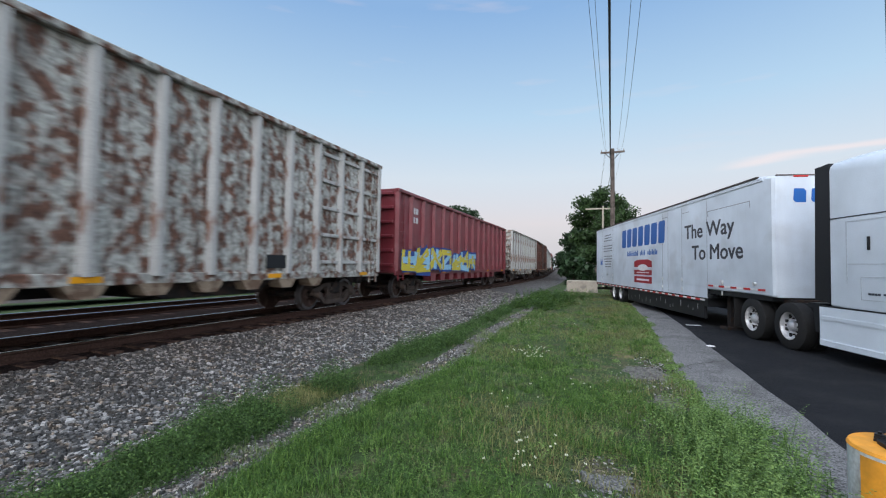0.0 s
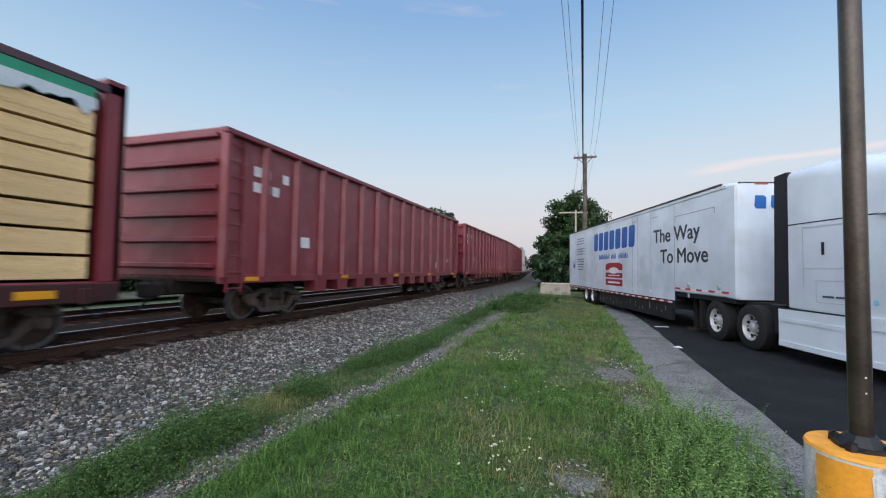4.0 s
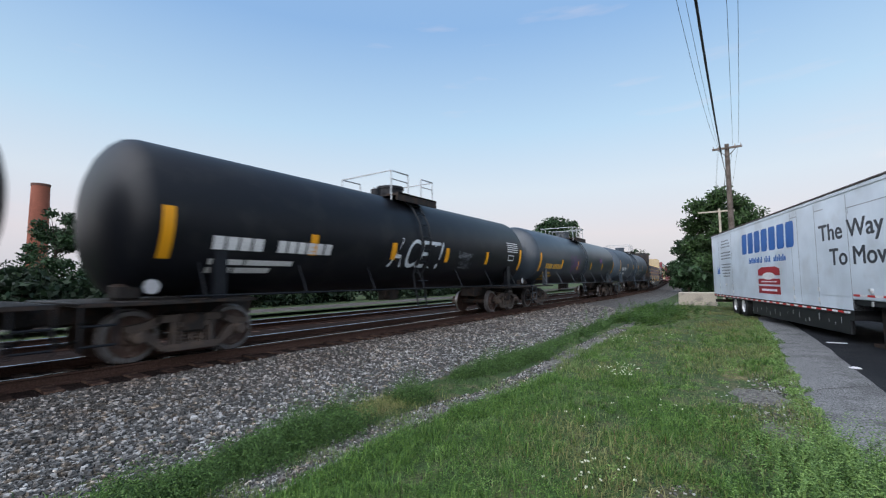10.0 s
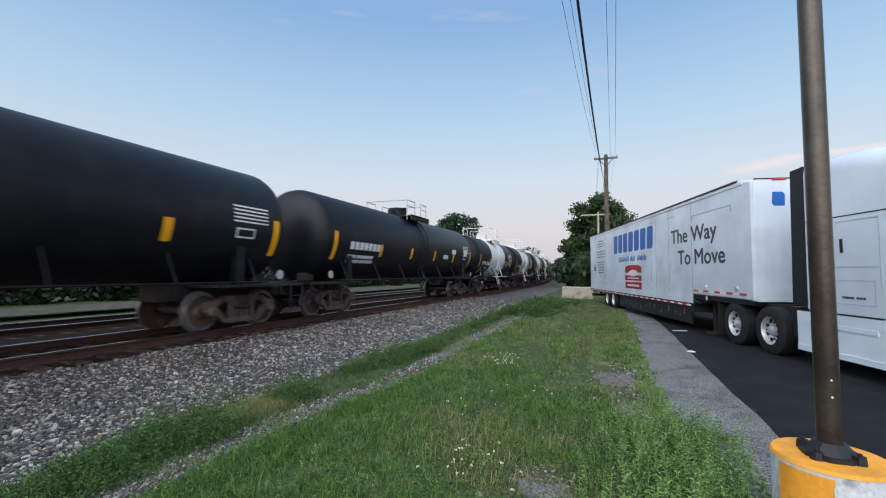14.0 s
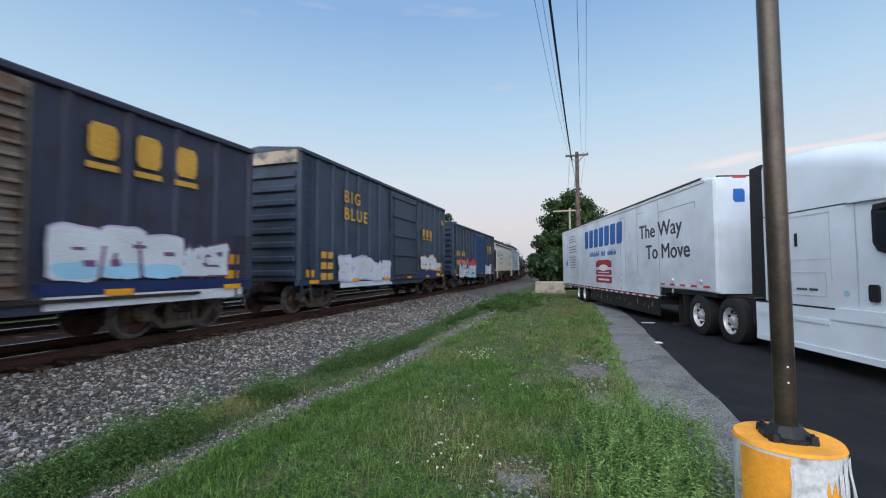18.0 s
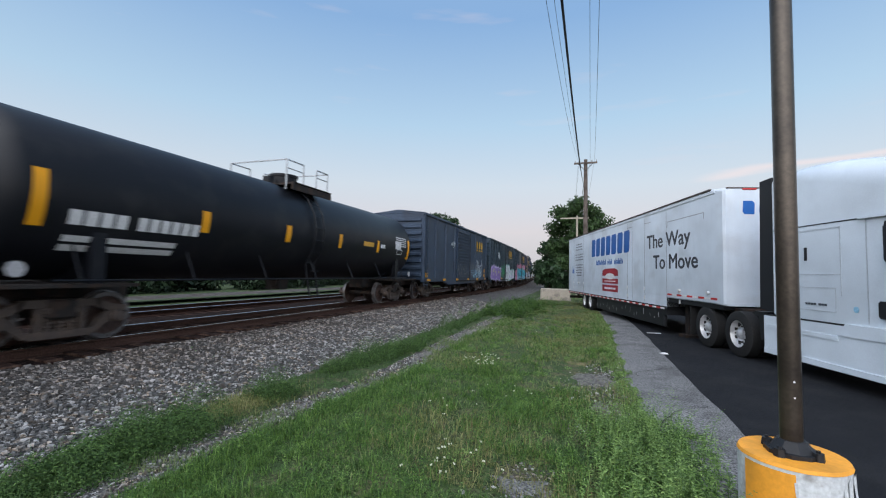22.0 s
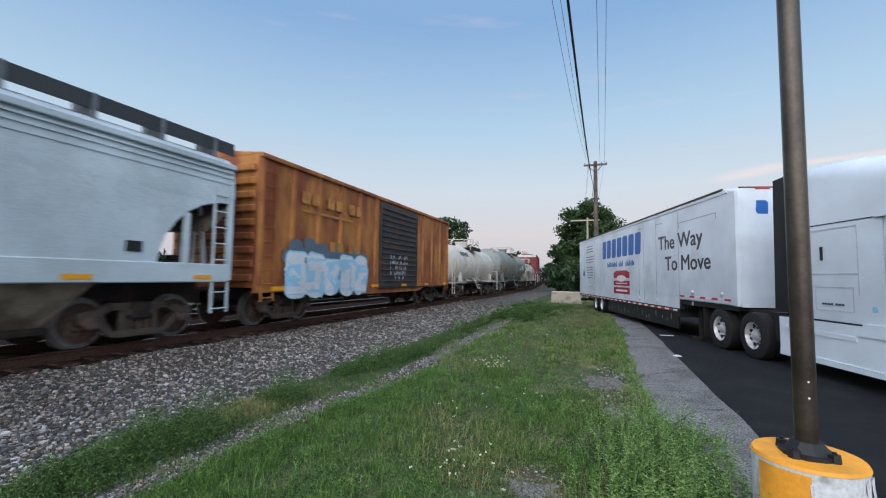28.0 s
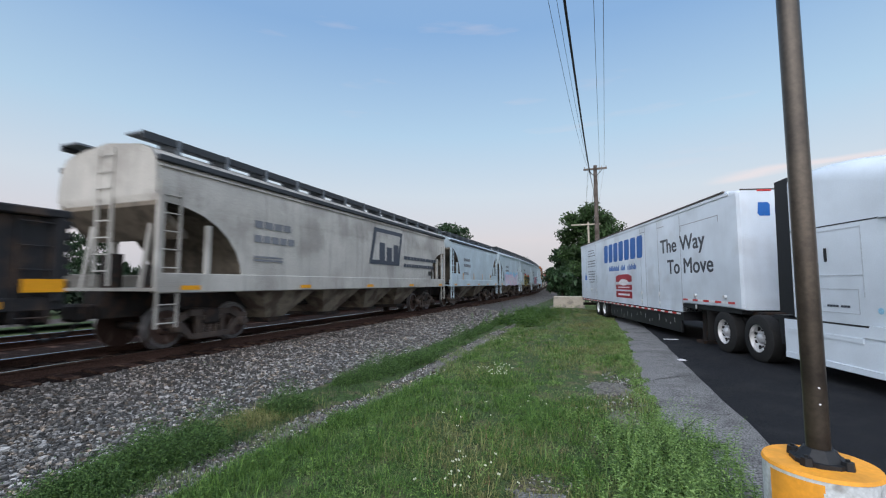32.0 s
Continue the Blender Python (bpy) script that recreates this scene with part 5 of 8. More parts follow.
def lumber_car(length):
    car = thing("centerbeam_flat_car", "maroon centerbeam flat car loaded with banded yellow lumber packs", "freight car", group="freight train")
    h, w = length / 2, 1.45
    part("deck", Mesh().box(-w, w, -h, h, 0.98, 1.08, 0.02), MAROON, car)
    for s in (1, -1):
        x0, x1 = sorted((s * (w - 0.1), s * (w + 0.03)))
        part("side_sill", Mesh().box(x0, x1, -h, h, 0.74, 1.06, 0.02), DARKMAROON, car)
    part("centre_beam", Mesh().box(-0.22, 0.22, -h + 0.2, h - 0.2, 4.2, 4.5, 0.02).box(-0.06, 0.06, -h + 0.2, h - 0.2, 1.05, 4.2), DARKMAROON, car)
    for e in (1, -1):
        y0, y1 = sorted((e * (h - 0.02), e * (h - 0.35)))
        bm_ = Mesh().box(-w, w, min(e * (h - 0.12), e * (h - 0.02)), max(e * (h - 0.12), e * (h - 0.02)), 1.08, 4.4)
        for x in (-w + 0.08, -0.5, 0.5, w - 0.08):
            bm_.box(x - 0.08, x + 0.08, y0, y1, 1.08, 4.4)
        bm_.box(-w, w, y0, y1, 4.25, 4.48)
        part("end_bulkhead", bm_, MAROON, car)
    rows, cols = 7, 8
    pl = (length - 1.0) / cols
    ph = (3.9 - 1.14) / rows
    jitter = random.Random(6)
    packs = []
    for variant in range(3):
        for x0, x1 in ((0.10, w - 0.02), (-w + 0.02, -0.10)):
            pk, z = Mesh(), 0.0
            for course in range(6):
                d = jitter.uniform(-0.004, 0.004)
                pk.box(x0 + d, x1 + d, 0.004 + jitter.uniform(0, 0.012), pl - 0.004 - jitter.uniform(0, 0.012), z, z + (ph - 0.05) / 6)
                z += (ph - 0.05) / 6
            packs.append(pk.data("lumber_pack", LUMBER, False))
    tag_me = Mesh().box(w - 0.012, w - 0.007, pl * 0.30 - 0.20, pl * 0.30 + 0.20, ph * 0.22, ph * 0.60).data("paper_tag", WRAPW)
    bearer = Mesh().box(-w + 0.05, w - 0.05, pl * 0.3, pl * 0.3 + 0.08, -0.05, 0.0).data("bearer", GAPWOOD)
    for c in range(cols):
        for r in range(rows):
            at = pose(jitter.uniform(-0.012, 0.012), -h + 0.5 + c * pl, 1.13 + r * ph)
            k = 2 * jitter.randrange(3)
            p = part("lumber_pack", packs[k], None, car, at=at)
            part("paper_tag", tag_me, None, p, at=pose(0, jitter.uniform(-0.06, 0.06), jitter.uniform(-0.02, 0.02)))
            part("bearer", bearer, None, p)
            part("lumber_pack", packs[k + 1], None, car, at=at)
    rng = random.Random(5)
    for s in (1, -1):
        y = -h + 0.5
        while y < h - 0.7:
            y2 = min(y + rng.uniform(1.0, 2.4), h - 0.5)
            x0, x1 = sorted((s * 0.12, s * (w - 0.002)))
            part("green_wrapper", Mesh().box(x0, x1, y, y2, 4.06 + rng.uniform(-0.04, 0.03), 4.24 + rng.uniform(-0.012, 0.012), 0.015), WRAPG, car, "green plastic wrap over the top packs")
            cut = [(y, 4.07)] + [(y2, 4.07)]
            q = y2
            while q > y:
                cut.append((q, 3.85 + rng.uniform(-0.10, 0.11)))
                q -= rng.uniform(0.05, 0.22)
            cut.append((y, 3.86))
            x0, x1 = sorted((s * (w - 0.02), s * (w + 0.004)))
            part("white_wrapper", Mesh().prism(cut, "x", x0, x1), WRAPW, car, "torn white plastic wrap hanging over the top packs")
            y = y2 + 0.01
        part("edge_rail", Mesh().box(min(s * (w - 0.12), s * (w + 0.01)), max(s * (w - 0.12), s * (w + 0.01)), -h + 0.3, h - 0.3, 4.24, 4.37, 0.01), mat("faded_purple_brown_paint", (0.085, 0.05, 0.062), 0.6), car)
    running_gear(car, h, 1.75)
    pocket = Mesh().box(w + 0.02, w + 0.09, -0.09, 0.09, 0.72, 0.98, 0.015).data("stake_pocket", DARKMAROON)
    for k in range(17):
        part("stake_pocket", pocket, None, car, at=pose(0, -h + 0.55 + (length - 1.1) * k / 16, 0))
    reflectors(car, [-h + 1.2 + (length - 2.4) * k / 6 for k in range(7)], 0.84, w + 0.035, 0.5, 0.12)
    bars(car, h - 3.2, 0.86, [[0.5, 0.7]], LETTER, w + 0.035, 0.12)
    bars(car, -2, 0.86, [[0.4, 0.7]], LETTER, w + 0.035, 0.12)
    bars(car, -h + 1.6, 0.84, [[0.5, 0.9]], LETTER, w + 0.035, 0.14)
    bars(car, -6.0, 0.84, [[0.7]], LETTER, w + 0.035, 0.2)
    return car


def beam_car(length):
    car = thing("bulkhead_flat_car", "black bulkhead flat car stacked with grey steel beams", "freight car", group="freight train")
    h, w = length / 2, 1.45
    part("deck", Mesh().box(-w, w, -h, h, 0.98, 1.10, 0.02), BLACKGON, car)
    for s in (1, -1):
        x0, x1 = sorted((s * (w - 0.08), s * (w + 0.03)))
        part("side_sill", Mesh().prism([(-h, 1.1), (-h, 0.75), (-h + 3.5, 0.75), (-h + 4.5, 0.45), (h - 4.5, 0.45), (h - 3.5, 0.75), (h, 0.75), (h, 1.1)], "x", x0, x1), BLACKGON, car)
    for e in (1, -1):
        bk = Mesh()
        y0, y1 = sorted((e * (h - 0.30), e * (h - 0.38)))
        for x in (-1.35, -0.7, 0.0, 0.7, 1.35):
            bk.box(x - 0.09, x + 0.09, min(e * h, e * (h - 0.30)), max(e * h, e * (h - 0.30)), 1.1, 4.1, 0.02)
        b = part("bulkhead", bk, BLACKGON, car)
        part("bulkhead_lining", Mesh().prism([(-1.45, 2.55), (1.45, 2.55), (1.45, 4.12), (1.1, 4.36), (-1.1, 4.36), (-1.45, 4.12)], "y", y0, y1), BOARDTAN if e > 0 else BLACKGON, b, "tan bulkhead lining boards" if e > 0 else "")
        part("bulkhead_foot", Mesh().box(-1.45, 1.45, y0, y1, 1.1, 2.55), BLACKGON, b)
    rng = random.Random(8)
    z = 1.26
    for layer in range(4):
        hh = (0.41, 0.40, 0.44, 0.47)[layer]
        for x in (-1.13, -0.38, 0.38, 1.13):
            y0, y1 = -h + 1.1 + (0.0, 0.75, 0.2, 0.0)[layer] + rng.uniform(0, 0.15), h - (0.6, 1.0, 1.1, 1.9)[layer] - rng.uniform(0, 0.5)
            if layer == 3 and x > 0.5:
                y0 += 1.1
            top_ = hh - 0.06
            ib = Mesh().prism([(x - 0.31, 0), (x + 0.31, 0), (x + 0.31, top_ * 0.42), (x + 0.27, top_ * 0.44), (x + 0.27, top_ * 0.50), (x + 0.31, top_ * 0.52), (x + 0.31, top_), (x - 0.31, top_)], "y", y0, y1)
            part("steel_beam", ib, IBEAM, car, at=pose(0, 0, z))
        for k in range(8):
            yy = -h + 2.4 + (length - 4.6) * k / 7 + rng.uniform(-0.12, 0.12)
            part("timber_spacer", Mesh().box(-1.44, 1.48, yy - 0.14, yy + 0.14, z + hh - 0.075, z + hh + 0.015, 0.015), LUMBER, car)
        z += hh
    for k in range(8):
        yy = -h + 3.0 + (length - 5.6) * k / 7
        for lo, hi in (((1.15, 1.75), (1.7, 2.5), (2.2, 2.95)) if k % 2 else ((1.7, 2.3), (2.3, z - 0.06))):
            yy += 0.28
            part("strap", Mesh().box(1.441, 1.452, yy - 0.11, yy + 0.11, lo, hi), STRAP, car, "faded orange tie-down strap")
    for yy in (-h + 4.3, -h + 7.6, 2.5, 5.5):
        part("stake", Mesh().box(1.44, 1.5, yy - 0.14, yy + 0.14, 1.05, 1.62, 0.01), LUMBER, car)
    running_gear(car, h, 1.75)
    reflectors(car, [-h + 1.0 + (length - 2) * k / 6 for k in range(7)], 0.92, w + 0.035, 0.5, 0.12)
    bars(car, -h + 2.5, 0.70, [[0.42, 0.42, 0.42, -0.2, 0.36, 0.36, 0.36, 0.36, 0.36]], LETTER, w + 0.035, 0.28)
    bars(car, -4.0, 0.8, [[0.7, 0.5]], LETTER, w + 0.035, 0.14)
    return car

# ---- the train: cars in order, each with its rear and front end along the track at the start ----
SPEED = 18.35
TRAIN = []


def couple(car, rear, front):
    TRAIN.append((car, (rear + front) / 2))
    return car


def boxlogo(car, y, z, x, size=0.55, material=None, n=3):
    """Three plain blocks with a line below each."""
    for k in range(n):
        yy, b = y + k * size * 1.35, size * 0.78
        block = Mesh().prism([(yy + b * 0.15, z), (yy + b * 0.85, z), (yy + b, z + size * 0.18), (yy + b, z + size * 0.82), (yy + b * 0.85, z + size), (yy + b * 0.15, z + size), (yy, z + size * 0.82), (yy, z + size * 0.18)], "x", x, x + 0.006)
        ob = part("logo_shape", block, material or GOLD, car, "yellow block with an underline")
        part("underline", Mesh().box(x, x + 0.006, yy - size * 0.04, yy + b + size * 0.04, z - size * 0.32, z - size * 0.14), material or GOLD, ob)


c = couple(gondola("rust-stained white gondola car far down the train", 15.0, 4.45, RUSTY, 12), 35.3, 50.3)
c = couple(boxcar("brown box car far down the train", 15.0, 4.45, BROWNBOX), 51.8, 66.8)
c = couple(hopper("cream covered hopper far down the train", 15.4, TANHOP), 68.3, 83.7)
c = couple(hopper("pale covered hopper far down the train", 15.4, WHITEHOP), 85.2, 100.6)
c = couple(boxcar("red box car far down the train", 15.0, 4.45, REDBOX), 102.1, 117.1)
c = couple(tankcar("black tank car far down the train", 16.0, BLACK_TANK), 118.6, 134.6)
c = couple(hopper("grey covered hopper far down the train", 15.4, GREYHOP), 136.2, 151.6)

c = couple(gondola("maroon high-sided gondola with a yellow and blue sprayed piece", 18.7, 4.30, MAROON, 15), 14.3, 33.0)
h = 9.35
graffiti(c, -h + 0.25, -h + 10.3, 1.0, 2.35, 1.605, SPRAY["yellow"], SPRAY["blue"], None, 7, 3, SPRAY["sky"], SPRAY["sky"])
bars(c, -h + 1.6, 3.5, [[0.2, 0.2, -0.3, 0.2], [0.2, 0.2, -0.3, 0.25]], LETTER, 1.474, 0.24)

c = couple(gondola("rust-streaked white gondola car with heavy side ribs", 18.0, 4.84, RUSTY, 16, legs=True, bay=True), -5.0, 13.0)
bars(c, 3.8, 1.5, [[0.5], [0.5], [0.5]], LETTER, 1.474, 0.06)
part("stencil_panel", Mesh().box(1.53, 1.537, 3.7, 4.4, 1.24, 1.56), BLACKPLASTIC, c)

for k, (rear, front) in enumerate(((-25.3, -6.3), (-45.6, -26.8), (-66.2, -47.2))):
    c = couple(gondola("maroon high-sided gondola car with upright ribs", front - rear, 4.45, MAROON, 15), rear, front)
    h = (front - rear) / 2
    bars(c, h - 4.2, 1.62, [[0.55], [0.65], [0.5]], LETTER, 1.474, 0.07)
    bars(c, h - 2.2, 1.82, [[0.45], [0.35]], LETTER, 1.474, 0.06)
    bars(c, -h + 1.0, 3.55, [[0.25, 0.25, -0.3, 0.25], [0.25, 0.25, 0.25]], LETTER, 1.474, 0.24)
    bars(c, -h + 2.9, 1.9, [[0.4]], LETTER, 1.474, 0.3)

c = couple(lumber_car(21.3), -89.6, -68.2)


def plain_tank(label, rear, front, paint, **kw):
    up = kw.pop("marks_up", 0.22 if paint in (GREY_TANK, PALE_TANK) else 0.0)
    if paint in (BLACK_TANK, GREY_TANK, PALE_TANK) and "top" not in kw:
        kw.update(top=4.06, radius=1.48)
    car = couple(tankcar(label, front - rear, paint, **kw), rear, front)
    hh = (front - rear) / 2
    tank_reflectors(car, hh, up)
    if paint is BLACK_TANK:
        cz = car["cz"]
        tank_marks(car, [(hh - 2.1, hh - 1.05, cz - 0.05 + 0.09 * k, cz - 0.01 + 0.09 * k) for k in range(5)], LETTER)
        tank_marks(car, [(hh - 2.0, hh - 1.45, cz - 0.42, cz - 0.38), (hh - 2.0, hh - 1.45, cz - 0.22, cz - 0.18), (hh - 2.0, hh - 1.96, cz - 0.42, cz - 0.18), (hh - 1.49, hh - 1.45, cz - 0.42, cz - 0.18)], LETTER)
        for e in (1, -1):
            part("placard", Mesh().prism([(e * (hh - 0.55) + 0.13 * math.cos(radians(q)), 1.30 + 0.13 * math.sin(radians(q))) for q in range(0, 360, 45)], "x", 1.44, 1.446), mat("dull_white_placard", (0.36, 0.36, 0.37), 0.6), car, "dull white placard on a bracket")
    return car, hh


c, h = plain_tank("dark grey tank car with white stencils and a domed manway", -107.2, -91.0, GREY_TANK)
tank_letters(c, -h + 1.6, 2.08, [[0.22, 0.22, 0.22, 0.22, -0.12, 0.2, 0.2, 0.2, 0.2, 0.2], [0.3, 0.9, 0.6], [0.6, 0.8, 0.5]], LETTER, 0.26)
tank_letters(c, h - 2.8, 2.7, [[0.6], [0.6], [0.5], [0.55]], LETTER, 0.14)
tank_letters(c, 1.9 - 3, 2.4, [[0.7], [0.9], [0.8]], LETTER, 0.14)

c = couple(beam_car(18.7), -127.6, -108.9)

c, h = plain_tank("weathered grey tank car with dark bands", -146.0, -129.0, PALE_TANK, bands=(-1.2, 0.0))
for yb in (-2.0, 1.6):
    part("dark_stain_band", Mesh().lathe([(yb - 0.2, c["rad"] + 0.004), (yb + 0.2, c["rad"] + 0.004)], 0, c["cz"], 48), GREY_TANK, c, "sooty dark band round the tank")
tank_letters(c, -h + 1.5, 2.05, [[0.2, 0.2, 0.2, 0.2, -0.1, 0.2, 0.2, 0.2], [0.5, 0.9], [0.4, 1.0]], LETTER, 0.26)
tank_scrawl(c, 0.8, 4.0, 1.85, 0.42, SPRAY["white"], 2)

c, h = plain_tank("grey tank car with yellow stencils and a faint purple tag", -164.0, -147.2, GREY_TANK, bands=(0.3,), marks_up=0.0)
tank_letters(c, -h + 1.55, 1.92, [[0.2, 0.2, 0.2, 0.2, -0.06, 0.18, 0.18, 0.18, 0.18, 0.18, 0.18], [1.1], [0.5, 1.0], [0.3, 0.9]], GOLD, 0.25)
tank_scrawl(c, -2.8, -1.0, 2.2, 0.6, SPRAY["plum"], 3, 0.05)
tank_marks(c, [(3.6, 4.2, 2.45, 2.75)], SPRAY["plum"], "sprayed_tag")

c, h = plain_tank("glossy black tank car with white stencils and a scrawled tag", -181.0, -165.0, BLACK_TANK)
tank_letters(c, -h + 1.55, 1.98, [[0.22, 0.22, 0.22, 0.22, -0.25, 0.2, 0.2, 0.2, 0.2, 0.2, 0.2], [0.7, 1.1], [0.5, 0.8]], LETTER, 0.25)
tank_word(c, "ACET!", -1.5, 1.1, 1.75, 0.85, SPRAY["white"])
tank_scrawl(c, 2.2, 2.9, 2.1, 0.4, LETTERFADED, 4, 0.03)

BW = [(-193.0, -182.0, "lime"), (-205.4, -194.4, "sky"), (-217.6, -206.6, "black"), (-229.8, -218.6, "sky")]
for k, (rear, front, spray) in enumerate(BW):
    c, h = plain_tank("black tank car with a white middle band", rear, front, BLACK_TANK, mid=((-2.5, 1.75) if k == 1 else (-2.0, 2.3)) + (WHITE_TANK,), radius=1.42, top=4.0, rail_paint=BLACK_TANK, trim=WHITE_TANK)
    tank_letters(c, -h + 1.4, 1.95, [[0.2, 0.2, 0.2, 0.2, -0.1, 0.18, 0.18, 0.18, 0.18, 0.18], [0.7, 0.7], [0.8, 0.5], [0.6]], LETTER, 0.24)
    tank_letters(c, h - 1.6, 2.35, [[0.55], [0.55], [0.5], [0.55], [0.5]], LETTER, 0.12)
    rng = random.Random(20 + k)
    if spray == "lime":
        tank_scrawl(c, -2.2, 1.2, 2.2, 0.8, SPRAY["lime"], 71, 0.11)
        tank_scrawl(c, -2.0, 0.8, 2.75, 0.3, SPRAY["red"], 72, 0.03)
    else:
        ink = SPRAY["sky"] if k == 3 else SPRAY["black"]
        tank_scrawl(c, -1.9, 0.1, 2.1, 0.5, ink, 30 + k, 0.035)
        tank_scrawl(c, 0.3, 2.0, 2.0, 0.4, ink, 40 + k, 0.03)
        tank_scrawl(c, 2.5, 3.6, 2.05, 0.35, SPRAY["white"], 50 + k, 0.03)


c, h = plain_tank("black tank car with white stencil panels", -246.3, -230.9, BLACK_TANK)
tank_letters(c, -h + 1.6, 2.15, [[0.24, 0.24, 0.24, 0.24, 0.24, 0.24, 0.24], [0.5, 1.1], [0.8, 0.9]], LETTER, 0.26)
tank_marks(c, [(h - 4.0, h - 3.4, 2.4, 2.65), (h - 2.0, h - 1.4, 2.35, 2.75), (h - 5.2, h - 4.5, 2.1, 2.3)], LETTER)
c, h = plain_tank("black tank car with small white stencils", -262.6, -247.4, BLACK_TANK)
tank_letters(c, -h + 1.6, 2.05, [[0.22, 0.22, 0.22, 0.22, 0.22, 0.22], [1.2], [0.8]], LETTER, 0.24)


def plain_hopper(label, rear, front, paint, tag=None, **kw):
    car = couple(hopper(label, front - rear, paint, **kw), rear, front)
    hh = (front - rear) / 2
    bars(car, -hh + 2.5, 2.75, [[0.28, 0.28, 0.28, 0.28], [0.24, 0.24, 0.24, 0.24, 0.24]], LETTERFADED, 1.53, 0.18, pitch=0.36)
    bars(car, -hh + 2.5, 2.0, [[0.5, 0.5], [0.7, 0.3]], LETTERFADED, 1.53, 0.05)
    part("routing_card", Mesh().box(1.52, 1.528, hh - 2.4, hh - 2.1, 1.75, 1.95), BLACKPLASTIC, car)
    return car, hh


c, h = plain_hopper("pale grey covered hopper car with a scrawled outline tag", -275.6, -263.8, GREYHOP)
side_scrawl(c, -1.6, 2.1, 1.95, 0.8, 1.535, LETTERDK, 3)
c, h = plain_hopper("stained off-white covered hopper car", -287.8, -276.2, WHITEHOP, apron=0.62, low_walk=0.13, cut_top=3.3, bays=2)
reflectors(c, [-h + 2.3, -1.6, 0.2, 2.0, h - 1.8], 1.5, 1.53, 0.1, 0.5)

c = couple(boxcar("dark blue ribbed box car with a bright blue door", 14.05, 4.45, BLUEBOX, BLUEDOOR, 0.9, 3.1, 16, door_ribs=16), -303.3, -289.25)
h = 7.02
boxlogo(c, h - 3.4, 2.95, 1.53, 0.5)
bars(c, -h + 0.7, 2.3, [[0.35, 0.35, -0.3, 0.35, 0.35], [0.35, 0.35, -0.3, 0.35, 0.35, -0.2, 0.3]], GOLD, 1.53, 0.32, pitch=0.62)
graffiti(c, -5.7, -0.8, 0.72, 2.0, 1.53, SPRAY["white"], SPRAY["black"], SPRAY["red"], 5, 5, SPRAY["red"], SPRAY["sky"])
graffiti(c, 2.6, 5.3, 0.75, 1.9, 1.535, SPRAY["white"], SPRAY["blue"], None, 4, 6)

c = couple(boxcar("dark blue ribbed box car with yellow lettering", 14.4, 5.06, BLUEBOX, BLUEBOX, 0.8, 3.1, 16), -319.5, -305.1)
h = 7.2
me = text_mesh("BIG\nBLUE", 0.62, "lettering", GOLD, 1.35, 0.008, 0.002)
part("lettering", me, None, c, "yellow capital letters", pose(1.53, -h + 2.5, 3.8, 90, 0, 90))
part("end_cap", Mesh().box(-1.45, 1.45, -h - 0.12, -h, 4.62, 5.0), mat("weathered_buff_paint", (0.34, 0.28, 0.21), 0.7, 0, (0.10, 0.11, 0.11), 0.45, 2.2), c, "worn buff band on the end wall")
part("placard", Mesh().box(1.53, 1.536, h - 0.85, h - 0.4, 4.02, 4.3), SPRAY["orange"], c, "orange placard")
part("placard", Mesh().box(1.53, 1.536, h - 1.75, h - 1.05, 1.45, 1.75), LETTER, c, "white stencil placard")
for zz in (0.98, 1.28):
    part("reflector_strip", Mesh().box(1.53, 1.536, h - 1.75, h - 1.1, zz, zz + 0.18), YELLOW, c)
part("blue_band", Mesh().box(1.452, 1.527, 2.6, h - 0.9, 0.92, 1.32), mat("deep_blue_band", (0.012, 0.024, 0.10), 0.6), c, "deep blue painted band along the sill")
bars(c, -h + 1.1, 1.75, [[0.3, 0.3], [0.3, 0.3], [0.3, 0.3]], GOLD, 1.53, 0.22)
graffiti(c, -5.0, -0.9, 0.92, 2.0, 1.53, SPRAY["white"], SPRAY["lilac"], None, 5, 7)
part("sill_paint", Mesh().box(1.505, 1.512, -4.9, -0.6, 0.74, 0.93), SPRAY["white"], c, "white spray along the sill")
boxlogo(c, 3.2, 3.1, 1.53, 0.42)
graffiti(c, 2.9, 5.5, 1.3, 2.25, 1.53, SPRAY["white"], SPRAY["orange"], None, 4, 8)

c = couple(boxcar("faded indigo box car with white sprayed blocks", 14.5, 4.45, INDIGO, DOORBROWN, 1.0, 3.1, 14, door_ribs=16), -335.9, -321.4)
h = 7.25
boxlogo(c, h - 3.9, 3.35, 1.53, 0.62)
bars(c, -h + 1.2, 2.6, [[0.35, 0.35, -0.3, 0.35, 0.35], [0.35, 0.35, -0.2, 0.35, 0.35, 0.35]], GOLD, 1.53, 0.3, pitch=0.6)
block_piece(c, -4.6, -0.6, 0.85, 1.85, 1.53, SPRAY["white"], SPRAY["lilac"], SPRAY["sky"], SPRAY["blue"], None, 5, 9)
block_piece(c, 2.8, 5.2, 1.2, 2.2, 1.535, SPRAY["white"], SPRAY["lilac"], SPRAY["sky"], SPRAY["plum"], None, 3, 10)
graffiti(c, 5.2, 6.4, 1.2, 2.1, 1.535, SPRAY["white"], SPRAY["plum"], None, 2, 10, None, SPRAY["white"])
part("navy_band", Mesh().box(1.452, 1.526, 2.7, 7.15, 0.98, 1.18), MATS["deep_blue_band"], c, "navy painted band above the sill")
part("sill_paint", Mesh().box(1.505, 1.512, 2.8, 6.9, 0.74, 0.96), SPRAY["white"], c, "white spray along the sill")

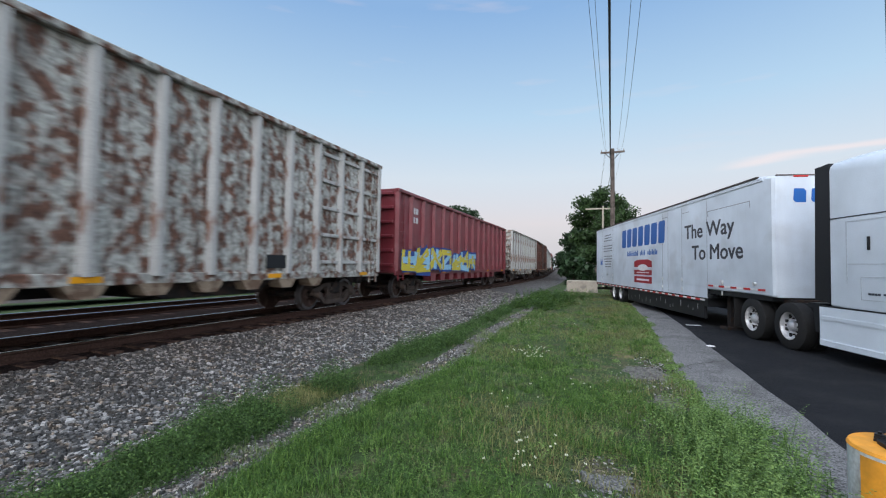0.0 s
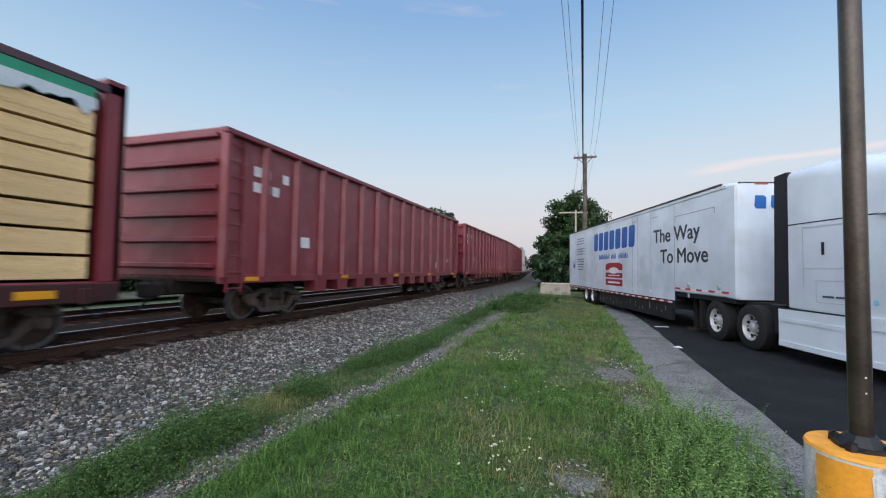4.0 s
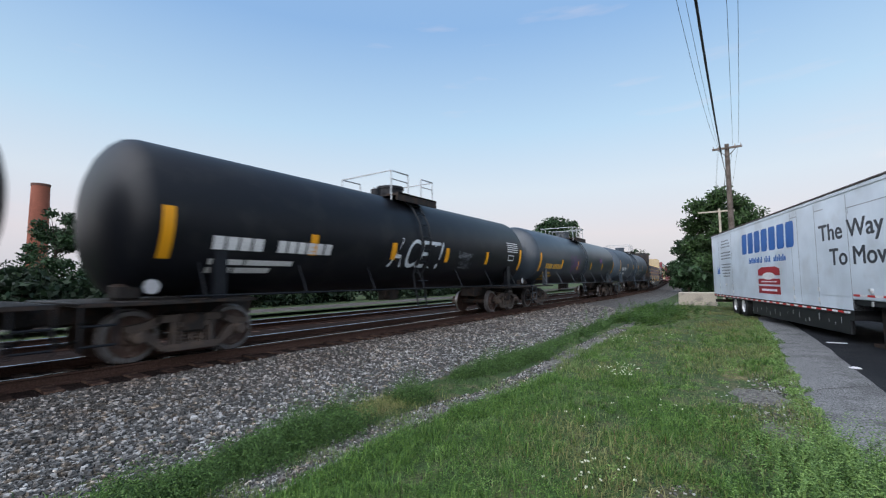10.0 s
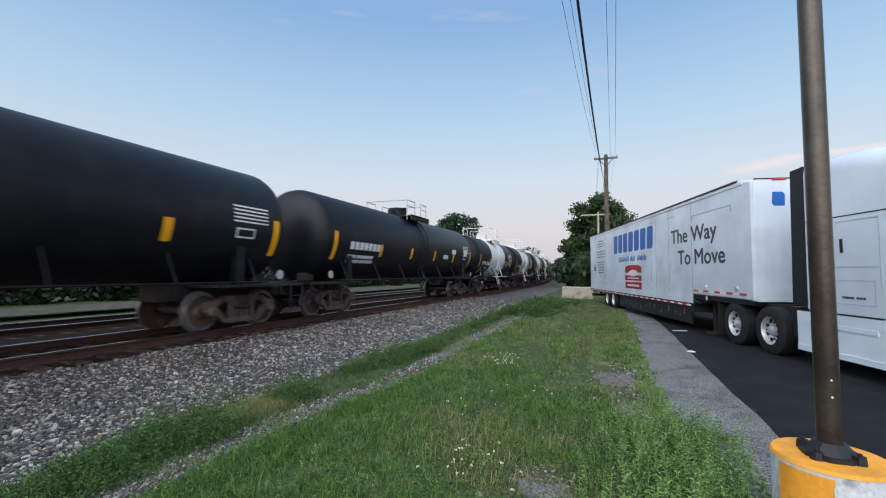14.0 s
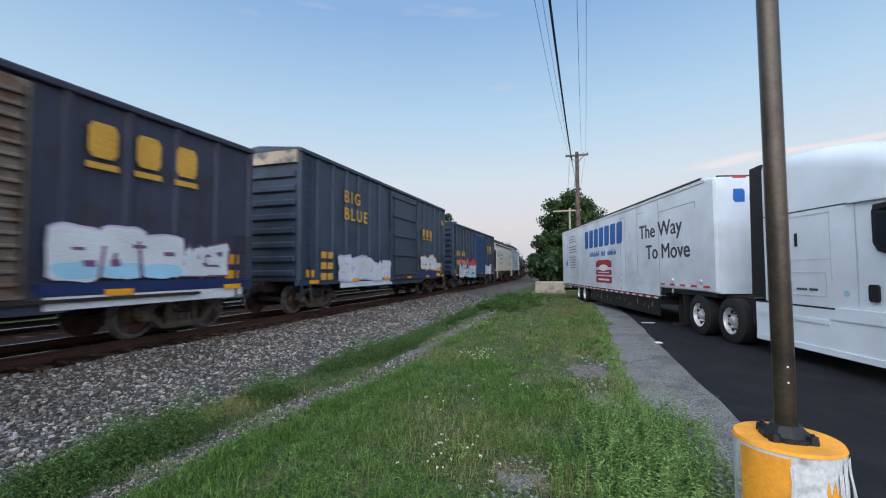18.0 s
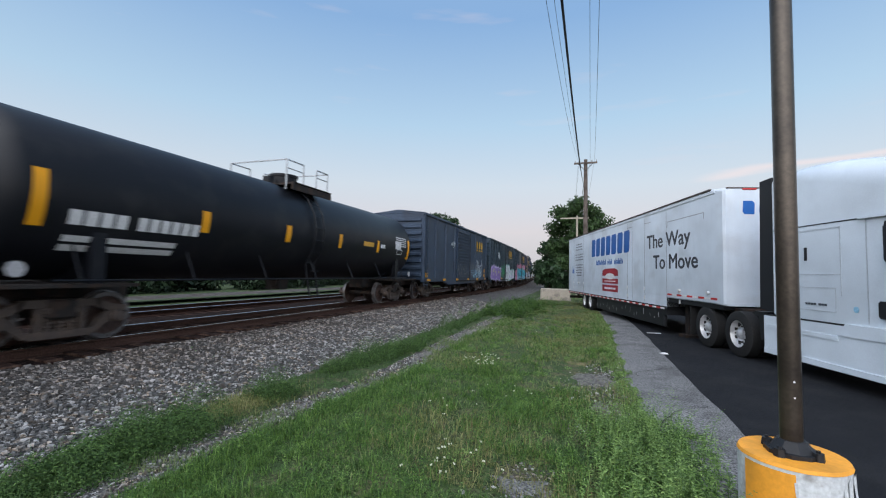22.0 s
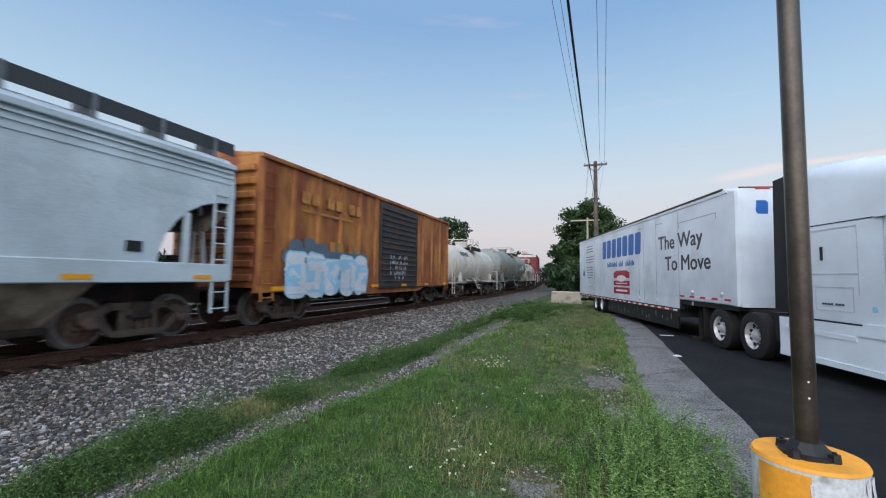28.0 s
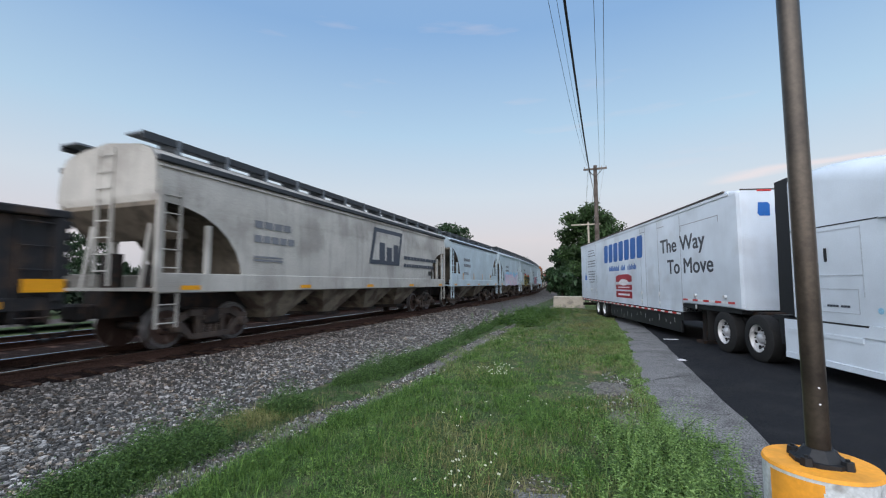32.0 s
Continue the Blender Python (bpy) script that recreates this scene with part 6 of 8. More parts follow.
c = couple(boxcar("dark teal box car with a turquoise and pink sprayed piece", 14.3, 4.50, TEALBOX, TEALBOX, -0.6, 3.0, 12, True, 14), -351.95, -337.65)
h = 7.15
boxlogo(c, h - 4.0, 3.4, 1.54, 0.66)
block_piece(c, -4.6, 7.05, 0.72, 2.35, 1.555, SPRAY["cyan"], SPRAY["orange"], SPRAY["sky"], SPRAY["black"], SPRAY["pink"], 7, 11)
graffiti(c, -6.9, -3.8, 0.7, 2.2, 1.552, SPRAY["pink"], SPRAY["plum"], None, 3, 12)

c = couple(boxcar("dark teal corrugated box car with white and purple sprayed pieces", 14.0, 4.50, TEALBOX, TEALBOX, -0.6, 3.0, 12, True, 14), -367.3, -353.3)
h = 7.0
boxlogo(c, h - 3.9, 3.35, 1.54, 0.6)
block_piece(c, 0.9, 3.6, 0.75, 2.5, 1.555, SPRAY["white"], SPRAY["mint"], None, TEALBOX, None, 2, 13)
graffiti(c, 3.4, 6.9, 0.8, 2.2, 1.558, SPRAY["white"], SPRAY["mint"], None, 4, 13, SPRAY["mint"], SPRAY["lilac"])
side_scrawl(c, -1.6, 0.6, 1.75, 0.8, 1.545, mat("spray_green", (0.05, 0.28, 0.13), 0.6), 9, 0.07)
side_scrawl(c, -3.6, -2.9, 3.1, 0.5, 1.63, SPRAY["white"], 10, 0.05)
graffiti(c, -6.8, -1.8, 0.75, 2.3, 1.553, SPRAY["purple"], SPRAY["lilac"], None, 4, 14, SPRAY["lime"])

c = couple(boxcar("dark blue ribbed box car with faint chalk tags", 14.6, 4.50, BLUEBOX, BLUEBOX, 0.2, 3.0, 8, door_ribs=16), -383.2, -368.6)
h = 7.3
boxlogo(c, h - 3.6, 3.3, 1.53, 0.55)
side_scrawl(c, 1.7, 3.6, 1.65, 0.7, 1.535, LETTERFADED, 5)
side_scrawl(c, 3.6, 5.6, 1.8, 0.9, 1.535, SPRAY["white"], 15, 0.016)
side_scrawl(c, -1.4, 1.0, 1.55, 0.5, 1.61, LETTERFADED, 16)
side_scrawl(c, -2.6, -2.0, 3.2, 0.5, 1.535, SPRAY["white"], 17)
side_scrawl(c, 2.4, 5.2, 1.35, 0.4, 1.537, SPRAY["sky"], 6)

c, h = plain_tank("long black tank car with white stencils", -400.3, -384.4, BLACK_TANK, marks_up=0.2)
tank_letters(c, -h + 1.2, 2.05, [[0.2, 0.2, 0.2, 0.2, -0.1, 0.18, 0.18, 0.18, 0.18, 0.18, 0.18], [0.5, 1.5], [0.7, 1.3]], LETTER, 0.25)
tank_marks(c, [(h - 2.2, h - 1.6, 2.4, 2.75), (h - 3.6, h - 3.2, 2.35, 2.5)], LETTER)
tank_marks(c, [(h - 5.0, h - 4.2, 2.35, 2.52)], GOLD)
c, h = plain_tank("black and white tank car with pale blue spray", -411.8, -401.0, BLACK_TANK, mid=(-2.35, 2.3, WHITE_TANK), radius=1.42, top=4.0, rail_paint=BLACK_TANK, trim=WHITE_TANK)
tank_letters(c, -h + 1.4, 1.95, [[0.2, 0.2, 0.2, 0.2, -0.1, 0.18, 0.18, 0.18, 0.18, 0.18], [0.7, 0.7], [0.8, 0.5]], LETTER, 0.24)
tank_scrawl(c, -h + 0.7, -h + 1.5, 2.75, 0.5, SPRAY["sky"], 91, 0.14)
tank_scrawl(c, -h + 0.7, -h + 1.35, 2.1, 0.8, SPRAY["sky"], 92, 0.12)
tank_scrawl(c, -h + 0.75, -h + 1.3, 2.5, 0.9, SPRAY["blue"], 93, 0.05)
tank_scrawl(c, 0.2, 1.0, 2.35, 0.4, SPRAY["red"], 94, 0.03)
tank_scrawl(c, -1.2, 0.2, 2.0, 0.3, SPRAY["black"], 95, 0.03)
c, h = plain_tank("black tank car with a yellow oval emblem", -428.4, -413.4, BLACK_TANK)
ov = Mesh()
for k in range(12):
    a0, a1 = math.pi * k / 12, math.pi * (k + 1) / 12
    y0, y1 = -h + 2.5 - 1.15 * math.cos(a0), -h + 2.5 - 1.15 * math.cos(a1)
    hh = 0.42 * math.sin((a0 + a1) / 2)
    p = on_tank(c, y0, y1, 3.08 - hh, 3.08 + hh, YELLOW)
    ov.add(p.v, p.f)
part("oval_emblem", ov, YELLOW, c)
tank_letters(c, -h + 1.85, 1.95, [[0.24, 0.24, 0.24, 0.24, 0.24, 0.24], [0.8, 0.7], [1.3]], LETTER, 0.24)

c = couple(boxcar("red oxide box car with pale blue sprayed pieces", 14.2, 5.06, REDBOX, REDBOX, 0.65, 3.1, 18), -444.2, -430.0)
h = 7.1
part("end_cap", Mesh().box(-1.45, 1.45, -h - 0.12, -h, 4.7, 5.09), WHITEHOP, c)
bars(c, -h + 0.9, 2.2, [[0.3, 0.3, 0.3], [0.28, 0.28, 0.28]], LETTER, 1.53, 0.3, pitch=0.55)
bars(c, 1.5, 2.4, [[0.3, 0.3, 0.3], [0.6]], LETTER, 1.56, 0.1)
graffiti(c, -5.0, -0.9, 0.7, 1.95, 1.53, SPRAY["sky"], SPRAY["white"], SPRAY["sky"], 5, 15, None, SPRAY["mint"])
block_piece(c, -0.2, 4.6, 0.85, 1.95, 1.56, mat("spray_dusty_blue", (0.30, 0.47, 0.57), 0.6, 0, (0.36, 0.44, 0.44), 0.4, 3.0), SPRAY["sky"], SPRAY["sky"], mat("spray_olive_grey", (0.24, 0.24, 0.19), 0.7), None, 4, 16)
graffiti(c, 5.0, 7.0, 0.85, 1.65, 1.53, SPRAY["mint"], SPRAY["black"], None, 3, 17)

c, h = plain_tank("stained white tank car with end railings and a dark tag", -459.6, -446.0, STAINED_TANK, radius=1.33, top=3.54, low_walk=True)
tank_letters(c, -h + 2.0, 2.75, [[0.3, 0.3, 0.3, 0.3, 0.3, 0.3]], LETTERDK, 0.3)
tank_scrawl(c, 2.2, 4.9, 2.3, 0.6, SPRAY["plum"], 61, 0.045)
tank_scrawl(c, -5.2, -2.2, 2.0, 0.35, SPRAY["plum"], 62, 0.05)
tank_scrawl(c, -4.6, -3.0, 1.9, 0.3, SPRAY["red"], 63, 0.03)
tank_marks(c, [(-1.6, 0.9, 1.3, 3.2)], mat("clean_pale_blue_patch", (0.60, 0.66, 0.72), 0.5, 0, (0.52, 0.60, 0.68), 0.4, 1.2), "cleaned_patch")
c, h = plain_tank("faded green tank car with rust along the top", -476.8, -460.7, GREEN_TANK, low_walk=True)
tank_marks(c, [(h - 3.8, h - 2.5, 2.3, 2.8), (h - 5.2, h - 4.6, 2.2, 2.45)], LETTER)
tank_scrawl(c, -0.5, 3.2, 3.72, 0.16, mat("orange_rust_run", (0.34, 0.14, 0.05), 0.8), 64, 0.11)
c, h = plain_tank("stained white tank car with small dark stencils", -489.6, -478.3, STAINED_TANK, radius=1.33, top=3.54, low_walk=True)
tank_letters(c, -h + 2.0, 2.75, [[0.3, 0.3, 0.3, 0.3, 0.3]], LETTERDK, 0.28)

c = couple(boxcar("rusted orange box car with a charcoal corrugated door", 14.4, 4.45, ORANGEBOX, CHARCOAL, 0.9, 3.5, 12, door_ribs=14), -505.4, -491.0)
h = 7.2
block_piece(c, -6.2, -1.9, 0.70, 2.0, 1.53, SPRAY["white"], SPRAY["sky"], None, mat("spray_slate", (0.09, 0.13, 0.17), 0.6), mat("spray_slate", (0.09, 0.13, 0.17), 0.6), 5, 18)
graffiti(c, -6.2, -1.9, 0.75, 1.95, 1.548, SPRAY["white"], SPRAY["sky"], None, 5, 18, SPRAY["white"], SPRAY["sky"])
side_scrawl(c, 0.0, 1.6, 1.75, 0.7, 1.545, SPRAY["white"], 8)
FADEDGOLD = mat("faded_yellow_lettering", (0.47, 0.225, 0.06), 0.7, 0, (0.34, 0.14, 0.045), 0.55, 3.0)
bars(c, -h + 1.6, 3.45, [[0.34, 0.34, -0.2, 0.34, 0.34, -0.2, 0.34, 0.34]], FADEDGOLD, 1.53, 0.34)
bars(c, -h + 1.6, 3.2, [[2.7]], FADEDGOLD, 1.53, 0.06)
bars(c, -h + 3.0, 2.12, [[0.3, 0.3, -0.15, 0.3, 0.3]], FADEDGOLD, 1.53, 0.3)

c, h = plain_hopper("pale grey covered hopper car with a white sill", -517.2, -506.2, GREYHOP)
c, h = plain_hopper("pale grey covered hopper car with a crimson sprayed piece", -529.8, -517.9, GREYHOP)
word_piece(c, "DUKE", -2.0, 1.9, 1.15, 2.3, 1.555, mat("spray_crimson", (0.36, 0.04, 0.09), 0.55, 0, (0.50, 0.10, 0.16), 0.4, 2.5), SPRAY["white"], mat("spray_grey_black", (0.10, 0.12, 0.13), 0.7), 21)
c, h = plain_hopper("pale grey covered hopper car with a yellow and black sprayed piece", -540.5, -530.3, GREYHOP)
graffiti(c, -2.3, 2.4, 1.12, 2.3, 1.555, SPRAY["black"], SPRAY["yellow"], SPRAY["red"], 5, 22, SPRAY["yellow"])
c, h = plain_hopper("pale grey covered hopper car with a pink and lilac sprayed piece", -551.5, -541.4, GREYHOP)
graffiti(c, -3.0, 3.2, 1.15, 2.35, 1.555, mat("spray_pale_pink", (0.60, 0.46, 0.55), 0.6), SPRAY["lilac"], SPRAY["sky"], 6, 23, None, SPRAY["white"])
c, h = plain_hopper("pale grey covered hopper car with small orange marks", -564.2, -552.4, GREYHOP, apron=0.62, low_walk=0.13, cut_top=3.4, bays=2)
reflectors(c, [-h + 2.3, -1.2, 1.0, h - 2.6], 1.5, 1.53, 0.1, 0.5)
c, h = plain_hopper("long dirty cream covered hopper car with a dark framed emblem", -581.5, -565.2, TANHOP, bays=4, low_walk=0.13)
em = Mesh()
em.prism([(-0.95, 2.1), (1.55, 2.1), (1.85, 3.5), (-0.6, 3.5)], "x", 1.525, 1.53)
part("emblem_frame", em, LETTERDK, c, at=pose(0, 0.9, 0))
em = Mesh()
em.prism([(-0.72, 2.26), (1.38, 2.26), (1.62, 3.34), (-0.42, 3.34)], "x", 1.528, 1.534)
part("emblem_field", em, TANHOP, c, at=pose(0, 0.9, 0))
em = Mesh()
for k in range(3):
    em.box(1.53, 1.537, -0.2 + k * 0.6, 0.25 + k * 0.6, 2.2, 2.95 - 0.15 * (k % 2))
tagged(part("emblem_block", em, LETTERDK, c, at=pose(0, 0.9, 0)), kind="stuff")
bars(c, 2.9, 2.4, [[0.30] * 11, [0.22] * 13], LETTERDK, 1.535, 0.15, pitch=0.33)
c = couple(gondola("black gondola car with yellow reflector plates", 15.0, 2.52, BLACKGON, 12), -598.0, -582.8)
reflectors(c, [7.17], 1.24, 1.61, 0.54, 0.2)


# ---- parked moving truck ----
def loft(m, sections, n=6):
    """Rounded boxes joined along y. sections: (y, z low, z high, half width, corner radius)."""
    rings = []
    for y, z0, z1, w, r in sections:
        ring = []
        for cx, cz, a0 in ((w - r, z1 - r, 0), (-(w - r), z1 - r, 90), (-(w - 0.05), z0 + 0.05, 180), (w - 0.05, z0 + 0.05, 270)):
            rr = r if a0 < 180 else 0.05
            ring += [(cx + rr * math.cos(radians(a0 + 90 * k / n)), y, cz + rr * math.sin(radians(a0 + 90 * k / n))) for k in range(n + 1)]
        rings.append(ring)
    c = len(rings[0])
    v = [p for r in rings for p in r]
    f = []
    for i in range(len(rings) - 1):
        f += [(i * c + k, i * c + (k + 1) % c, (i + 1) * c + (k + 1) % c, (i + 1) * c + k) for k in range(c)]
    f += [tuple(range(c)), tuple((len(rings) - 1) * c + k for k in range(c - 1, -1, -1))]
    return m.add(v, f)


def road_wheel(parent, y, z, r=0.51, x1=1.28, wide=0.58, hub=True):
    w = part("wheel", Mesh().disc_x(x1 - wide, x1, y, z, [(0, r - 0.05), (0.05, r), (0.45, r), (0.48, r - 0.06), (0.52, r - 0.06), (0.55, r), (0.94, r), (1, r - 0.06), (1, r * 0.60), (0.60, r * 0.57)], 32), RUBBER, parent, "black truck tyre")
    part("rim", Mesh().disc_x(x1 - 0.2, x1 - 0.02, y, z, [(0, r * 0.60), (1, r * 0.60), (1, r * 0.56), (0.55, r * 0.52), (0.40, r * 0.40), (0.50, r * 0.30), (0.50, r * 0.05)], 28), CHROME, w, "bright polished rim")
    part("hub", Mesh().disc_x(x1 - 0.12, x1 - 0.01, y, z, [(0, r * 0.25), (0.6, r * 0.22), (0.8, r * 0.17), (1, r * 0.05)], 20), mat("dull_hub_metal", (0.52, 0.52, 0.53), 0.4, 0.5), w)
    for k in range(10):
        a = 2 * math.pi * k / 10
        b = Mesh().tube((x1 - 0.10, y + r * 0.36 * math.cos(a), z + r * 0.36 * math.sin(a)), (x1 - 0.065, y + r * 0.36 * math.cos(a), z + r * 0.36 * math.sin(a)), 0.018, n=6)
        part("wheel_nut", b, STEEL_DARK, w)
    for k in range(8):
        a = 2 * math.pi * (k + 0.5) / 8
        cy, cz = y + r * 0.455 * math.cos(a), z + r * 0.455 * math.sin(a)
        part("hand_hole", Mesh().tube((x1 - 0.14, cy, cz), (x1 - 0.098, cy, cz), 0.036, n=8), BLACKPLASTIC, w)
    return w


GUTTER = mat("dull_brown_gutter", (0.085, 0.07, 0.065), 0.7)
SCRAPE = mat("pale_scrape", (0.35, 0.36, 0.36), 0.7)
TRUCK = pose(3.09, 11.72, 0.03, 0, 0, 194.55) @ pose(-1.3, 0, 0)
tr = thing("moving_van_trailer", "long white drop-frame moving van trailer with blue and red markings", "trailer", at=TRUCK)
tb = Mesh()
loft(tb, [(-16.5, 1.18, 3.98, 1.3, 0.05), (-0.55, 1.12, 4.0, 1.3, 0.06), (-0.07, 1.10, 3.93, 1.295, 0.08), (0.0, 1.10, 3.92, 1.25, 0.10)])
part("van_body", tb, TRAILERWHITE, tr)
part("drop_body", Mesh().box(-1.3, 1.3, -16.5, -3.05, 0.86, 1.2), TRAILERWHITE, tr)
part("drop_frame", Mesh().box(-1.28, 1.295, -16.5, -3.05, 0.72, 0.86, 0.01).box(-1.28, 1.295, -3.35, -3.05, 0.6, 1.2).box(-1.25, 1.25, -3.1, -0.15, 1.0, 1.12), BLACKPLASTIC, tr)
for q in (-1.225, 1.225):
    part("side_skirt", Mesh().box(q - 0.045, q + 0.045, -10.6, -3.3, 0.22, 0.74, 0.02), BLACKPLASTIC, tr)
for q in (-0.825, 0.825):
    part("landing_leg", Mesh().box(q - 0.075, q + 0.075, -2.75, -2.55, 0.06, 1.1).box(q - 0.22, q + 0.22, -2.85, -2.45, 0.0, 0.08), STEEL_DARK, tr)
for q in (-1.295, 1.295):
    part("roof_rail", Mesh().box(q - 0.025, q + 0.025, -16.5, -0.35, 3.86, 3.94, 0.01), TRAILERWHITE, tr)
    part("roof_edge", Mesh().box(q - 0.03, q + 0.03, -16.52, -0.56, 3.965, 4.012, 0.008), GUTTER, tr, "dull brown roof edge strip")
part("front_edge", Mesh().box(-1.22, 1.22, -0.05, 0.01, 3.915, 3.95, 0.008), GUTTER, tr)
rngs = random.Random(31)
for q in range(16):
    ys = -10.4 + q * 0.45 + rngs.uniform(-0.15, 0.15)
    zs = rngs.uniform(0.3, 0.5)
    part("skirt_scrape", Mesh().box(1.27, 1.273, ys, ys + rngs.uniform(0.015, 0.04), zs, zs + rngs.uniform(0.06, 0.2)), SCRAPE, tr)
tape_r, tape_w = Mesh(), Mesh()
k = 0
y = -16.4
while y < -3.2:
    (tape_w if k % 2 else tape_r).box(1.298, 1.304, y, y + 0.28, 0.77, 0.82)
    y, k = y + 0.3, k + 1
y = -3.0
while y < -0.4:
    (tape_w if k % 2 else tape_r).box(1.302, 1.308, y, y + 0.28, 1.22, 1.27)
    y, k = y + 0.3, k + 1
tagged(part("red_tape", tape_r, REDREF, tr), kind="stuff")
tagged(part("white_tape", tape_w, WHITEREF, tr), kind="stuff")
seams = Mesh()
for y in (-15.2, -13.0, -6.4, -5.9, -4.75, -3.05):
    seams.box(1.3, 1.303, y - 0.008, y + 0.008, 0.9, 3.8)
for y0, y1, z0, z1 in ((-3.0, -0.9, 3.45, 3.47), (-6.4, -5.9, 3.62, 3.64), (-4.75, -4.2, 3.6, 3.62), (-3.0, -2.98, 3.3, 3.47), (-0.9, -0.88, 3.3, 3.47)):
    seams.box(1.3, 1.304, y0, y1, z0, z1)
tagged(part("panel_seam", seams, mat("grey_seam", (0.30, 0.31, 0.32), 0.6), tr), kind="stuff")
for y in (-15.2, -13.0, -6.4, -4.75, -2.2):
    for z in (1.0, 1.3):
        part("door_hinge", Mesh().box(1.3, 1.33, y - 0.03, y + 0.03, z, z + 0.12, 0.006), CHROME, tr)
for y in (-2.2, -0.7, -14.0):
    part("side_latch", Mesh().tube((1.3, y, 1.38), (1.36, y, 1.38), 0.05, n=10), CHROME, tr)
for words, y0, y1, zb in (("The Way", -4.53, -1.58, 2.72), ("To Move", -4.02, -1.2, 2.03)):
    me = text_mesh(words, 0.62, "slogan", SLOGAN, 1.0, 0.0, 0.002)
    thin = [v.co.copy() for v in me.vertices]
    faces = [tuple(p.vertices) for p in me.polygons]
    bold = Mesh()
    for q, (dx, dy) in enumerate(((0, 0), (0.011, 0), (-0.011, 0), (0, 0.010), (0, -0.010))):
        bold.add([(v.x + dx, v.y + dy, v.z + 0.0004 * q) for v in thin], faces)
    me = bold.data("slogan", SLOGAN, False)
    xs = [v.co.x for v in me.vertices]
    k = (y1 - y0) / (max(xs) - min(xs))
    part("slogan", me, None, tr, "charcoal sans-serif slogan", pose(1.303, y0, zb, 90, 0, 90) @ Matrix.Diagonal((k, 1.02, 1, 1)))
for i in range(7):
    y0, s = -11.4 + i * 0.765, 0.10
    nm = Mesh().prism([(y0 + 0.05, 2.70), (y0 + 0.52, 2.70), (y0 + 0.60, 2.80), (y0 + 0.66, 3.46), (y0 + 0.60, 3.55), (y0 + s, 3.55), (y0 + 0.04, 3.46), (y0, 2.78)], "x", 1.301, 1.305)
    part("name_shape", nm, LOGOBLUE, tr, "blue notched brand block")
sub = Mesh()
for y0, y1 in ((-10.6, -9.1), (-8.85, -8.2), (-7.95, -6.85)):
    q = y0
    while q < y1 - 0.08:
        sub.box(1.301, 1.304, q, q + 0.1, 2.28, 2.44 + 0.07 * ((q * 7) % 2 > 1))
        q += 0.155
tagged(part("name_line", sub, LOGOBLUE, tr), kind="stuff")
red = Mesh()
red.prism([(-9.6, 1.78), (-9.6, 2.02), (-9.2, 2.1), (-7.9, 2.1), (-7.5, 2.02), (-7.5, 1.78)], "x", 1.301, 1.305)
red.box(1.301, 1.305, -9.6, -7.5, 1.45, 1.66)
red.box(1.301, 1.305, -9.6, -7.5, 1.10, 1.38)
part("red_panel", red, LOGORED, tr, "red panels with pale bars")
rb = Mesh()
rb.prism([(-8.55 + 0.62 * math.cos(radians(a)), 1.76 + 0.14 * math.sin(radians(a))) for a in range(0, 360, 24)], "x", 1.3055, 1.3065)
rb.box(1.3055, 1.3065, -9.3, -7.8, 1.53, 1.57)
rb.box(1.3055, 1.3065, -9.3, -7.8, 1.20, 1.28)
tagged(part("red_panel_bar", rb, WHITEREF, tr), kind="stuff")
gl = Mesh()
for r in range(13):
    z = 3.5 - r * 0.145
    half = 0.85 * math.cos((r - 5.5) / 7.5)
    if r in (3, 7):
        continue
    for q in range(7):
        y = -14.0 + (q - 3) * half * 0.29
        gl.box(1.301, 1.304, y - half * 0.10, y + half * 0.10, z, z + 0.055)
tagged(part("globe_mark", gl, SLOGAN, tr, "globe drawn in dark dashes"), kind="stuff")
part("globe_mark", Mesh().prism([(-15.6, 1.9), (-15.5, 2.3), (-15.35, 2.05), (-15.2, 2.3), (-15.1, 1.9)], "x", 1.301, 1.304), LOGOBLUE, tr)
for x0 in (0.60, 0.22, -0.16, -0.54):
    part("front_name_shape", Mesh().prism([(x0, 3.30), (x0 + 0.22, 3.30), (x0 + 0.27, 3.36), (x0 + 0.25, 3.62), (x0 + 0.04, 3.62), (x0 - 0.01, 3.56)], "y", 0.001, 0.006), LOGOBLUE, tr)
for x in (-0.7, 0.7):
    part("marker_lamp", Mesh().box(x - 0.16, x + 0.16, -0.02, 0.015, 3.885, 3.93, 0.01), REDREF, tr)
for y in (-12.9, -11.75):
    road_wheel(tr, y, 0.46, 0.46)
    w = road_wheel(tr, y, 0.46, 0.46)
    w.matrix_basis = pose(0, 2 * y, 0, 0, 0, 180)
part("rear_axle_frame", Mesh().box(-0.6, 0.6, -13.6, -11.0, 0.4, 0.75), STEEL_DARK, tr)
part("rear_bumper", Mesh().box(-1.25, 1.25, -16.55, -16.45, 0.4, 0.55).box(-0.8, -0.7, -16.5, -16.4, 0.5, 0.8).box(0.7, 0.8, -16.5, -16.4, 0.5, 0.8), STEEL_DARK, tr)

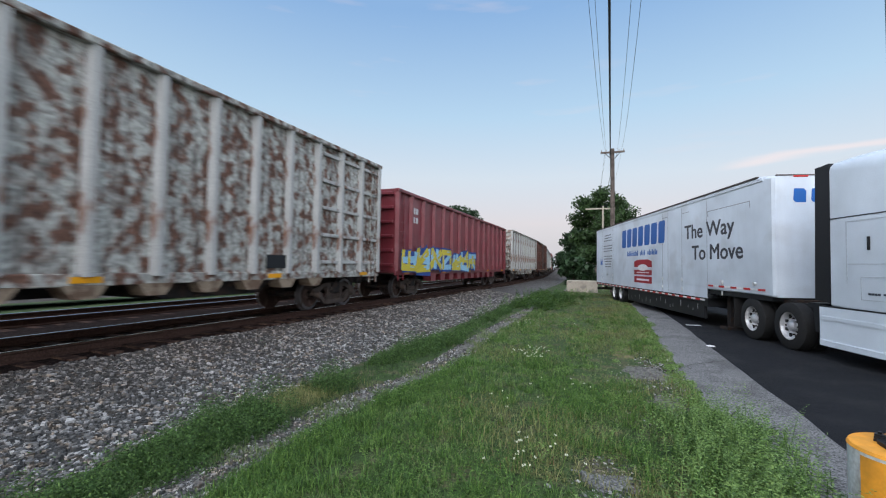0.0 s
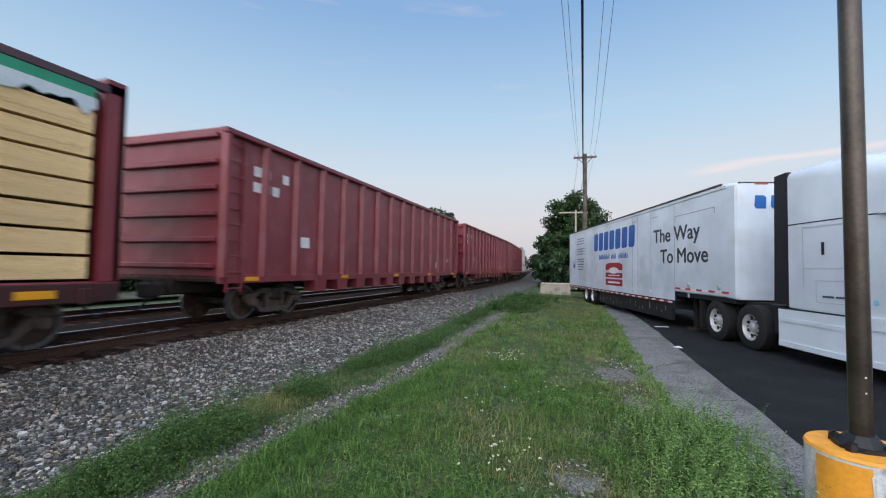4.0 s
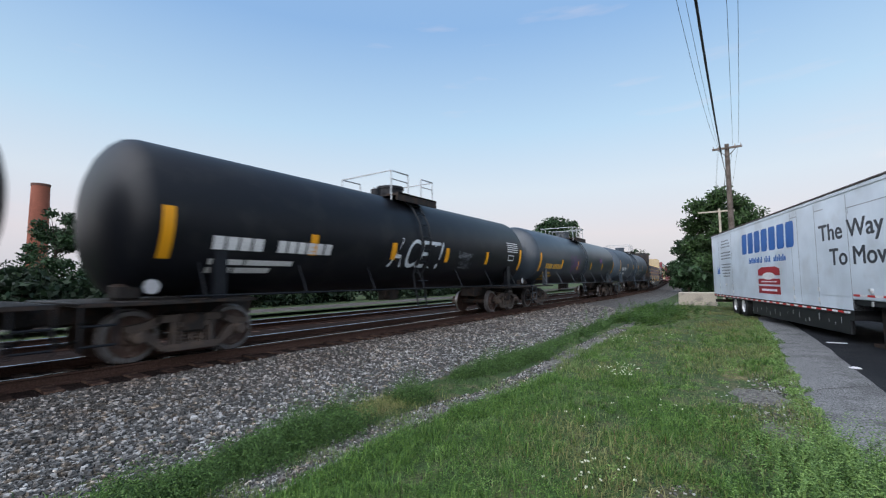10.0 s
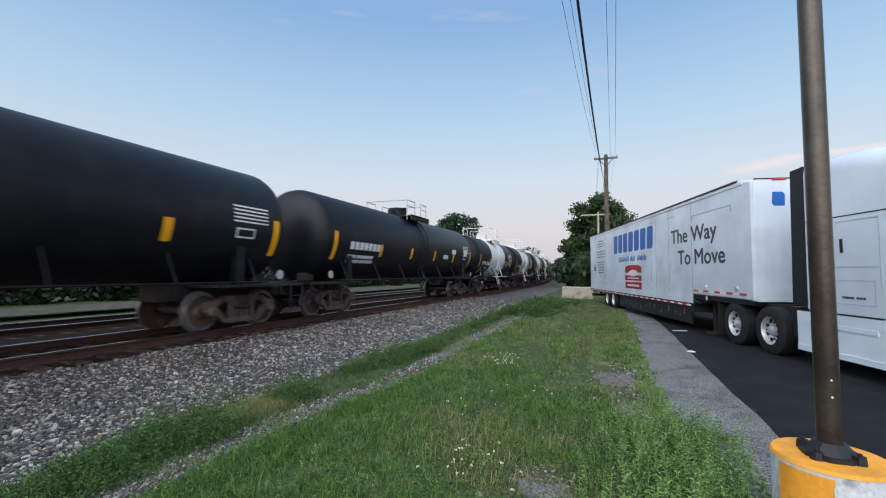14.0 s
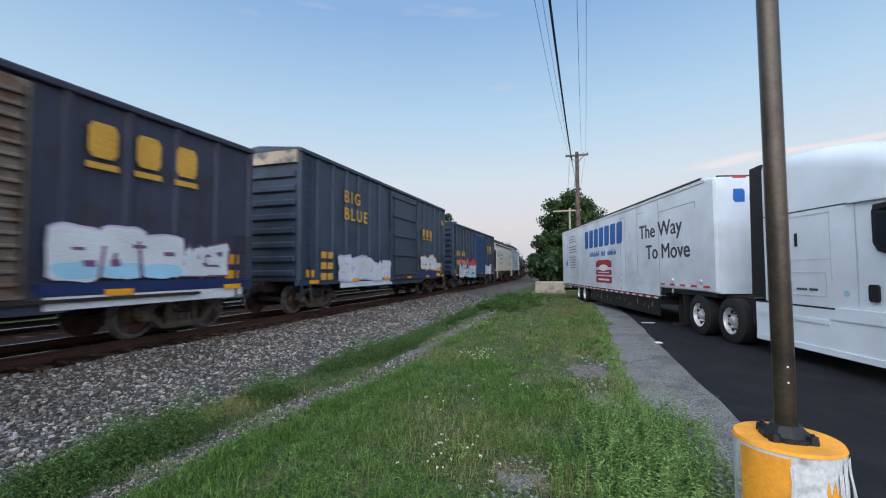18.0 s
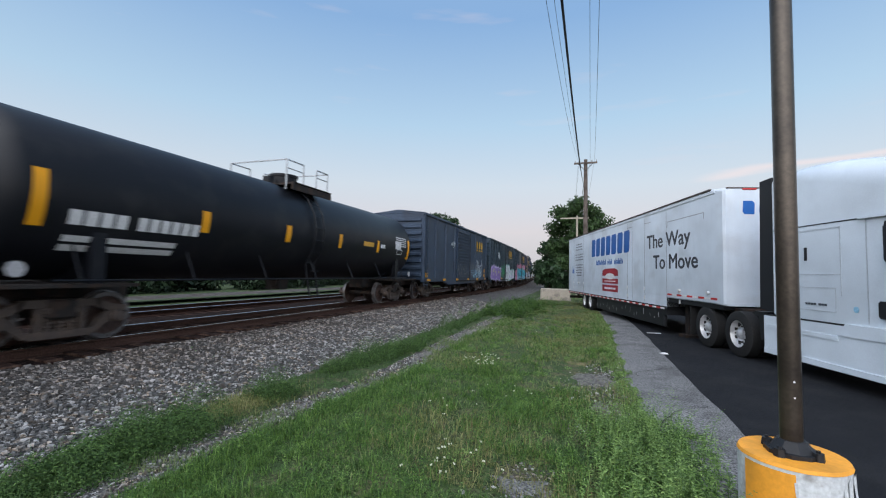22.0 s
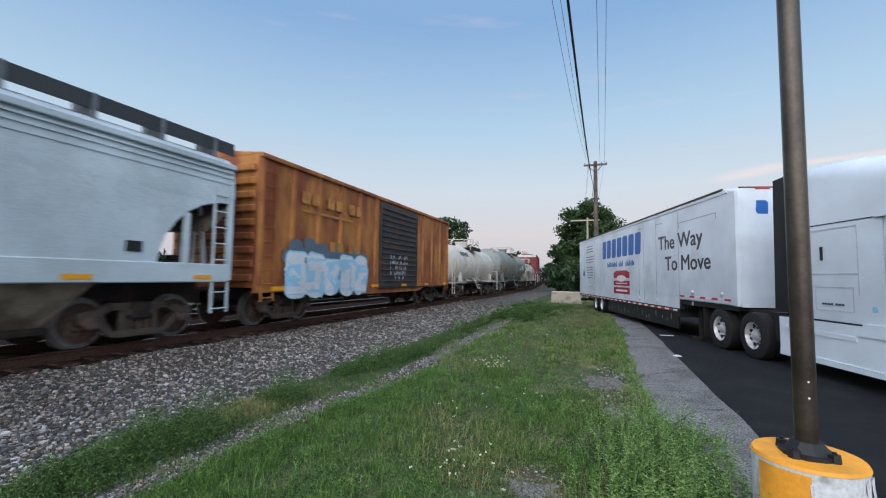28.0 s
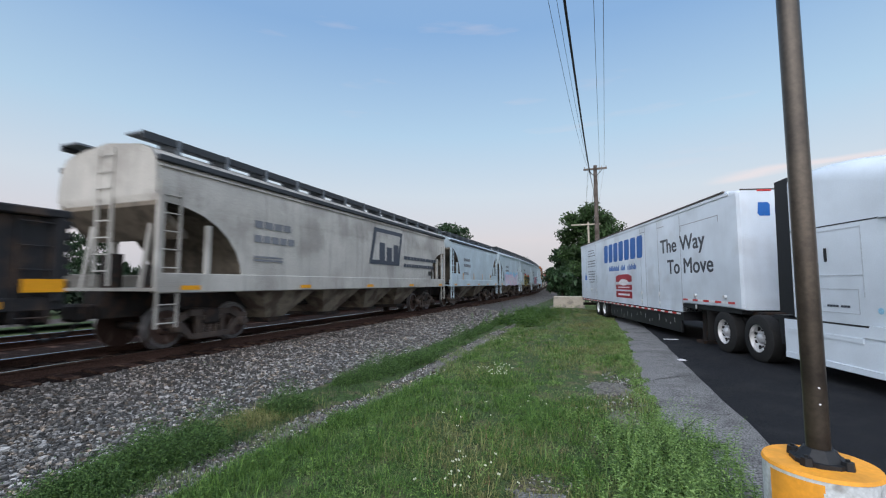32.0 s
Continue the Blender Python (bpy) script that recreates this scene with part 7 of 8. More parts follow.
tc = thing("truck_tractor", "white sleeper-cab truck tractor with black gap fairing", "truck", at=TRUCK)
cab = Mesh()
loft(cab, [(1.55, 1.05, 3.83, 1.24, 0.16), (1.9, 1.03, 3.86, 1.25, 0.24), (2.4, 1.02, 3.87, 1.25, 0.32), (2.9, 1.01, 3.83, 1.25, 0.38), (3.4, 1.0, 3.74, 1.25, 0.42), (3.9, 0.98, 3.60, 1.23, 0.44), (4.3, 0.97, 3.44, 1.22, 0.44), (4.7, 0.95, 3.18, 1.19, 0.44), (5.3, 0.9, 2.70, 1.12, 0.4)])
part("cab", cab, TRUCKWHITE, tc)
hood = Mesh()
loft(hood, [(5.2, 0.75, 2.15, 1.12, 0.25), (6.3, 0.7, 1.98, 1.1, 0.3), (7.3, 0.65, 1.72, 1.02, 0.35), (7.75, 0.62, 1.45, 0.92, 0.3)])
part("bonnet", hood, TRUCKWHITE, tc)
part("bumper", Mesh().box(-1.2, 1.2, 7.55, 7.95, 0.3, 0.72, 0.08), TRUCKWHITE, tc)
for s in (1, -1):
    x0, x1 = sorted((s * 1.16, s * 1.25))
    part("gap_fairing", Mesh().prism([(1.16, 1.15), (1.56, 1.1), (1.58, 3.82), (1.22, 3.80)], "x", x0, x1), BLACKPLASTIC, tc, "black rubber-edged gap fairing")
    x0, x1 = sorted((s * 1.18, s * 1.27))
    part("side_fairing", Mesh().prism([(1.3, 0.27), (5.4, 0.27), (5.4, 1.02), (1.3, 1.02)], "x", x0, x1), TRUCKWHITE, tc)
    x0, x1 = sorted((s * 1.2, s * 1.29))
    part("step_ledge", Mesh().prism([(3.1, 0.86), (5.4, 0.86), (5.4, 1.06), (3.25, 1.06)], "x", x0, x1), TRUCKWHITE, tc)
x = 1.25
sm = Mesh()
for y0, y1, z0, z1 in ((1.95, 1.965, 1.5, 2.65), (3.15, 3.165, 1.5, 2.65), (1.95, 3.16, 2.63, 2.65), (1.95, 3.16, 1.85, 1.865), (2.25, 3.05, 1.62, 1.632), (2.25, 3.05, 1.22, 1.232), (2.25, 2.262, 1.22, 1.63), (3.04, 3.052, 1.22, 1.63), (3.62, 3.635, 1.1, 2.72), (5.0, 5.012, 1.1, 2.1)):
    sm.box(x, x + 0.006, y0, y1, z0, z1)
tagged(part("panel_seam", sm, mat("cab_seam", (0.46, 0.50, 0.54), 0.5), tc), kind="stuff")
part("roof_joint", Mesh().box(x - 0.01, x + 0.004, 1.58, 4.7, 2.72, 2.74), BLACKPLASTIC, tc, "dark joint under the roof fairing")
part("locker_latch", Mesh().box(x, x + 0.02, 2.40, 2.46, 2.10, 2.34, 0.008), BLACKPLASTIC, tc)
part("door_handle", Mesh().box(x, x + 0.03, 3.82, 3.98, 1.20, 1.46, 0.03), BLACKPLASTIC, tc)
part("side_window", Mesh().prism([(3.97, 2.10), (4.03, 2.01), (4.15, 1.97), (5.05, 1.95), (4.85, 2.4), (4.6, 2.5), (3.97, 2.5)], "x", x - 0.02, x + 0.012), GLASS, tc)
part("window_frame", Mesh().prism([(3.90, 2.08), (3.97, 1.96), (4.10, 1.91), (5.12, 1.88), (4.95, 2.45), (4.62, 2.57), (3.90, 2.57)], "x", x - 0.02, x + 0.006), BLACKPLASTIC, tc)
part("windscreen", Mesh().prism([(-0.95, 2.0), (0.95, 2.0), (0.85, 2.75), (-0.85, 2.75)], "y", 5.1, 5.26), GLASS, tc)
mir = part("mirror", Mesh().box(1.36, 1.62, 4.35, 4.5, 1.95, 2.55, 0.05), CHROME, tc, "polished door mirror with a black hood", pose(0, 0.16, -0.05))
part("mirror_hood", Mesh().prism([(4.20, 2.55), (4.62, 2.60), (4.62, 2.66), (4.22, 2.63)], "x", 1.30, 1.66), BLACKPLASTIC, mir)
part("fairing_gap", Mesh().box(1.235, 1.262, 1.32, 5.35, 1.02, 1.05), BLACKPLASTIC, tc, "dark joint above the side fairing")
part("fairing_crease", Mesh().prism([(1.35, 0.78), (3.1, 0.76), (3.1, 0.84), (1.35, 0.85)], "x", 1.262, 1.285), TRUCKWHITE, tc)
part("fairing_lip", Mesh().prism([(1.32, 0.27), (5.4, 0.27), (5.4, 0.36), (1.32, 0.38)], "x", 1.262, 1.29), TRUCKWHITE, tc)
part("mirror_arm", Mesh().tube((1.2, 4.55, 2.5), (1.45, 4.42, 2.5), 0.025).tube((1.2, 4.55, 2.05), (1.45, 4.42, 2.05), 0.025), BLACKPLASTIC, mir)
part("mirror_glass", Mesh().box(1.39, 1.59, 4.342, 4.349, 2.0, 2.55), CHROME, mir)
part("visor", Mesh().prism([(3.5, 2.72), (5.0, 2.69), (5.1, 2.75), (3.7, 2.76)], "x", 1.2, 1.29), TRUCKWHITE, tc)
bars(tc, 2.4, 1.32, [[0.05, 0.05, 0.05, 0.05, -0.03, 0.05, 0.05, 0.05]], LETTERDK, 1.256, 0.035)
bars(tc, 4.12, 1.42, [[0.14, 0.09, 0.09, 0.09, 0.09, 0.09], [0.06, 0.05, 0.05, 0.06, 0.05, 0.06], [0.05, 0.06, 0.05, 0.05]], mat("navy_vinyl", (0.02, 0.03, 0.10), 0.5), 1.256, 0.06, pitch=0.085)
part("blue_sticker", Mesh().prism([(3.42 + 0.05 * math.cos(radians(a)), 1.3 + 0.05 * math.sin(radians(a))) for a in range(0, 360, 30)], "x", 1.251, 1.256), SPRAY["sky"], tc)
part("chassis", Mesh().box(-0.45, -0.3, -1.8, 7.4, 0.62, 0.9).box(0.3, 0.45, -1.8, 7.4, 0.62, 0.9).box(-1.0, 1.0, -0.6, 0.1, 0.95, 1.06, 0.02).box(-0.9, 0.9, 1.1, 1.6, 0.6, 1.05), STEEL_DARK, tc)
part("mud_flap", Mesh().box(0.7, 1.25, -1.75, -1.72, 0.2, 1.0), RUBBER, tc)
part("mud_flap", Mesh().box(-1.25, -0.7, -1.75, -1.72, 0.2, 1.0), RUBBER, tc)
part("wheel_guard", Mesh().prism([(0.98, 1.08), (1.28, 1.08), (1.3, 0.5), (1.16, 0.5), (1.1, 0.98), (0.95, 1.0)], "x", 0.7, 1.25), BLACKPLASTIC, tc)
for y in (-0.93, 0.40):
    road_wheel(tc, y, 0.51)
    w = road_wheel(tc, y, 0.51)
    w.matrix_basis = pose(0, 2 * y, 0, 0, 0, 180)
road_wheel(tc, 6.5, 0.51, 0.51, 1.25, 0.32)
w = road_wheel(tc, 6.5, 0.51, 0.51, 1.25, 0.32)
w.matrix_basis = pose(0, 13.0, 0, 0, 0, 180)
part("axle", Mesh().tube((-1.1, -0.93, 0.51), (1.1, -0.93, 0.51), 0.1, n=10).tube((-1.1, 0.4, 0.51), (1.1, 0.4, 0.51), 0.1, n=10).tube((-1.1, 6.5, 0.51), (1.1, 6.5, 0.51), 0.08, n=10), STEEL_DARK, tc)

# ---- lamp post on its painted footing ----
lp = thing("lamp_post", "dark bronze lamp post on a yellow and white painted footing", "lamp post", at=pose(1.24, 3.37, 0))
part("footing", Mesh().tube((0, 0, -0.2), (0, 0, 0.64), 0.29, n=48), BASEWHITE, lp, "peeling white and yellow painted concrete footing")
part("footing_top", Mesh().tube((0, 0, 0.64), (0, 0, 0.66), 0.295, 0.285, n=48), BASEYEL, lp)
st = Mesh()
for a0, a1 in ((196, 253), (30, 80), (110, 150)):
    n = 8
    base = len(st.v)
    for k in range(n + 1):
        a = radians(a0 + (a1 - a0) * k / n)
        st.v += [(0.293 * math.cos(a), 0.293 * math.sin(a), -0.1), (0.293 * math.cos(a), 0.293 * math.sin(a), 0.62)]
    st.f += [(base + 2 * k, base + 2 * k + 2, base + 2 * k + 3, base + 2 * k + 1) for k in range(n)]
part("yellow_stripe", st, BASEYEL, lp, "upright yellow paint stripes")
for a0, a1, z1 in ((286, 303, 0.47), (316, 323, 0.36)):
    ws = Mesh()
    for k in range(7):
        a = radians(a0 + (a1 - a0) * k / 6)
        ws.v += [(0.293 * math.cos(a), 0.293 * math.sin(a), -0.1), (0.293 * math.cos(a), 0.293 * math.sin(a), z1 + 0.05 * math.sin(k * 2.1))]
    ws.f = [(2 * k, 2 * k + 2, 2 * k + 3, 2 * k + 1) for k in range(6)]
    part("worn_stripe", ws, BASEYEL, lp, "worn remains of a yellow stripe")
rngf = random.Random(12)
for a0, a1, z0, z1, lift in ((252, 262, 0.02, 0.58, 0.035), (262, 285, 0.25, 0.60, 0.022), (272, 286, -0.02, 0.30, 0.03), (302, 311, 0.05, 0.55, 0.035), (309, 318, 0.18, 0.61, 0.028), (322, 334, 0.30, 0.62, 0.04), (334, 348, 0.10, 0.60, 0.075)):
    fl = Mesh()
    na, nz = 6, 6
    for i in range(na + 1):
        for j in range(nz + 1):
            a = radians(a0 + (a1 - a0) * i / na + rngf.uniform(-0.8, 0.8))
            edge = 1.0 - j / nz
            r = 0.294 + lift * edge ** 1.5 * (0.4 + 0.6 * abs(math.sin(i * 1.9 + a0))) + rngf.uniform(0, 0.006)
            z = z0 + (z1 - z0) * j / nz + (rngf.uniform(-0.07, 0.07) if j == 0 else rngf.uniform(-0.008, 0.008))
            fl.v.append((r * math.cos(a), r * math.sin(a), z))
    fl.f = [(i * (nz + 1) + j, (i + 1) * (nz + 1) + j, (i + 1) * (nz + 1) + j + 1, i * (nz + 1) + j + 1) for i in range(na) for j in range(nz)]
    part("peeling_flap", fl, BASEWHITE, lp, "torn flap of peeling white coating")
part("base_plate", Mesh().prism([(0.14, 0.05), (0.105, 0.105), (0.05, 0.14), (-0.05, 0.14), (-0.105, 0.105), (-0.14, 0.05), (-0.14, -0.05), (-0.105, -0.105), (-0.05, -0.14), (0.05, -0.14), (0.105, -0.105), (0.14, -0.05)], "z", 0.66, 0.685), BLACKPLASTIC, lp)
for x, y in ((0.1, 0.1), (-0.1, 0.1), (0.1, -0.1), (-0.1, -0.1)):
    part("anchor_bolt", Mesh().tube((x, y, 0.66), (x, y, 0.708), 0.036, 0.030, n=6).tube((x, y, 0.708), (x, y, 0.722), 0.012, n=6), BLACKPLASTIC, lp)
part("pole", Mesh().tube((0, 0, 0.68), (0, 0, 7.5), 0.062, 0.062, n=24), BRONZE, lp)
part("base_cover", Mesh().tube((0, 0, 0.684), (0, 0, 0.745), 0.128, 0.078, n=8), BLACKPLASTIC, lp, "black faceted cover round the pole's foot")
part("screws", Mesh().tube((0.0, -0.062, 1.02), (0.0, -0.066, 1.02), 0.006, n=8).tube((0.0, -0.062, 1.12), (0.0, -0.066, 1.12), 0.006, n=8), WHITEREF, lp)
part("lamp_head", Mesh().box(-0.18, 0.18, -0.1, 0.6, 7.45, 7.6, 0.04), BRONZE, lp)

# ---- utility poles and wires ----
up = thing("utility_pole", "weathered wooden utility pole with a short crossarm", "utility pole", at=pose(-0.1, 31.5, 0))
part("pole", Mesh().tube((0, 0, -0.3), (0, 0, 10.05), 0.19, 0.12, n=14), POLEWOOD, up)
part("crossarm", Mesh().box(-0.78, 0.78, -0.16, -0.06, 9.72, 9.84), POLEWOOD, up)
ins = Mesh()
for x in (-0.7, -0.42, 0.42, 0.72):
    ins.tube((x, -0.11, 9.84), (x, -0.11, 9.98), 0.04, 0.025, n=8)
part("insulators", ins, mat("grey_porcelain", (0.3, 0.3, 0.3), 0.3), up)
part("brace", Mesh().tube((-0.5, -0.12, 9.75), (0, -0.14, 9.2), 0.02).tube((0.5, -0.12, 9.75), (0, -0.14, 9.2), 0.02), STEEL_DARK, up)
up2 = thing("service_pole", "slim pale metal service pole with a crossbar", "pole", at=pose(-0.75, 35.5, 0))
part("mast", Mesh().tube((0, 0, -0.3), (0, 0, 6.6), 0.09, 0.07, n=12), CONCRETE, up2)
part("crossbar", Mesh().box(-1.3, 0.9, -0.05, 0.05, 6.35, 6.45), CONCRETE, up2)
# each line: where it leaves the pole, its drift to the side and its first fall per metre towards the next pole
for x, side, z1, fall, r in ((-0.583, -0.0153, 9.95, 0.1856, 0.006), (-0.52, -0.0128, 9.95, 0.1373, 0.006), (-0.2345, -0.0097, 8.254, 0.1422, 0.026),
                             (0.206, -0.0076, 9.95, 0.1729, 0.006), (0.492, -0.0113, 9.95, 0.1854, 0.006)):
    for way, drift in ((-1, side), (1, -0.05)):
        pts = []
        for k in range(33):
            d = 40.0 * k / 32
            pts.append((x + drift * d, 31.4 + way * d, z1 - fall * d + fall / 40 * d * d))
        if r < 0.02:
            thing("overhead_wire", "thin black overhead power line", "cable", Mesh().pipe(pts, r, 6), WIRE)
        else:
            cable = thing("overhead_cable", "thick black bundled overhead cable", "cable", Mesh().pipe(pts[8:], r, 8), WIRE)
            part("cable_lead", Mesh().pipe(pts[:9], r * 0.66, 8), WIRE, cable, "thinner lead of the cable at the pole")
            part("splice", Mesh().tube(pts[8], pts[7], r * 1.5, r * 0.9, n=10), WIRE, cable)
for yy in (-8.6, 71.4):
    copy_thing(up, pose(-0.1 - (2.0 if yy > 31 else 0.45), yy, 0))

# ---- concrete block and litter ----
thing("concrete_barrier", "pale sandy concrete block at the end of the lot", "barrier", Mesh().box(-3.1, -1.05, 30.7, 31.5, -0.1, 0.85, 0.05), CONCRETE)
lt = Mesh()
rng = random.Random(2)
for k in range(5):
    blob(lt, 0, 0, 0.2, 0.1, 0.0, rng, 9, 0.4, 0.02)
thing("paper_litter", "crumpled white paper scrap on the asphalt edge", "litter", Mesh().box(-0.10, 0.09, -0.05, 0.04, 0, 0.014, 0.006).box(-0.04, 0.07, -0.04, 0.05, 0.008, 0.028, 0.008), WHITEREF, at=pose(1.67, 10.96, 0.03, 4, 6, 30))
thing("paper_litter", "flat white paper scrap on the asphalt", "litter", Mesh().box(-0.2, 0.2, -0.06, 0.06, 0, 0.012, 0.004), WHITEREF, at=pose(1.98, 14.87, 0.032, 0, 0, 10))


# ---- trees ----
def tree(x, y, height, wide, leaf, n, seed, label, low=0.25, trunk=0.3, leaf_size=0.32):
    rng = np.random.default_rng(seed)
    t = thing("tree", label, "tree", at=pose(x, y, -0.2))
    tk = Mesh().tube((0, 0, 0), (0.1, 0, height * 0.45), trunk, trunk * 0.55, n=10).tube((0.1, 0, height * 0.45), (0.0, 0, height * 0.8), trunk * 0.55, trunk * 0.15, n=8)
    clumps = []
    for k in range(64):
        u = rng.uniform(0, 1)
        z = height * (low + (0.97 - low) * u)
        spread = wide / 2 * math.sin(math.pi * min(0.98, 0.16 + 0.8 * u)) ** 0.45
        a, d = rng.uniform(0, 2 * math.pi), spread * math.sqrt(rng.uniform(0.1, 1.0)) * 0.93
        clumps.append((d * math.cos(a), d * math.sin(a), z - 0.05 * height, wide * rng.uniform(0.055, 0.15)))
    for cx, cy, cz, r in clumps[::2]:
        tk.tube((0.05, 0, min(cz * 0.75, height * 0.6)), (cx, cy, cz), trunk * 0.22, trunk * 0.06, n=5)
    part("trunk", tk, BARK, t)
    c = np.array(clumps)
    which = rng.integers(0, len(c), n)
    d = rng.normal(size=(n, 3))
    d /= np.linalg.norm(d, axis=1)[:, None]
    rad = c[which, 3] * rng.uniform(0.3, 1.25, n)
    centre = c[which, :3] + d * rad[:, None] * np.array([1.15, 1.15, 0.8])
    a = rng.normal(size=(n, 3))
    a /= np.linalg.norm(a, axis=1)[:, None]
    b = np.cross(a, rng.normal(size=(n, 3)))
    b /= np.linalg.norm(b, axis=1)[:, None]
    s = leaf_size * rng.uniform(0.5, 1.1, n)[:, None]
    v = np.stack([centre - a * s, centre + b * s * 0.45, centre + a * s, centre - b * s * 0.45], 1).reshape(-1, 3)
    me = bpy.data.meshes.new("crown")
    me.from_pydata(v.tolist(), [], np.arange(4 * n).reshape(-1, 4).tolist())
    me.materials.append(leaf)
    part("crown", me, None, t)
    return t


tree(-1.0, 50, 11.0, 7.5, LEAF, 26000, 1, "broad dark green roadside tree", 0.3, 0.3, 0.21)
tree(-4.2, 60, 7.5, 5.5, LEAFDK, 14000, 2, "dark bushy tree beside the track", 0.05, 0.3, 0.22)
tree(-3.6, 44, 3.2, 2.6, LEAFDK, 2500, 12, "low dark shrub under the roadside tree", 0.05, 0.08)
tree(-5.5, 85, 7.5, 6.5, LEAFDK, 5000, 3, "dark leafy tree farther along the track", 0.05)
tree(-25.0, 72, 13.0, 9.5, LEAFDK, 9000, 4, "round dark tree beyond the tracks", 0.2)
tree(-20.0, 116, 9.6, 8.0, LEAFDK, 4000, 5, "distant round tree beyond the tracks", 0.15)
tree(-30.0, 130, 8.0, 12.0, LEAFDK, 4000, 6, "distant spreading tree beyond the tracks", 0.1)
rng0 = random.Random(9)
for k in range(9):
    tree(-46 - rng0.uniform(0, 8), -6 + k * 7.5 + rng0.uniform(-2, 2), rng0.uniform(3.4, 5.2), rng0.uniform(6, 8), LEAFDK, 3500, 30 + k, "dark tree in the row beyond the gravel road", 0.05)
tree(-50, 11.8, 8.9, 5.6, LEAFDK, 9000, 81, "airy dark pine beyond the tracks", 0.12, 0.2, 0.2)
tree(-50, 29.0, 9.0, 5.6, LEAFDK, 9000, 82, "airy dark pine beyond the tracks", 0.12, 0.2, 0.2)
tree(-52, 3.0, 7.8, 5.0, LEAFDK, 7000, 83, "airy dark pine beyond the tracks", 0.12, 0.2, 0.2)
rng1 = random.Random(19)
for k in range(26):
    yk = -34 + k * 5.0
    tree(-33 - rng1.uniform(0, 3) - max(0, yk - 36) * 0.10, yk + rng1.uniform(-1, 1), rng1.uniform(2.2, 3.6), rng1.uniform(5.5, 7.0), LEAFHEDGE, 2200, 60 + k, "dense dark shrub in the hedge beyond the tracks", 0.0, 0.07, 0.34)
for cy, top, low_r, top_r in ((24.5, 22.0, 1.75, 1.45), (17.6, 20.6, 1.5, 1.1)):
    stack = thing("chimney", "tall red brick chimney far behind the trees", "chimney", Mesh().tube((0, 0, -0.3), (0, 0, top - 0.5), low_r, top_r, n=24), BRICKRED, at=pose(-115, cy, 0))
    part("cap", Mesh().tube((0, 0, top - 0.5), (0, 0, top), top_r * 1.05, top_r * 1.05, n=24), mat("sooty_brick", (0.12, 0.06, 0.05), 0.9), stack)


# ---- plants and stones, joined ----
def scatter(name, v, f, material, label, category):
    me = bpy.data.meshes.new(name)
    me.from_pydata(v, [], f)
    me.materials.append(material)
    ob = new(name, me)
    return tagged(ob, label, category, kind="stuff")


def stones(n, seed, x_lo, x_hi, y_lo, y_hi, size, height, along=None):
    rng = np.random.default_rng(seed)
    x = rng.uniform(x_lo, x_hi, n)
    y = y_lo + (y_hi - y_lo) * rng.uniform(0, 1, n) ** 1.3
    if along:
        x = x + along(y)
    z = height(x) + 0.03 * np.array([noise.noise((b * 0.8, a * 0.8, 3.0)) for a, b in zip(x.tolist(), y.tolist())])
    s = size * rng.lognormal(0, 0.27, n) * (1 + 0.018 * y)
    base = np.array([(sx, sy, sz) for sx in (-1, 1) for sy in (-1, 1) for sz in (-1, 1)], float)
    v = base[None] * rng.uniform(0.45, 1.0, (n, 8, 3)) * s[:, None, None] * rng.uniform(0.6, 1.2, (n, 1, 3))
    q = rng.uniform(0, 2 * math.pi, n)
    c, sn = np.cos(q)[:, None], np.sin(q)[:, None]
    v = np.stack([v[..., 0] * c - v[..., 1] * sn, v[..., 0] * sn + v[..., 1] * c, v[..., 2]], -1)
    v += np.stack([x, y, z + s * 0.55], -1)[:, None]
    quads = np.array([(0, 1, 3, 2), (4, 6, 7, 5), (0, 4, 5, 1), (2, 3, 7, 6), (1, 5, 7, 3)])
    f = (quads[None] + 8 * np.arange(n)[:, None, None]).reshape(-1, 4)
    return v.reshape(-1, 3).tolist(), f.tolist()


def bed(x):
    return np.interp(x, [-16.8, -15.6, -8.0, -7.3, -5.9, -4.9, -4.4], [-0.05, 0.2, 0.21, 0.19, 0.05, -0.03, -0.02])


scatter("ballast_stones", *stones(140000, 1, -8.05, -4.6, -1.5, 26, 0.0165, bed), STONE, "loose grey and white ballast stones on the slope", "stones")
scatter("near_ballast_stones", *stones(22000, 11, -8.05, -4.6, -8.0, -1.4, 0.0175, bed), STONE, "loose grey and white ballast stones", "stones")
scatter("path_stones", *stones(15000, 2, -0.26, 0.26, 1.0, 18, 0.010, lambda x: 0 * x + 0.012, path_x), STONE, "small loose stones in the gravel rut", "stones")


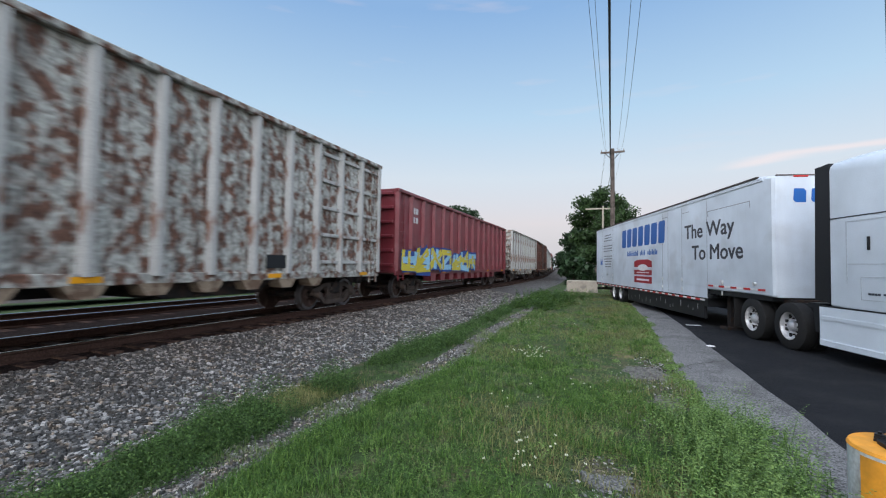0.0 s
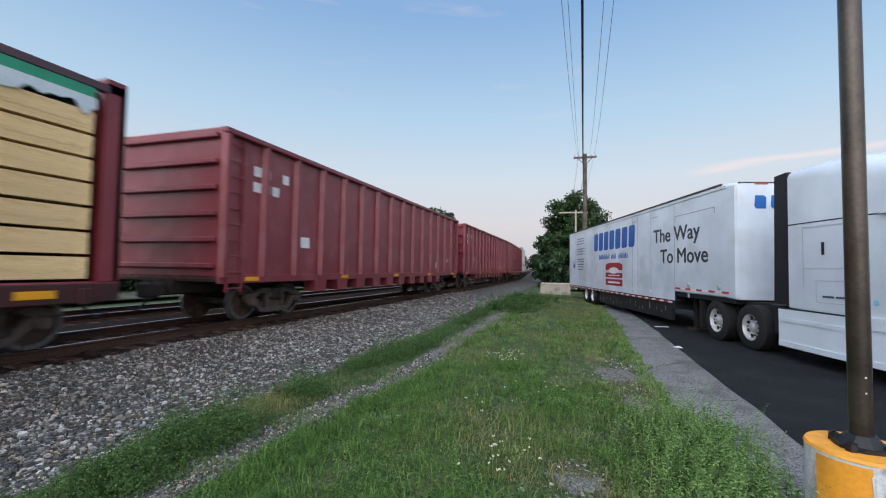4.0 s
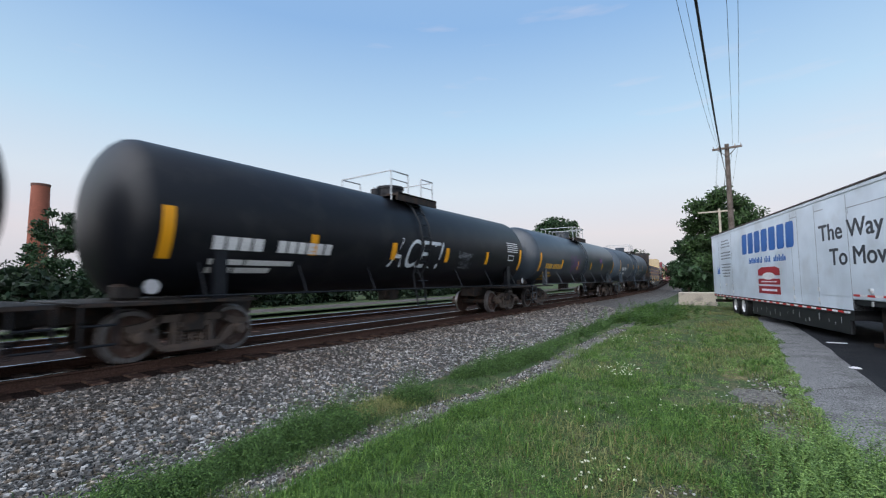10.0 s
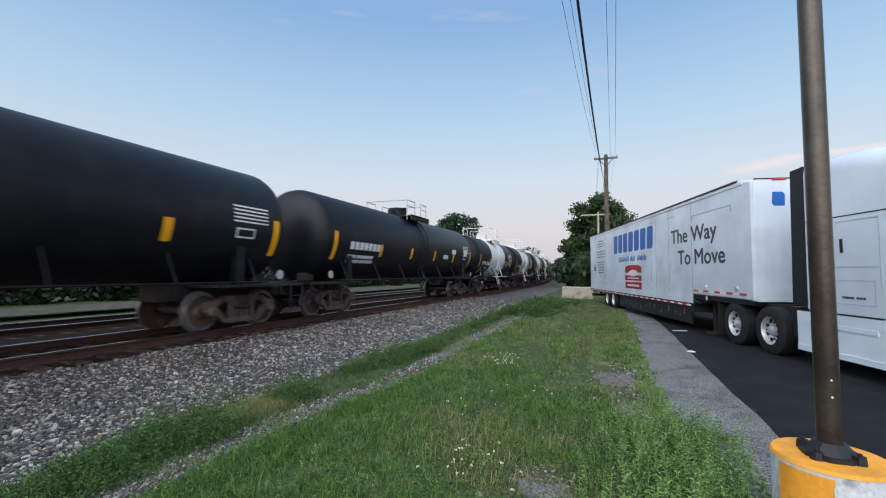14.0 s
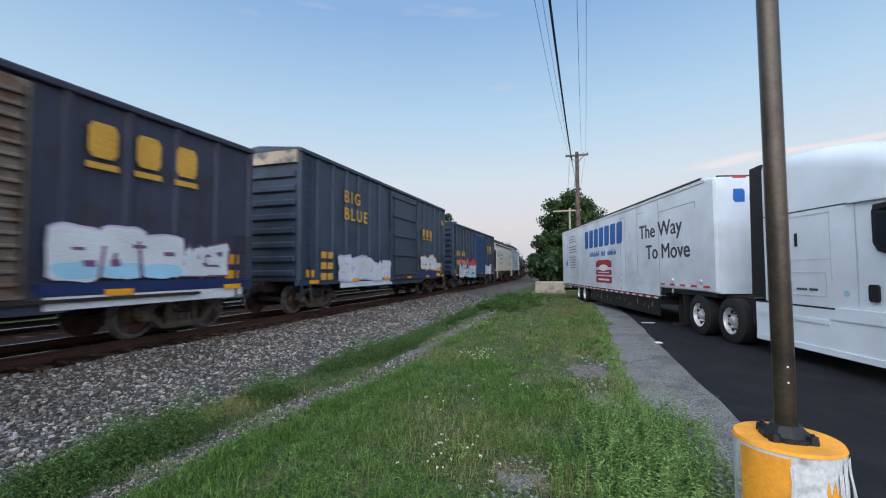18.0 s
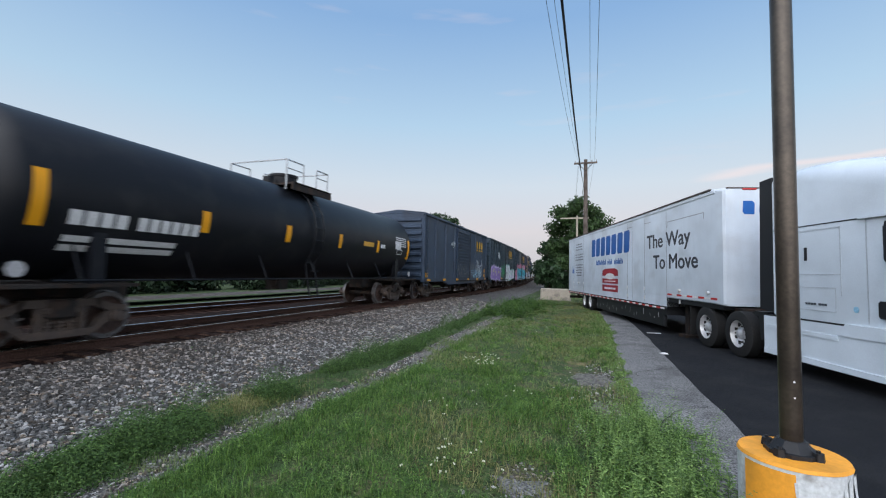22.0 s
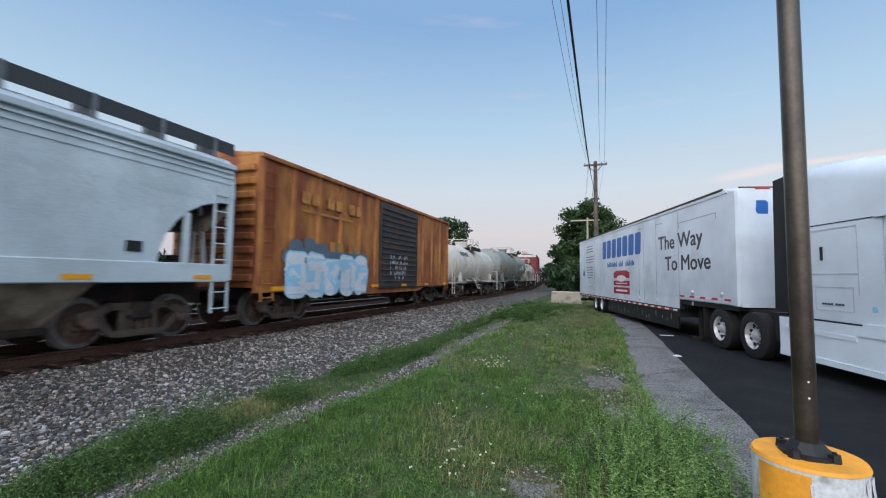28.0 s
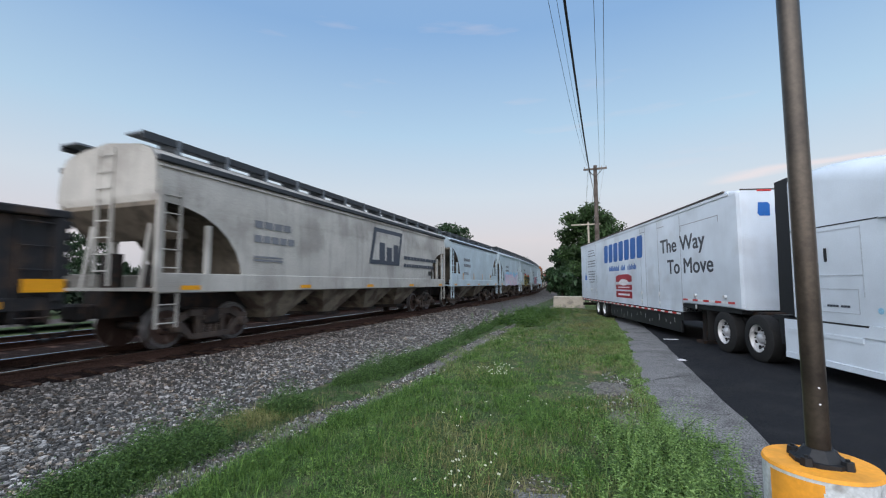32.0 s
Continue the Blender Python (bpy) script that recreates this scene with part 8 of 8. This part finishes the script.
def blades(n, seed, place, tall, wide):
    """Bent grass blades: two stacked quads and a drooping tip each. place: gives x, y and a height factor."""
    rng = np.random.default_rng(seed)
    x, y, k = place(rng, n)
    n = len(x)
    hgt = tall * k * rng.gamma(6.0, 1 / 6.0, n)
    a = rng.uniform(0, 2 * math.pi, n)
    lean = rng.uniform(0.2, 1.15, n) * hgt
    b = a + rng.uniform(0.9, 2.2, n)
    w = wide * rng.uniform(0.6, 1.3, n) * (1 + 0.08 * y)
    dx, dy = np.cos(a), np.sin(a)
    wx, wy = np.cos(b) * w, np.sin(b) * w
    z0 = np.full(n, -0.02)
    drop = rng.uniform(0.75, 1.05, n)
    v = np.stack([
        np.stack([x - wx, y - wy, z0], -1), np.stack([x + wx, y + wy, z0], -1),
        np.stack([x + dx * lean * 0.4 - wx * 0.7, y + dy * lean * 0.4 - wy * 0.7, hgt * 0.72], -1),
        np.stack([x + dx * lean * 0.4 + wx * 0.7, y + dy * lean * 0.4 + wy * 0.7, hgt * 0.72], -1),
        np.stack([x + dx * lean, y + dy * lean, hgt * drop], -1)], 1).reshape(-1, 3)
    i = 5 * np.arange(n)
    f = [(p, p + 1, p + 3, p + 2) for p in i.tolist()] + [(p + 2, p + 3, p + 4) for p in i.tolist()]
    return v.tolist(), f


def patchy(x, y, scale=0.8, off=0.0):
    return np.array([noise.noise((a * scale, b * scale, off)) for a, b in zip(x.tolist(), y.tolist())])


def bare_share(x, y):
    """How bare the verge is, 0 to 1, round its stony spots."""
    share = np.zeros(len(x))
    for cx, cy, rx, ry, k in ((-0.57, 3.62, 0.36, 0.33, 1.0), (0.05, 7.7, 0.52, 0.9, 0.85), (0.30, 6.1, 0.36, 0.8, 0.8), (0.1, 6.9, 0.5, 0.7, 0.6), (-0.2, 9.3, 0.4, 0.8, 0.7), (-0.15, 5.0, 0.3, 0.35, 0.6)):
        d = ((x - cx) / rx) ** 2 + ((y - cy) / ry) ** 2
        share = np.maximum(share, k * np.clip(1.6 - d, 0, 1))
    return share


def lawn_place(rng, n):
    x = rng.uniform(-3.5, 0.68, n)
    y = 1.0 + 38 * rng.uniform(0, 1, n) ** 1.75
    x = np.where(y > 18, x - 0.05 * (y - 18), x)
    p = patchy(x, y) + 0.6 * patchy(x, y, 3.1, 7.0)
    keep = (x > path_x(y) + 0.16 + 0.08 * p) & (rng.uniform(-1.0, 0.3, n) < p + 0.1) & (rng.uniform(0, 1, n) > bare_share(x, y))
    return x[keep], y[keep], (0.85 + 0.6 * p[keep]).clip(0.4, 1.6)


def strip_place(rng, n):
    y = 1.0 + 30 * rng.uniform(0, 1, n) ** 1.8
    x = -4.06 + rng.normal(0, 0.22, n) - 0.018 * np.maximum(0, y - 6)
    p = patchy(x, y, 0.7, 4.0) + 0.5 * patchy(x, y, 2.6, 9.0)
    gap = (y > 3.8) & (y < 4.8) & (x < -3.95) & (rng.uniform(0, 1, n) < 0.75)
    keep = (p > -0.3) & ~gap & (x < path_x(y) - 0.2 + 0.1 * p)
    return x[keep], y[keep], (0.8 + 0.9 * p[keep]).clip(0.35, 1.5)


def edge_place(rng, n):
    y = 1.6 + 6.0 * rng.uniform(0, 1, n)
    x = path_x(y) + 0.2 + np.abs(rng.normal(0, 0.45, n))
    p = patchy(x, y, 2.0, 3.0)
    return x, y, (0.8 + 0.7 * p).clip(0.3, 1.5)


def rut_place(rng, n):
    y = 1.5 + 16 * rng.uniform(0, 1, n) ** 1.5
    x = path_x(y) + rng.normal(0, 0.2, n)
    p = patchy(x, y, 1.6, 12.0) + 0.6 * patchy(x, y, 5.0, 13.0)
    keep = p > 0.02 + 0.02 * (y - 3)
    return x[keep], y[keep], rng.uniform(0.5, 1.1, n)[keep]


def behind_place(rng, n):
    x, y = rng.uniform(-3.2, 0.6, n), rng.uniform(-7.0, 1.2, n)
    return x, y, rng.uniform(0.6, 1.2, n)


def behind_strip_place(rng, n):
    x, y = -4.15 + rng.normal(0, 0.26, n), rng.uniform(-7.0, 1.6, n)
    return x, y, rng.uniform(0.5, 1.3, n)


scatter("near_grass", *blades(34000, 61, behind_place, 0.065, 0.004), GRASS, "short rough grass of the verge", "grass")
scatter("near_strip_grass", *blades(7000, 62, behind_strip_place, 0.11, 0.004), WEED, "weeds along the ballast edge", "weeds")


def dry_place(rng, n):
    x = rng.uniform(-2.6, 0.6, n)
    y = 3.4 + 27 * rng.uniform(0, 1, n) ** 1.5
    p = patchy(x, y, 0.55, 21.0) + 0.4 * patchy(x, y, 2.4, 22.0)
    keep = (p > -0.15) & (rng.uniform(0, 1, n) > 0.6 * bare_share(x, y))
    return x[keep], y[keep], (0.7 + 0.8 * p[keep]).clip(0.5, 1.4)


scatter("dry_grass", *blades(95000, 23, dry_place, 0.07, 0.0028), DRYGRASS, "yellowing grass mixed into the verge", "grass")
scatter("seed_stalks", *blades(1500, 24, dry_place, 0.13, 0.0018), SEED, "thin reddish seed stalks over the grass", "grass")
scatter("lawn_grass", *blades(190000, 3, lawn_place, 0.065, 0.0032), GRASS, "short rough grass of the verge", "grass")
scatter("strip_grass", *blades(13000, 4, strip_place, 0.07, 0.0028), STRIPGRASS, "taller weeds along the ballast edge", "weeds")
scatter("path_edge_grass", *blades(12000, 5, edge_place, 0.07, 0.003), WEED, "lush grass beside the gravel rut", "grass")
scatter("rut_grass", *blades(30000, 15, rut_place, 0.06, 0.0026), GRASS, "sparse grass growing through the gravel rut", "grass")


def weeds(n_stems, seed, place, tall, leaf):
    """Upright stems with pairs of pointed leaves."""
    rng = np.random.default_rng(seed)
    v, f = [], []
    x, y = place(rng, n_stems)
    for cx, cy in zip(x.tolist(), y.tolist()):
        hgt = tall * rng.uniform(0.4, 1.15)
        lx, ly = rng.normal(0, 0.28, 2) * hgt
        levels = int(5 + hgt * 26)
        for k in range(levels):
            t = (k + 1) / levels
            px, py, pz = cx + lx * t * t, cy + ly * t * t, hgt * t - 0.02
            a0 = k * 2.4 + rng.uniform(0, 0.6)
            size = leaf * (1.15 - 0.65 * t) * rng.uniform(0.7, 1.2)
            for a in (a0, a0 + 3.14):
                c, s = math.cos(a), math.sin(a)
                up = rng.uniform(0.1, 0.6) * size
                b = len(v)
                v += [(px, py, pz), (px + c * size * 0.5 - s * size * 0.2, py + s * size * 0.5 + c * size * 0.2, pz + up * 0.7),
                      (px + c * size, py + s * size, pz + up * 0.6), (px + c * size * 0.5 + s * size * 0.2, py + s * size * 0.5 - c * size * 0.2, pz + up * 0.7)]
                f.append((b, b + 1, b + 2, b + 3))
        b = len(v)
        v += [(cx - 0.002, cy, -0.02), (cx + 0.002, cy, -0.02), (cx + lx * 0.4 + 0.002, cy + ly * 0.4, hgt * 0.6), (cx + lx * 0.4 - 0.002, cy + ly * 0.4, hgt * 0.6)]
        f.append((b, b + 1, b + 2, b + 3))
    return v, f


def mounds(n_mounds, seed, place, wide, tall, leaf, per):
    """Low fluffy cushions of small leaves."""
    rng = np.random.default_rng(seed)
    cx, cy = place(rng, n_mounds)
    n_m = len(cx)
    size = rng.gamma(5.0, 0.2, n_m)
    count = np.maximum(20, (per * size ** 1.6)).astype(int)
    which = np.repeat(np.arange(n_m), count)
    n = len(which)
    a = rng.uniform(0, 2 * math.pi, n)
    r = np.sqrt(rng.uniform(0, 1, n))
    lift = np.sqrt(1 - 0.92 * r ** 2) * rng.uniform(0.2, 1.0, n)
    spike = rng.uniform(0, 1, n) < 0.07
    lift = np.where(spike, lift * rng.uniform(1.0, 1.9, n), lift)
    p = np.stack([cx[which] + wide * size[which] * r * np.cos(a), cy[which] + wide * size[which] * r * np.sin(a), tall * size[which] * lift], -1)
    d = rng.normal(size=(n, 3)) * np.array([1, 1, 0.5]) + np.array([0, 0, 0.25])
    d /= np.linalg.norm(d, axis=1)[:, None]
    b = np.cross(d, rng.normal(size=(n, 3)))
    b /= np.linalg.norm(b, axis=1)[:, None]
    s_ = (leaf * rng.uniform(0.5, 1.2, n) * (1 + 0.05 * cy[which]))[:, None]
    v = np.stack([p - d * s_, p + b * s_ * 0.36, p + d * s_, p - b * s_ * 0.36], 1).reshape(-1, 3)
    v[:, 2] = np.maximum(v[:, 2], -0.01)
    return v.tolist(), np.arange(4 * n).reshape(-1, 4).tolist()


def corner_place(rng, n):
    y = 2.7 + 2.75 * rng.uniform(0, 1, n) ** 0.8
    x = np.clip(0.55 + rng.normal(0, 0.33, n) - 0.12 * np.maximum(0, 3.6 - y), -0.5, 1.12)
    near = (x - 1.24) ** 2 + (y - 3.37) ** 2 > 0.33 ** 2
    return x[near], y[near]


def verge_place(rng, n):
    x, y = -3.1 + 3.6 * rng.uniform(0, 1, n) ** 1.1, 1.6 + 15 * rng.uniform(0, 1, n) ** 1.9
    p = patchy(x, y, 1.1, 2.0)
    keep = (rng.uniform(-0.7, 0.35, n) < p) & (rng.uniform(0, 1, n) > bare_share(x, y) * 1.1)
    return x[keep], y[keep]


def pave_edge_place(rng, n):
    y = 5.0 + 16 * rng.uniform(0, 1, n) ** 1.4
    x = 0.56 + 0.09 * patchy(0 * y, y, 1.3, 5.0) * 2 + rng.normal(0, 0.07, n) - 0.010 * np.maximum(0, y - 15) ** 1.6
    return x, y


def lush_place(rng, n):
    y = 1.7 + 6.5 * rng.uniform(0, 1, n) ** 1.2
    x = path_x(y) + 0.28 + 3.1 * rng.uniform(0, 1, n) ** 1.25
    p = patchy(x, y, 0.9, 31.0)
    keep = (p > -0.22 + 0.06 * (y - 2.5) + 0.08 * np.maximum(0, x + 1.5)) & (rng.uniform(0, 1, n) > 1.2 * bare_share(x, y))
    return x[keep], y[keep]


def strip_mound_place(rng, n):
    """Bushes beside the rut: a low run, the big one, a lone clump past the dry spot, then a long thinning row."""
    runs = ((1.2, 2.3, -3.92, -4.02, 0.12, 0.10), (2.3, 3.7, -4.08, -4.18, 0.17, 0.38), (4.75, 5.15, -4.05, -4.1, 0.09, 0.07), (6.4, 9.2, -4.22, -3.86, 0.12, 0.27), (9.2, 20.0, -3.9, -4.25, 0.13, 0.18))
    xs, ys = [], []
    for y0, y1, x0, x1, loose, share in runs:
        k = max(1, int(n * share))
        t = rng.uniform(0, 1, k)
        xs.append(x0 + (x1 - x0) * t + rng.normal(0, loose, k))
        ys.append(y0 + (y1 - y0) * t)
    return np.concatenate(xs), np.concatenate(ys)


scatter("verge_cushions", *mounds(900, 41, lush_place, 0.13, 0.085, 0.010, 180), WEED, "soft cushions of small-leaved weeds in the verge", "weeds")
def tuft_place(centres, spread, seed):
    """Blades gathered round tuft centres, tallest in each tuft's middle."""
    def place(rng, n):
        cx, cy = centres(np.random.default_rng(seed), 900)
        which = rng.integers(0, len(cx), n)
        size = np.random.default_rng(seed + 1).uniform(0.5, 1.5, len(cx))[which]
        r = np.abs(rng.normal(0, 0.55, n))
        a = rng.uniform(0, 2 * math.pi, n)
        return cx[which] + spread * size * r * np.cos(a), cy[which] + spread * size * r * np.sin(a), (size * (1.15 - 0.5 * r)).clip(0.25, 1.6)
    return place


def dry_spot_place(rng, n):
    x, y = -4.22 + rng.normal(0, 0.22, n), 4.45 + rng.normal(0, 0.45, n)
    return x, y, rng.uniform(0.5, 1.3, n)


scatter("strip_tufts", *blades(15000, 45, tuft_place(strip_mound_place, 0.15, 46), 0.09, 0.0026), STRIPGRASS, "tall soft grass tufts along the ballast edge", "grass")
scatter("verge_tufts", *blades(36000, 47, tuft_place(lush_place, 0.15, 48), 0.075, 0.0022), WEED, "soft green grass tufts in the verge", "grass")
scatter("mid_tufts", *blades(60000, 50, tuft_place(verge_place, 0.17, 51), 0.085, 0.0022), WEED, "rough grass tufts scattered over the verge", "grass")
scatter("dry_spot_grass", *blades(7000, 49, dry_spot_place, 0.06, 0.0022), DRYGRASS, "dry yellow grass at the ballast edge", "grass")
scatter("pale_cushions", *mounds(420, 42, verge_place, 0.09, 0.085, 0.012, 120), PALEWEED, "pale green cushions of small-leaved weeds", "weeds")
scatter("strip_cushions", *mounds(520, 43, strip_mound_place, 0.11, 0.17, 0.0120, 280), STRIPGRASS, "bushy weeds along the ballast edge", "weeds")
scatter("corner_cushions", *mounds(34, 44, corner_place, 0.12, 0.13, 0.012, 220), WEED, "dense leafy weeds beside the painted footing", "weeds")
scatter("corner_weeds", *weeds(520, 6, corner_place, 0.30, 0.042), WEED, "leafy green weeds growing beside the painted footing", "weeds")
scatter("corner_stalks", *weeds(360, 16, corner_place, 0.48, 0.054), PALEWEED, "taller pale green leafy stalks at the pavement's end", "weeds")
scatter("verge_weeds", *weeds(3500, 7, verge_place, 0.10, 0.028), WEED, "low leafy weeds in the verge", "weeds")
scatter("lush_weeds", *weeds(3000, 8, lush_place, 0.13, 0.030), WEED, "broad-leaved weeds in the lush part of the verge", "weeds")
scatter("verge_stalks", *weeds(500, 17, verge_place, 0.17, 0.028), PALEWEED, "pale leafy stalks standing in the verge", "weeds")
scatter("pavement_edge_weeds", *mounds(320, 18, pave_edge_place, 0.07, 0.06, 0.014, 60), PALEWEED, "weeds creeping over the pavement's edge", "weeds")
scatter("far_weeds", *weeds(300, 9, lambda r, n: (-3.2 + r.normal(0, 0.8, n), 17 + 10 * r.uniform(0, 1, n)), 0.5, 0.14), WEED, "rank weeds in front of the concrete block", "weeds")


def ground_patch(cx, cy, w, l, seed, material, label, z=0.055):
    """A low uneven hump that breaks through the turf with a ragged edge."""
    m = Mesh()
    n, rings = 40, 6
    m.v.append((cx, cy, z))
    for r in range(1, rings + 1):
        for k in range(n):
            a = 2 * math.pi * k / n
            q = (1 + 0.45 * noise.noise((math.cos(a) * 1.6 + seed, math.sin(a) * 1.6, 0.0)) + 0.2 * noise.noise((math.cos(a) * 5 + seed, math.sin(a) * 5, 3.0))) * r / rings
            px, py = cx + w * q * math.cos(a), cy + l * q * math.sin(a)
            fall = z - 0.07 * (r / rings) ** 3 + 0.02 * noise.noise((px * 5, py * 5, seed))
            m.v.append((px, py, fall))
    m.f = [(0, 1 + k, 1 + (k + 1) % n) for k in range(n)]
    for r in range(rings - 1):
        m.f += [(1 + r * n + k, 1 + (r + 1) * n + k, 1 + (r + 1) * n + (k + 1) % n, 1 + r * n + (k + 1) % n) for k in range(n)]
    ob = new("bare_patch", m.data("bare_patch", material))
    return tagged(ob, label, "ground", kind="structure")


ground_patch(-0.57, 3.62, 0.36, 0.32, 1, OLDPAVE, "bare grey stone showing through the verge", 0.052)
scatter("patch_stones", *stones(1100, 12, -1.05, -0.1, 3.25, 4.05, 0.011, lambda x: 0 * x + 0.03 - 0.05 * np.abs(x + 0.57)), STONE, "small loose stones round the bare spot", "stones")
scatter("verge_stones", *stones(2600, 13, -0.5, 0.62, 5.0, 9.5, 0.010, lambda x: 0 * x + 0.015), STONE, "small loose stones in the thin grass beside the pavement", "stones")
ground_patch(0.05, 7.7, 0.42, 0.8, 2, GRAVEL, "gravelly bare spot in the verge", 0.052)
ground_patch(0.25, 6.1, 0.25, 0.5, 5, GRAVEL, "small gravelly spot in the verge", 0.045)
ground_patch(-0.2, 9.3, 0.4, 0.9, 3, SANDY, "trampled dry spot in the verge", 0.055)
ground_patch(-4.22, 4.45, 0.40, 0.7, 4, SANDY, "dry tan grass at the ballast edge", 0.02)


def flower_clump(cx, cy, n, spread, tall, seed):
    rng = random.Random(seed)
    t = thing("wildflower_clump", "clump of small white wildflowers on thin stems", "flowers", group="wildflowers", at=pose(cx, cy, 0))
    stem, head = Mesh(), Mesh()
    for _ in range(n):
        x, y, h2 = rng.gauss(0, spread), rng.gauss(0, spread), tall * rng.uniform(0.6, 1.1)
        stem.tube((x * 0.7, y * 0.7, -0.02), (x, y, h2), 0.003, n=4, caps=False)
        for _ in range(3):
            a, b, q = rng.uniform(-0.012, 0.012), rng.uniform(-0.012, 0.012), rng.uniform(0.003, 0.006)
            head.prism([(x + a + q * math.cos(k * 1.26), y + b + q * math.sin(k * 1.26)) for k in range(5)], "z", h2, h2 + 0.012)
    tagged(part("stem", stem, WEED, t), kind="stuff")
    tagged(part("flower_head", head, PETAL, t), kind="stuff")


flower_clump(-1.70, 7.3, 46, 0.13, 0.34, 1)
flower_clump(-1.05, 3.7, 10, 0.16, 0.22, 2)
flower_clump(-1.2, 3.42, 9, 0.14, 0.2, 3)
flower_clump(-2.6, 11.3, 18, 0.3, 0.35, 4)
flower_clump(-1.6, 5.2, 6, 0.2, 0.2, 5)
flower_clump(-1.5, 12.5, 10, 0.4, 0.3, 6)
flower_clump(-0.9, 6.0, 6, 0.3, 0.2, 7)


# ---- movement ----
def motions():
    for car, s0 in TRAIN:
        rows = []
        for t in range(33):
            s = s0 + SPEED * t
            xa, ya, _ = line_at(s - 5)
            xb, yb, _ = line_at(s + 5)
            a = math.degrees(math.atan2(-(xb - xa), yb - ya))
            x, y = shift(s, TRACK)
            rows.append((float(t), pose(x, y, RAIL, 0, 0, a)))
        walk(car, rows)
    # the wheels roll under the cars: one turn for each side of the axles, shared by all
    for face, wheels in TURNING.items():
        sign = -1 if face == 0 else 1
        turn = SPEED / 0.445 / FPS
        first = wheels[0]
        walk(first, [(k / FPS, pose(0, 0, 0, math.degrees(sign * turn * k) % 360)) for k in range(32 * FPS + 1)])
        for w in wheels[1:]:
            w.rotation_mode = "QUATERNION"
            keys = w.animation_data_create()
            keys.action = first.animation_data.action
            keys.action_slot = first.animation_data.action_slot


motions()
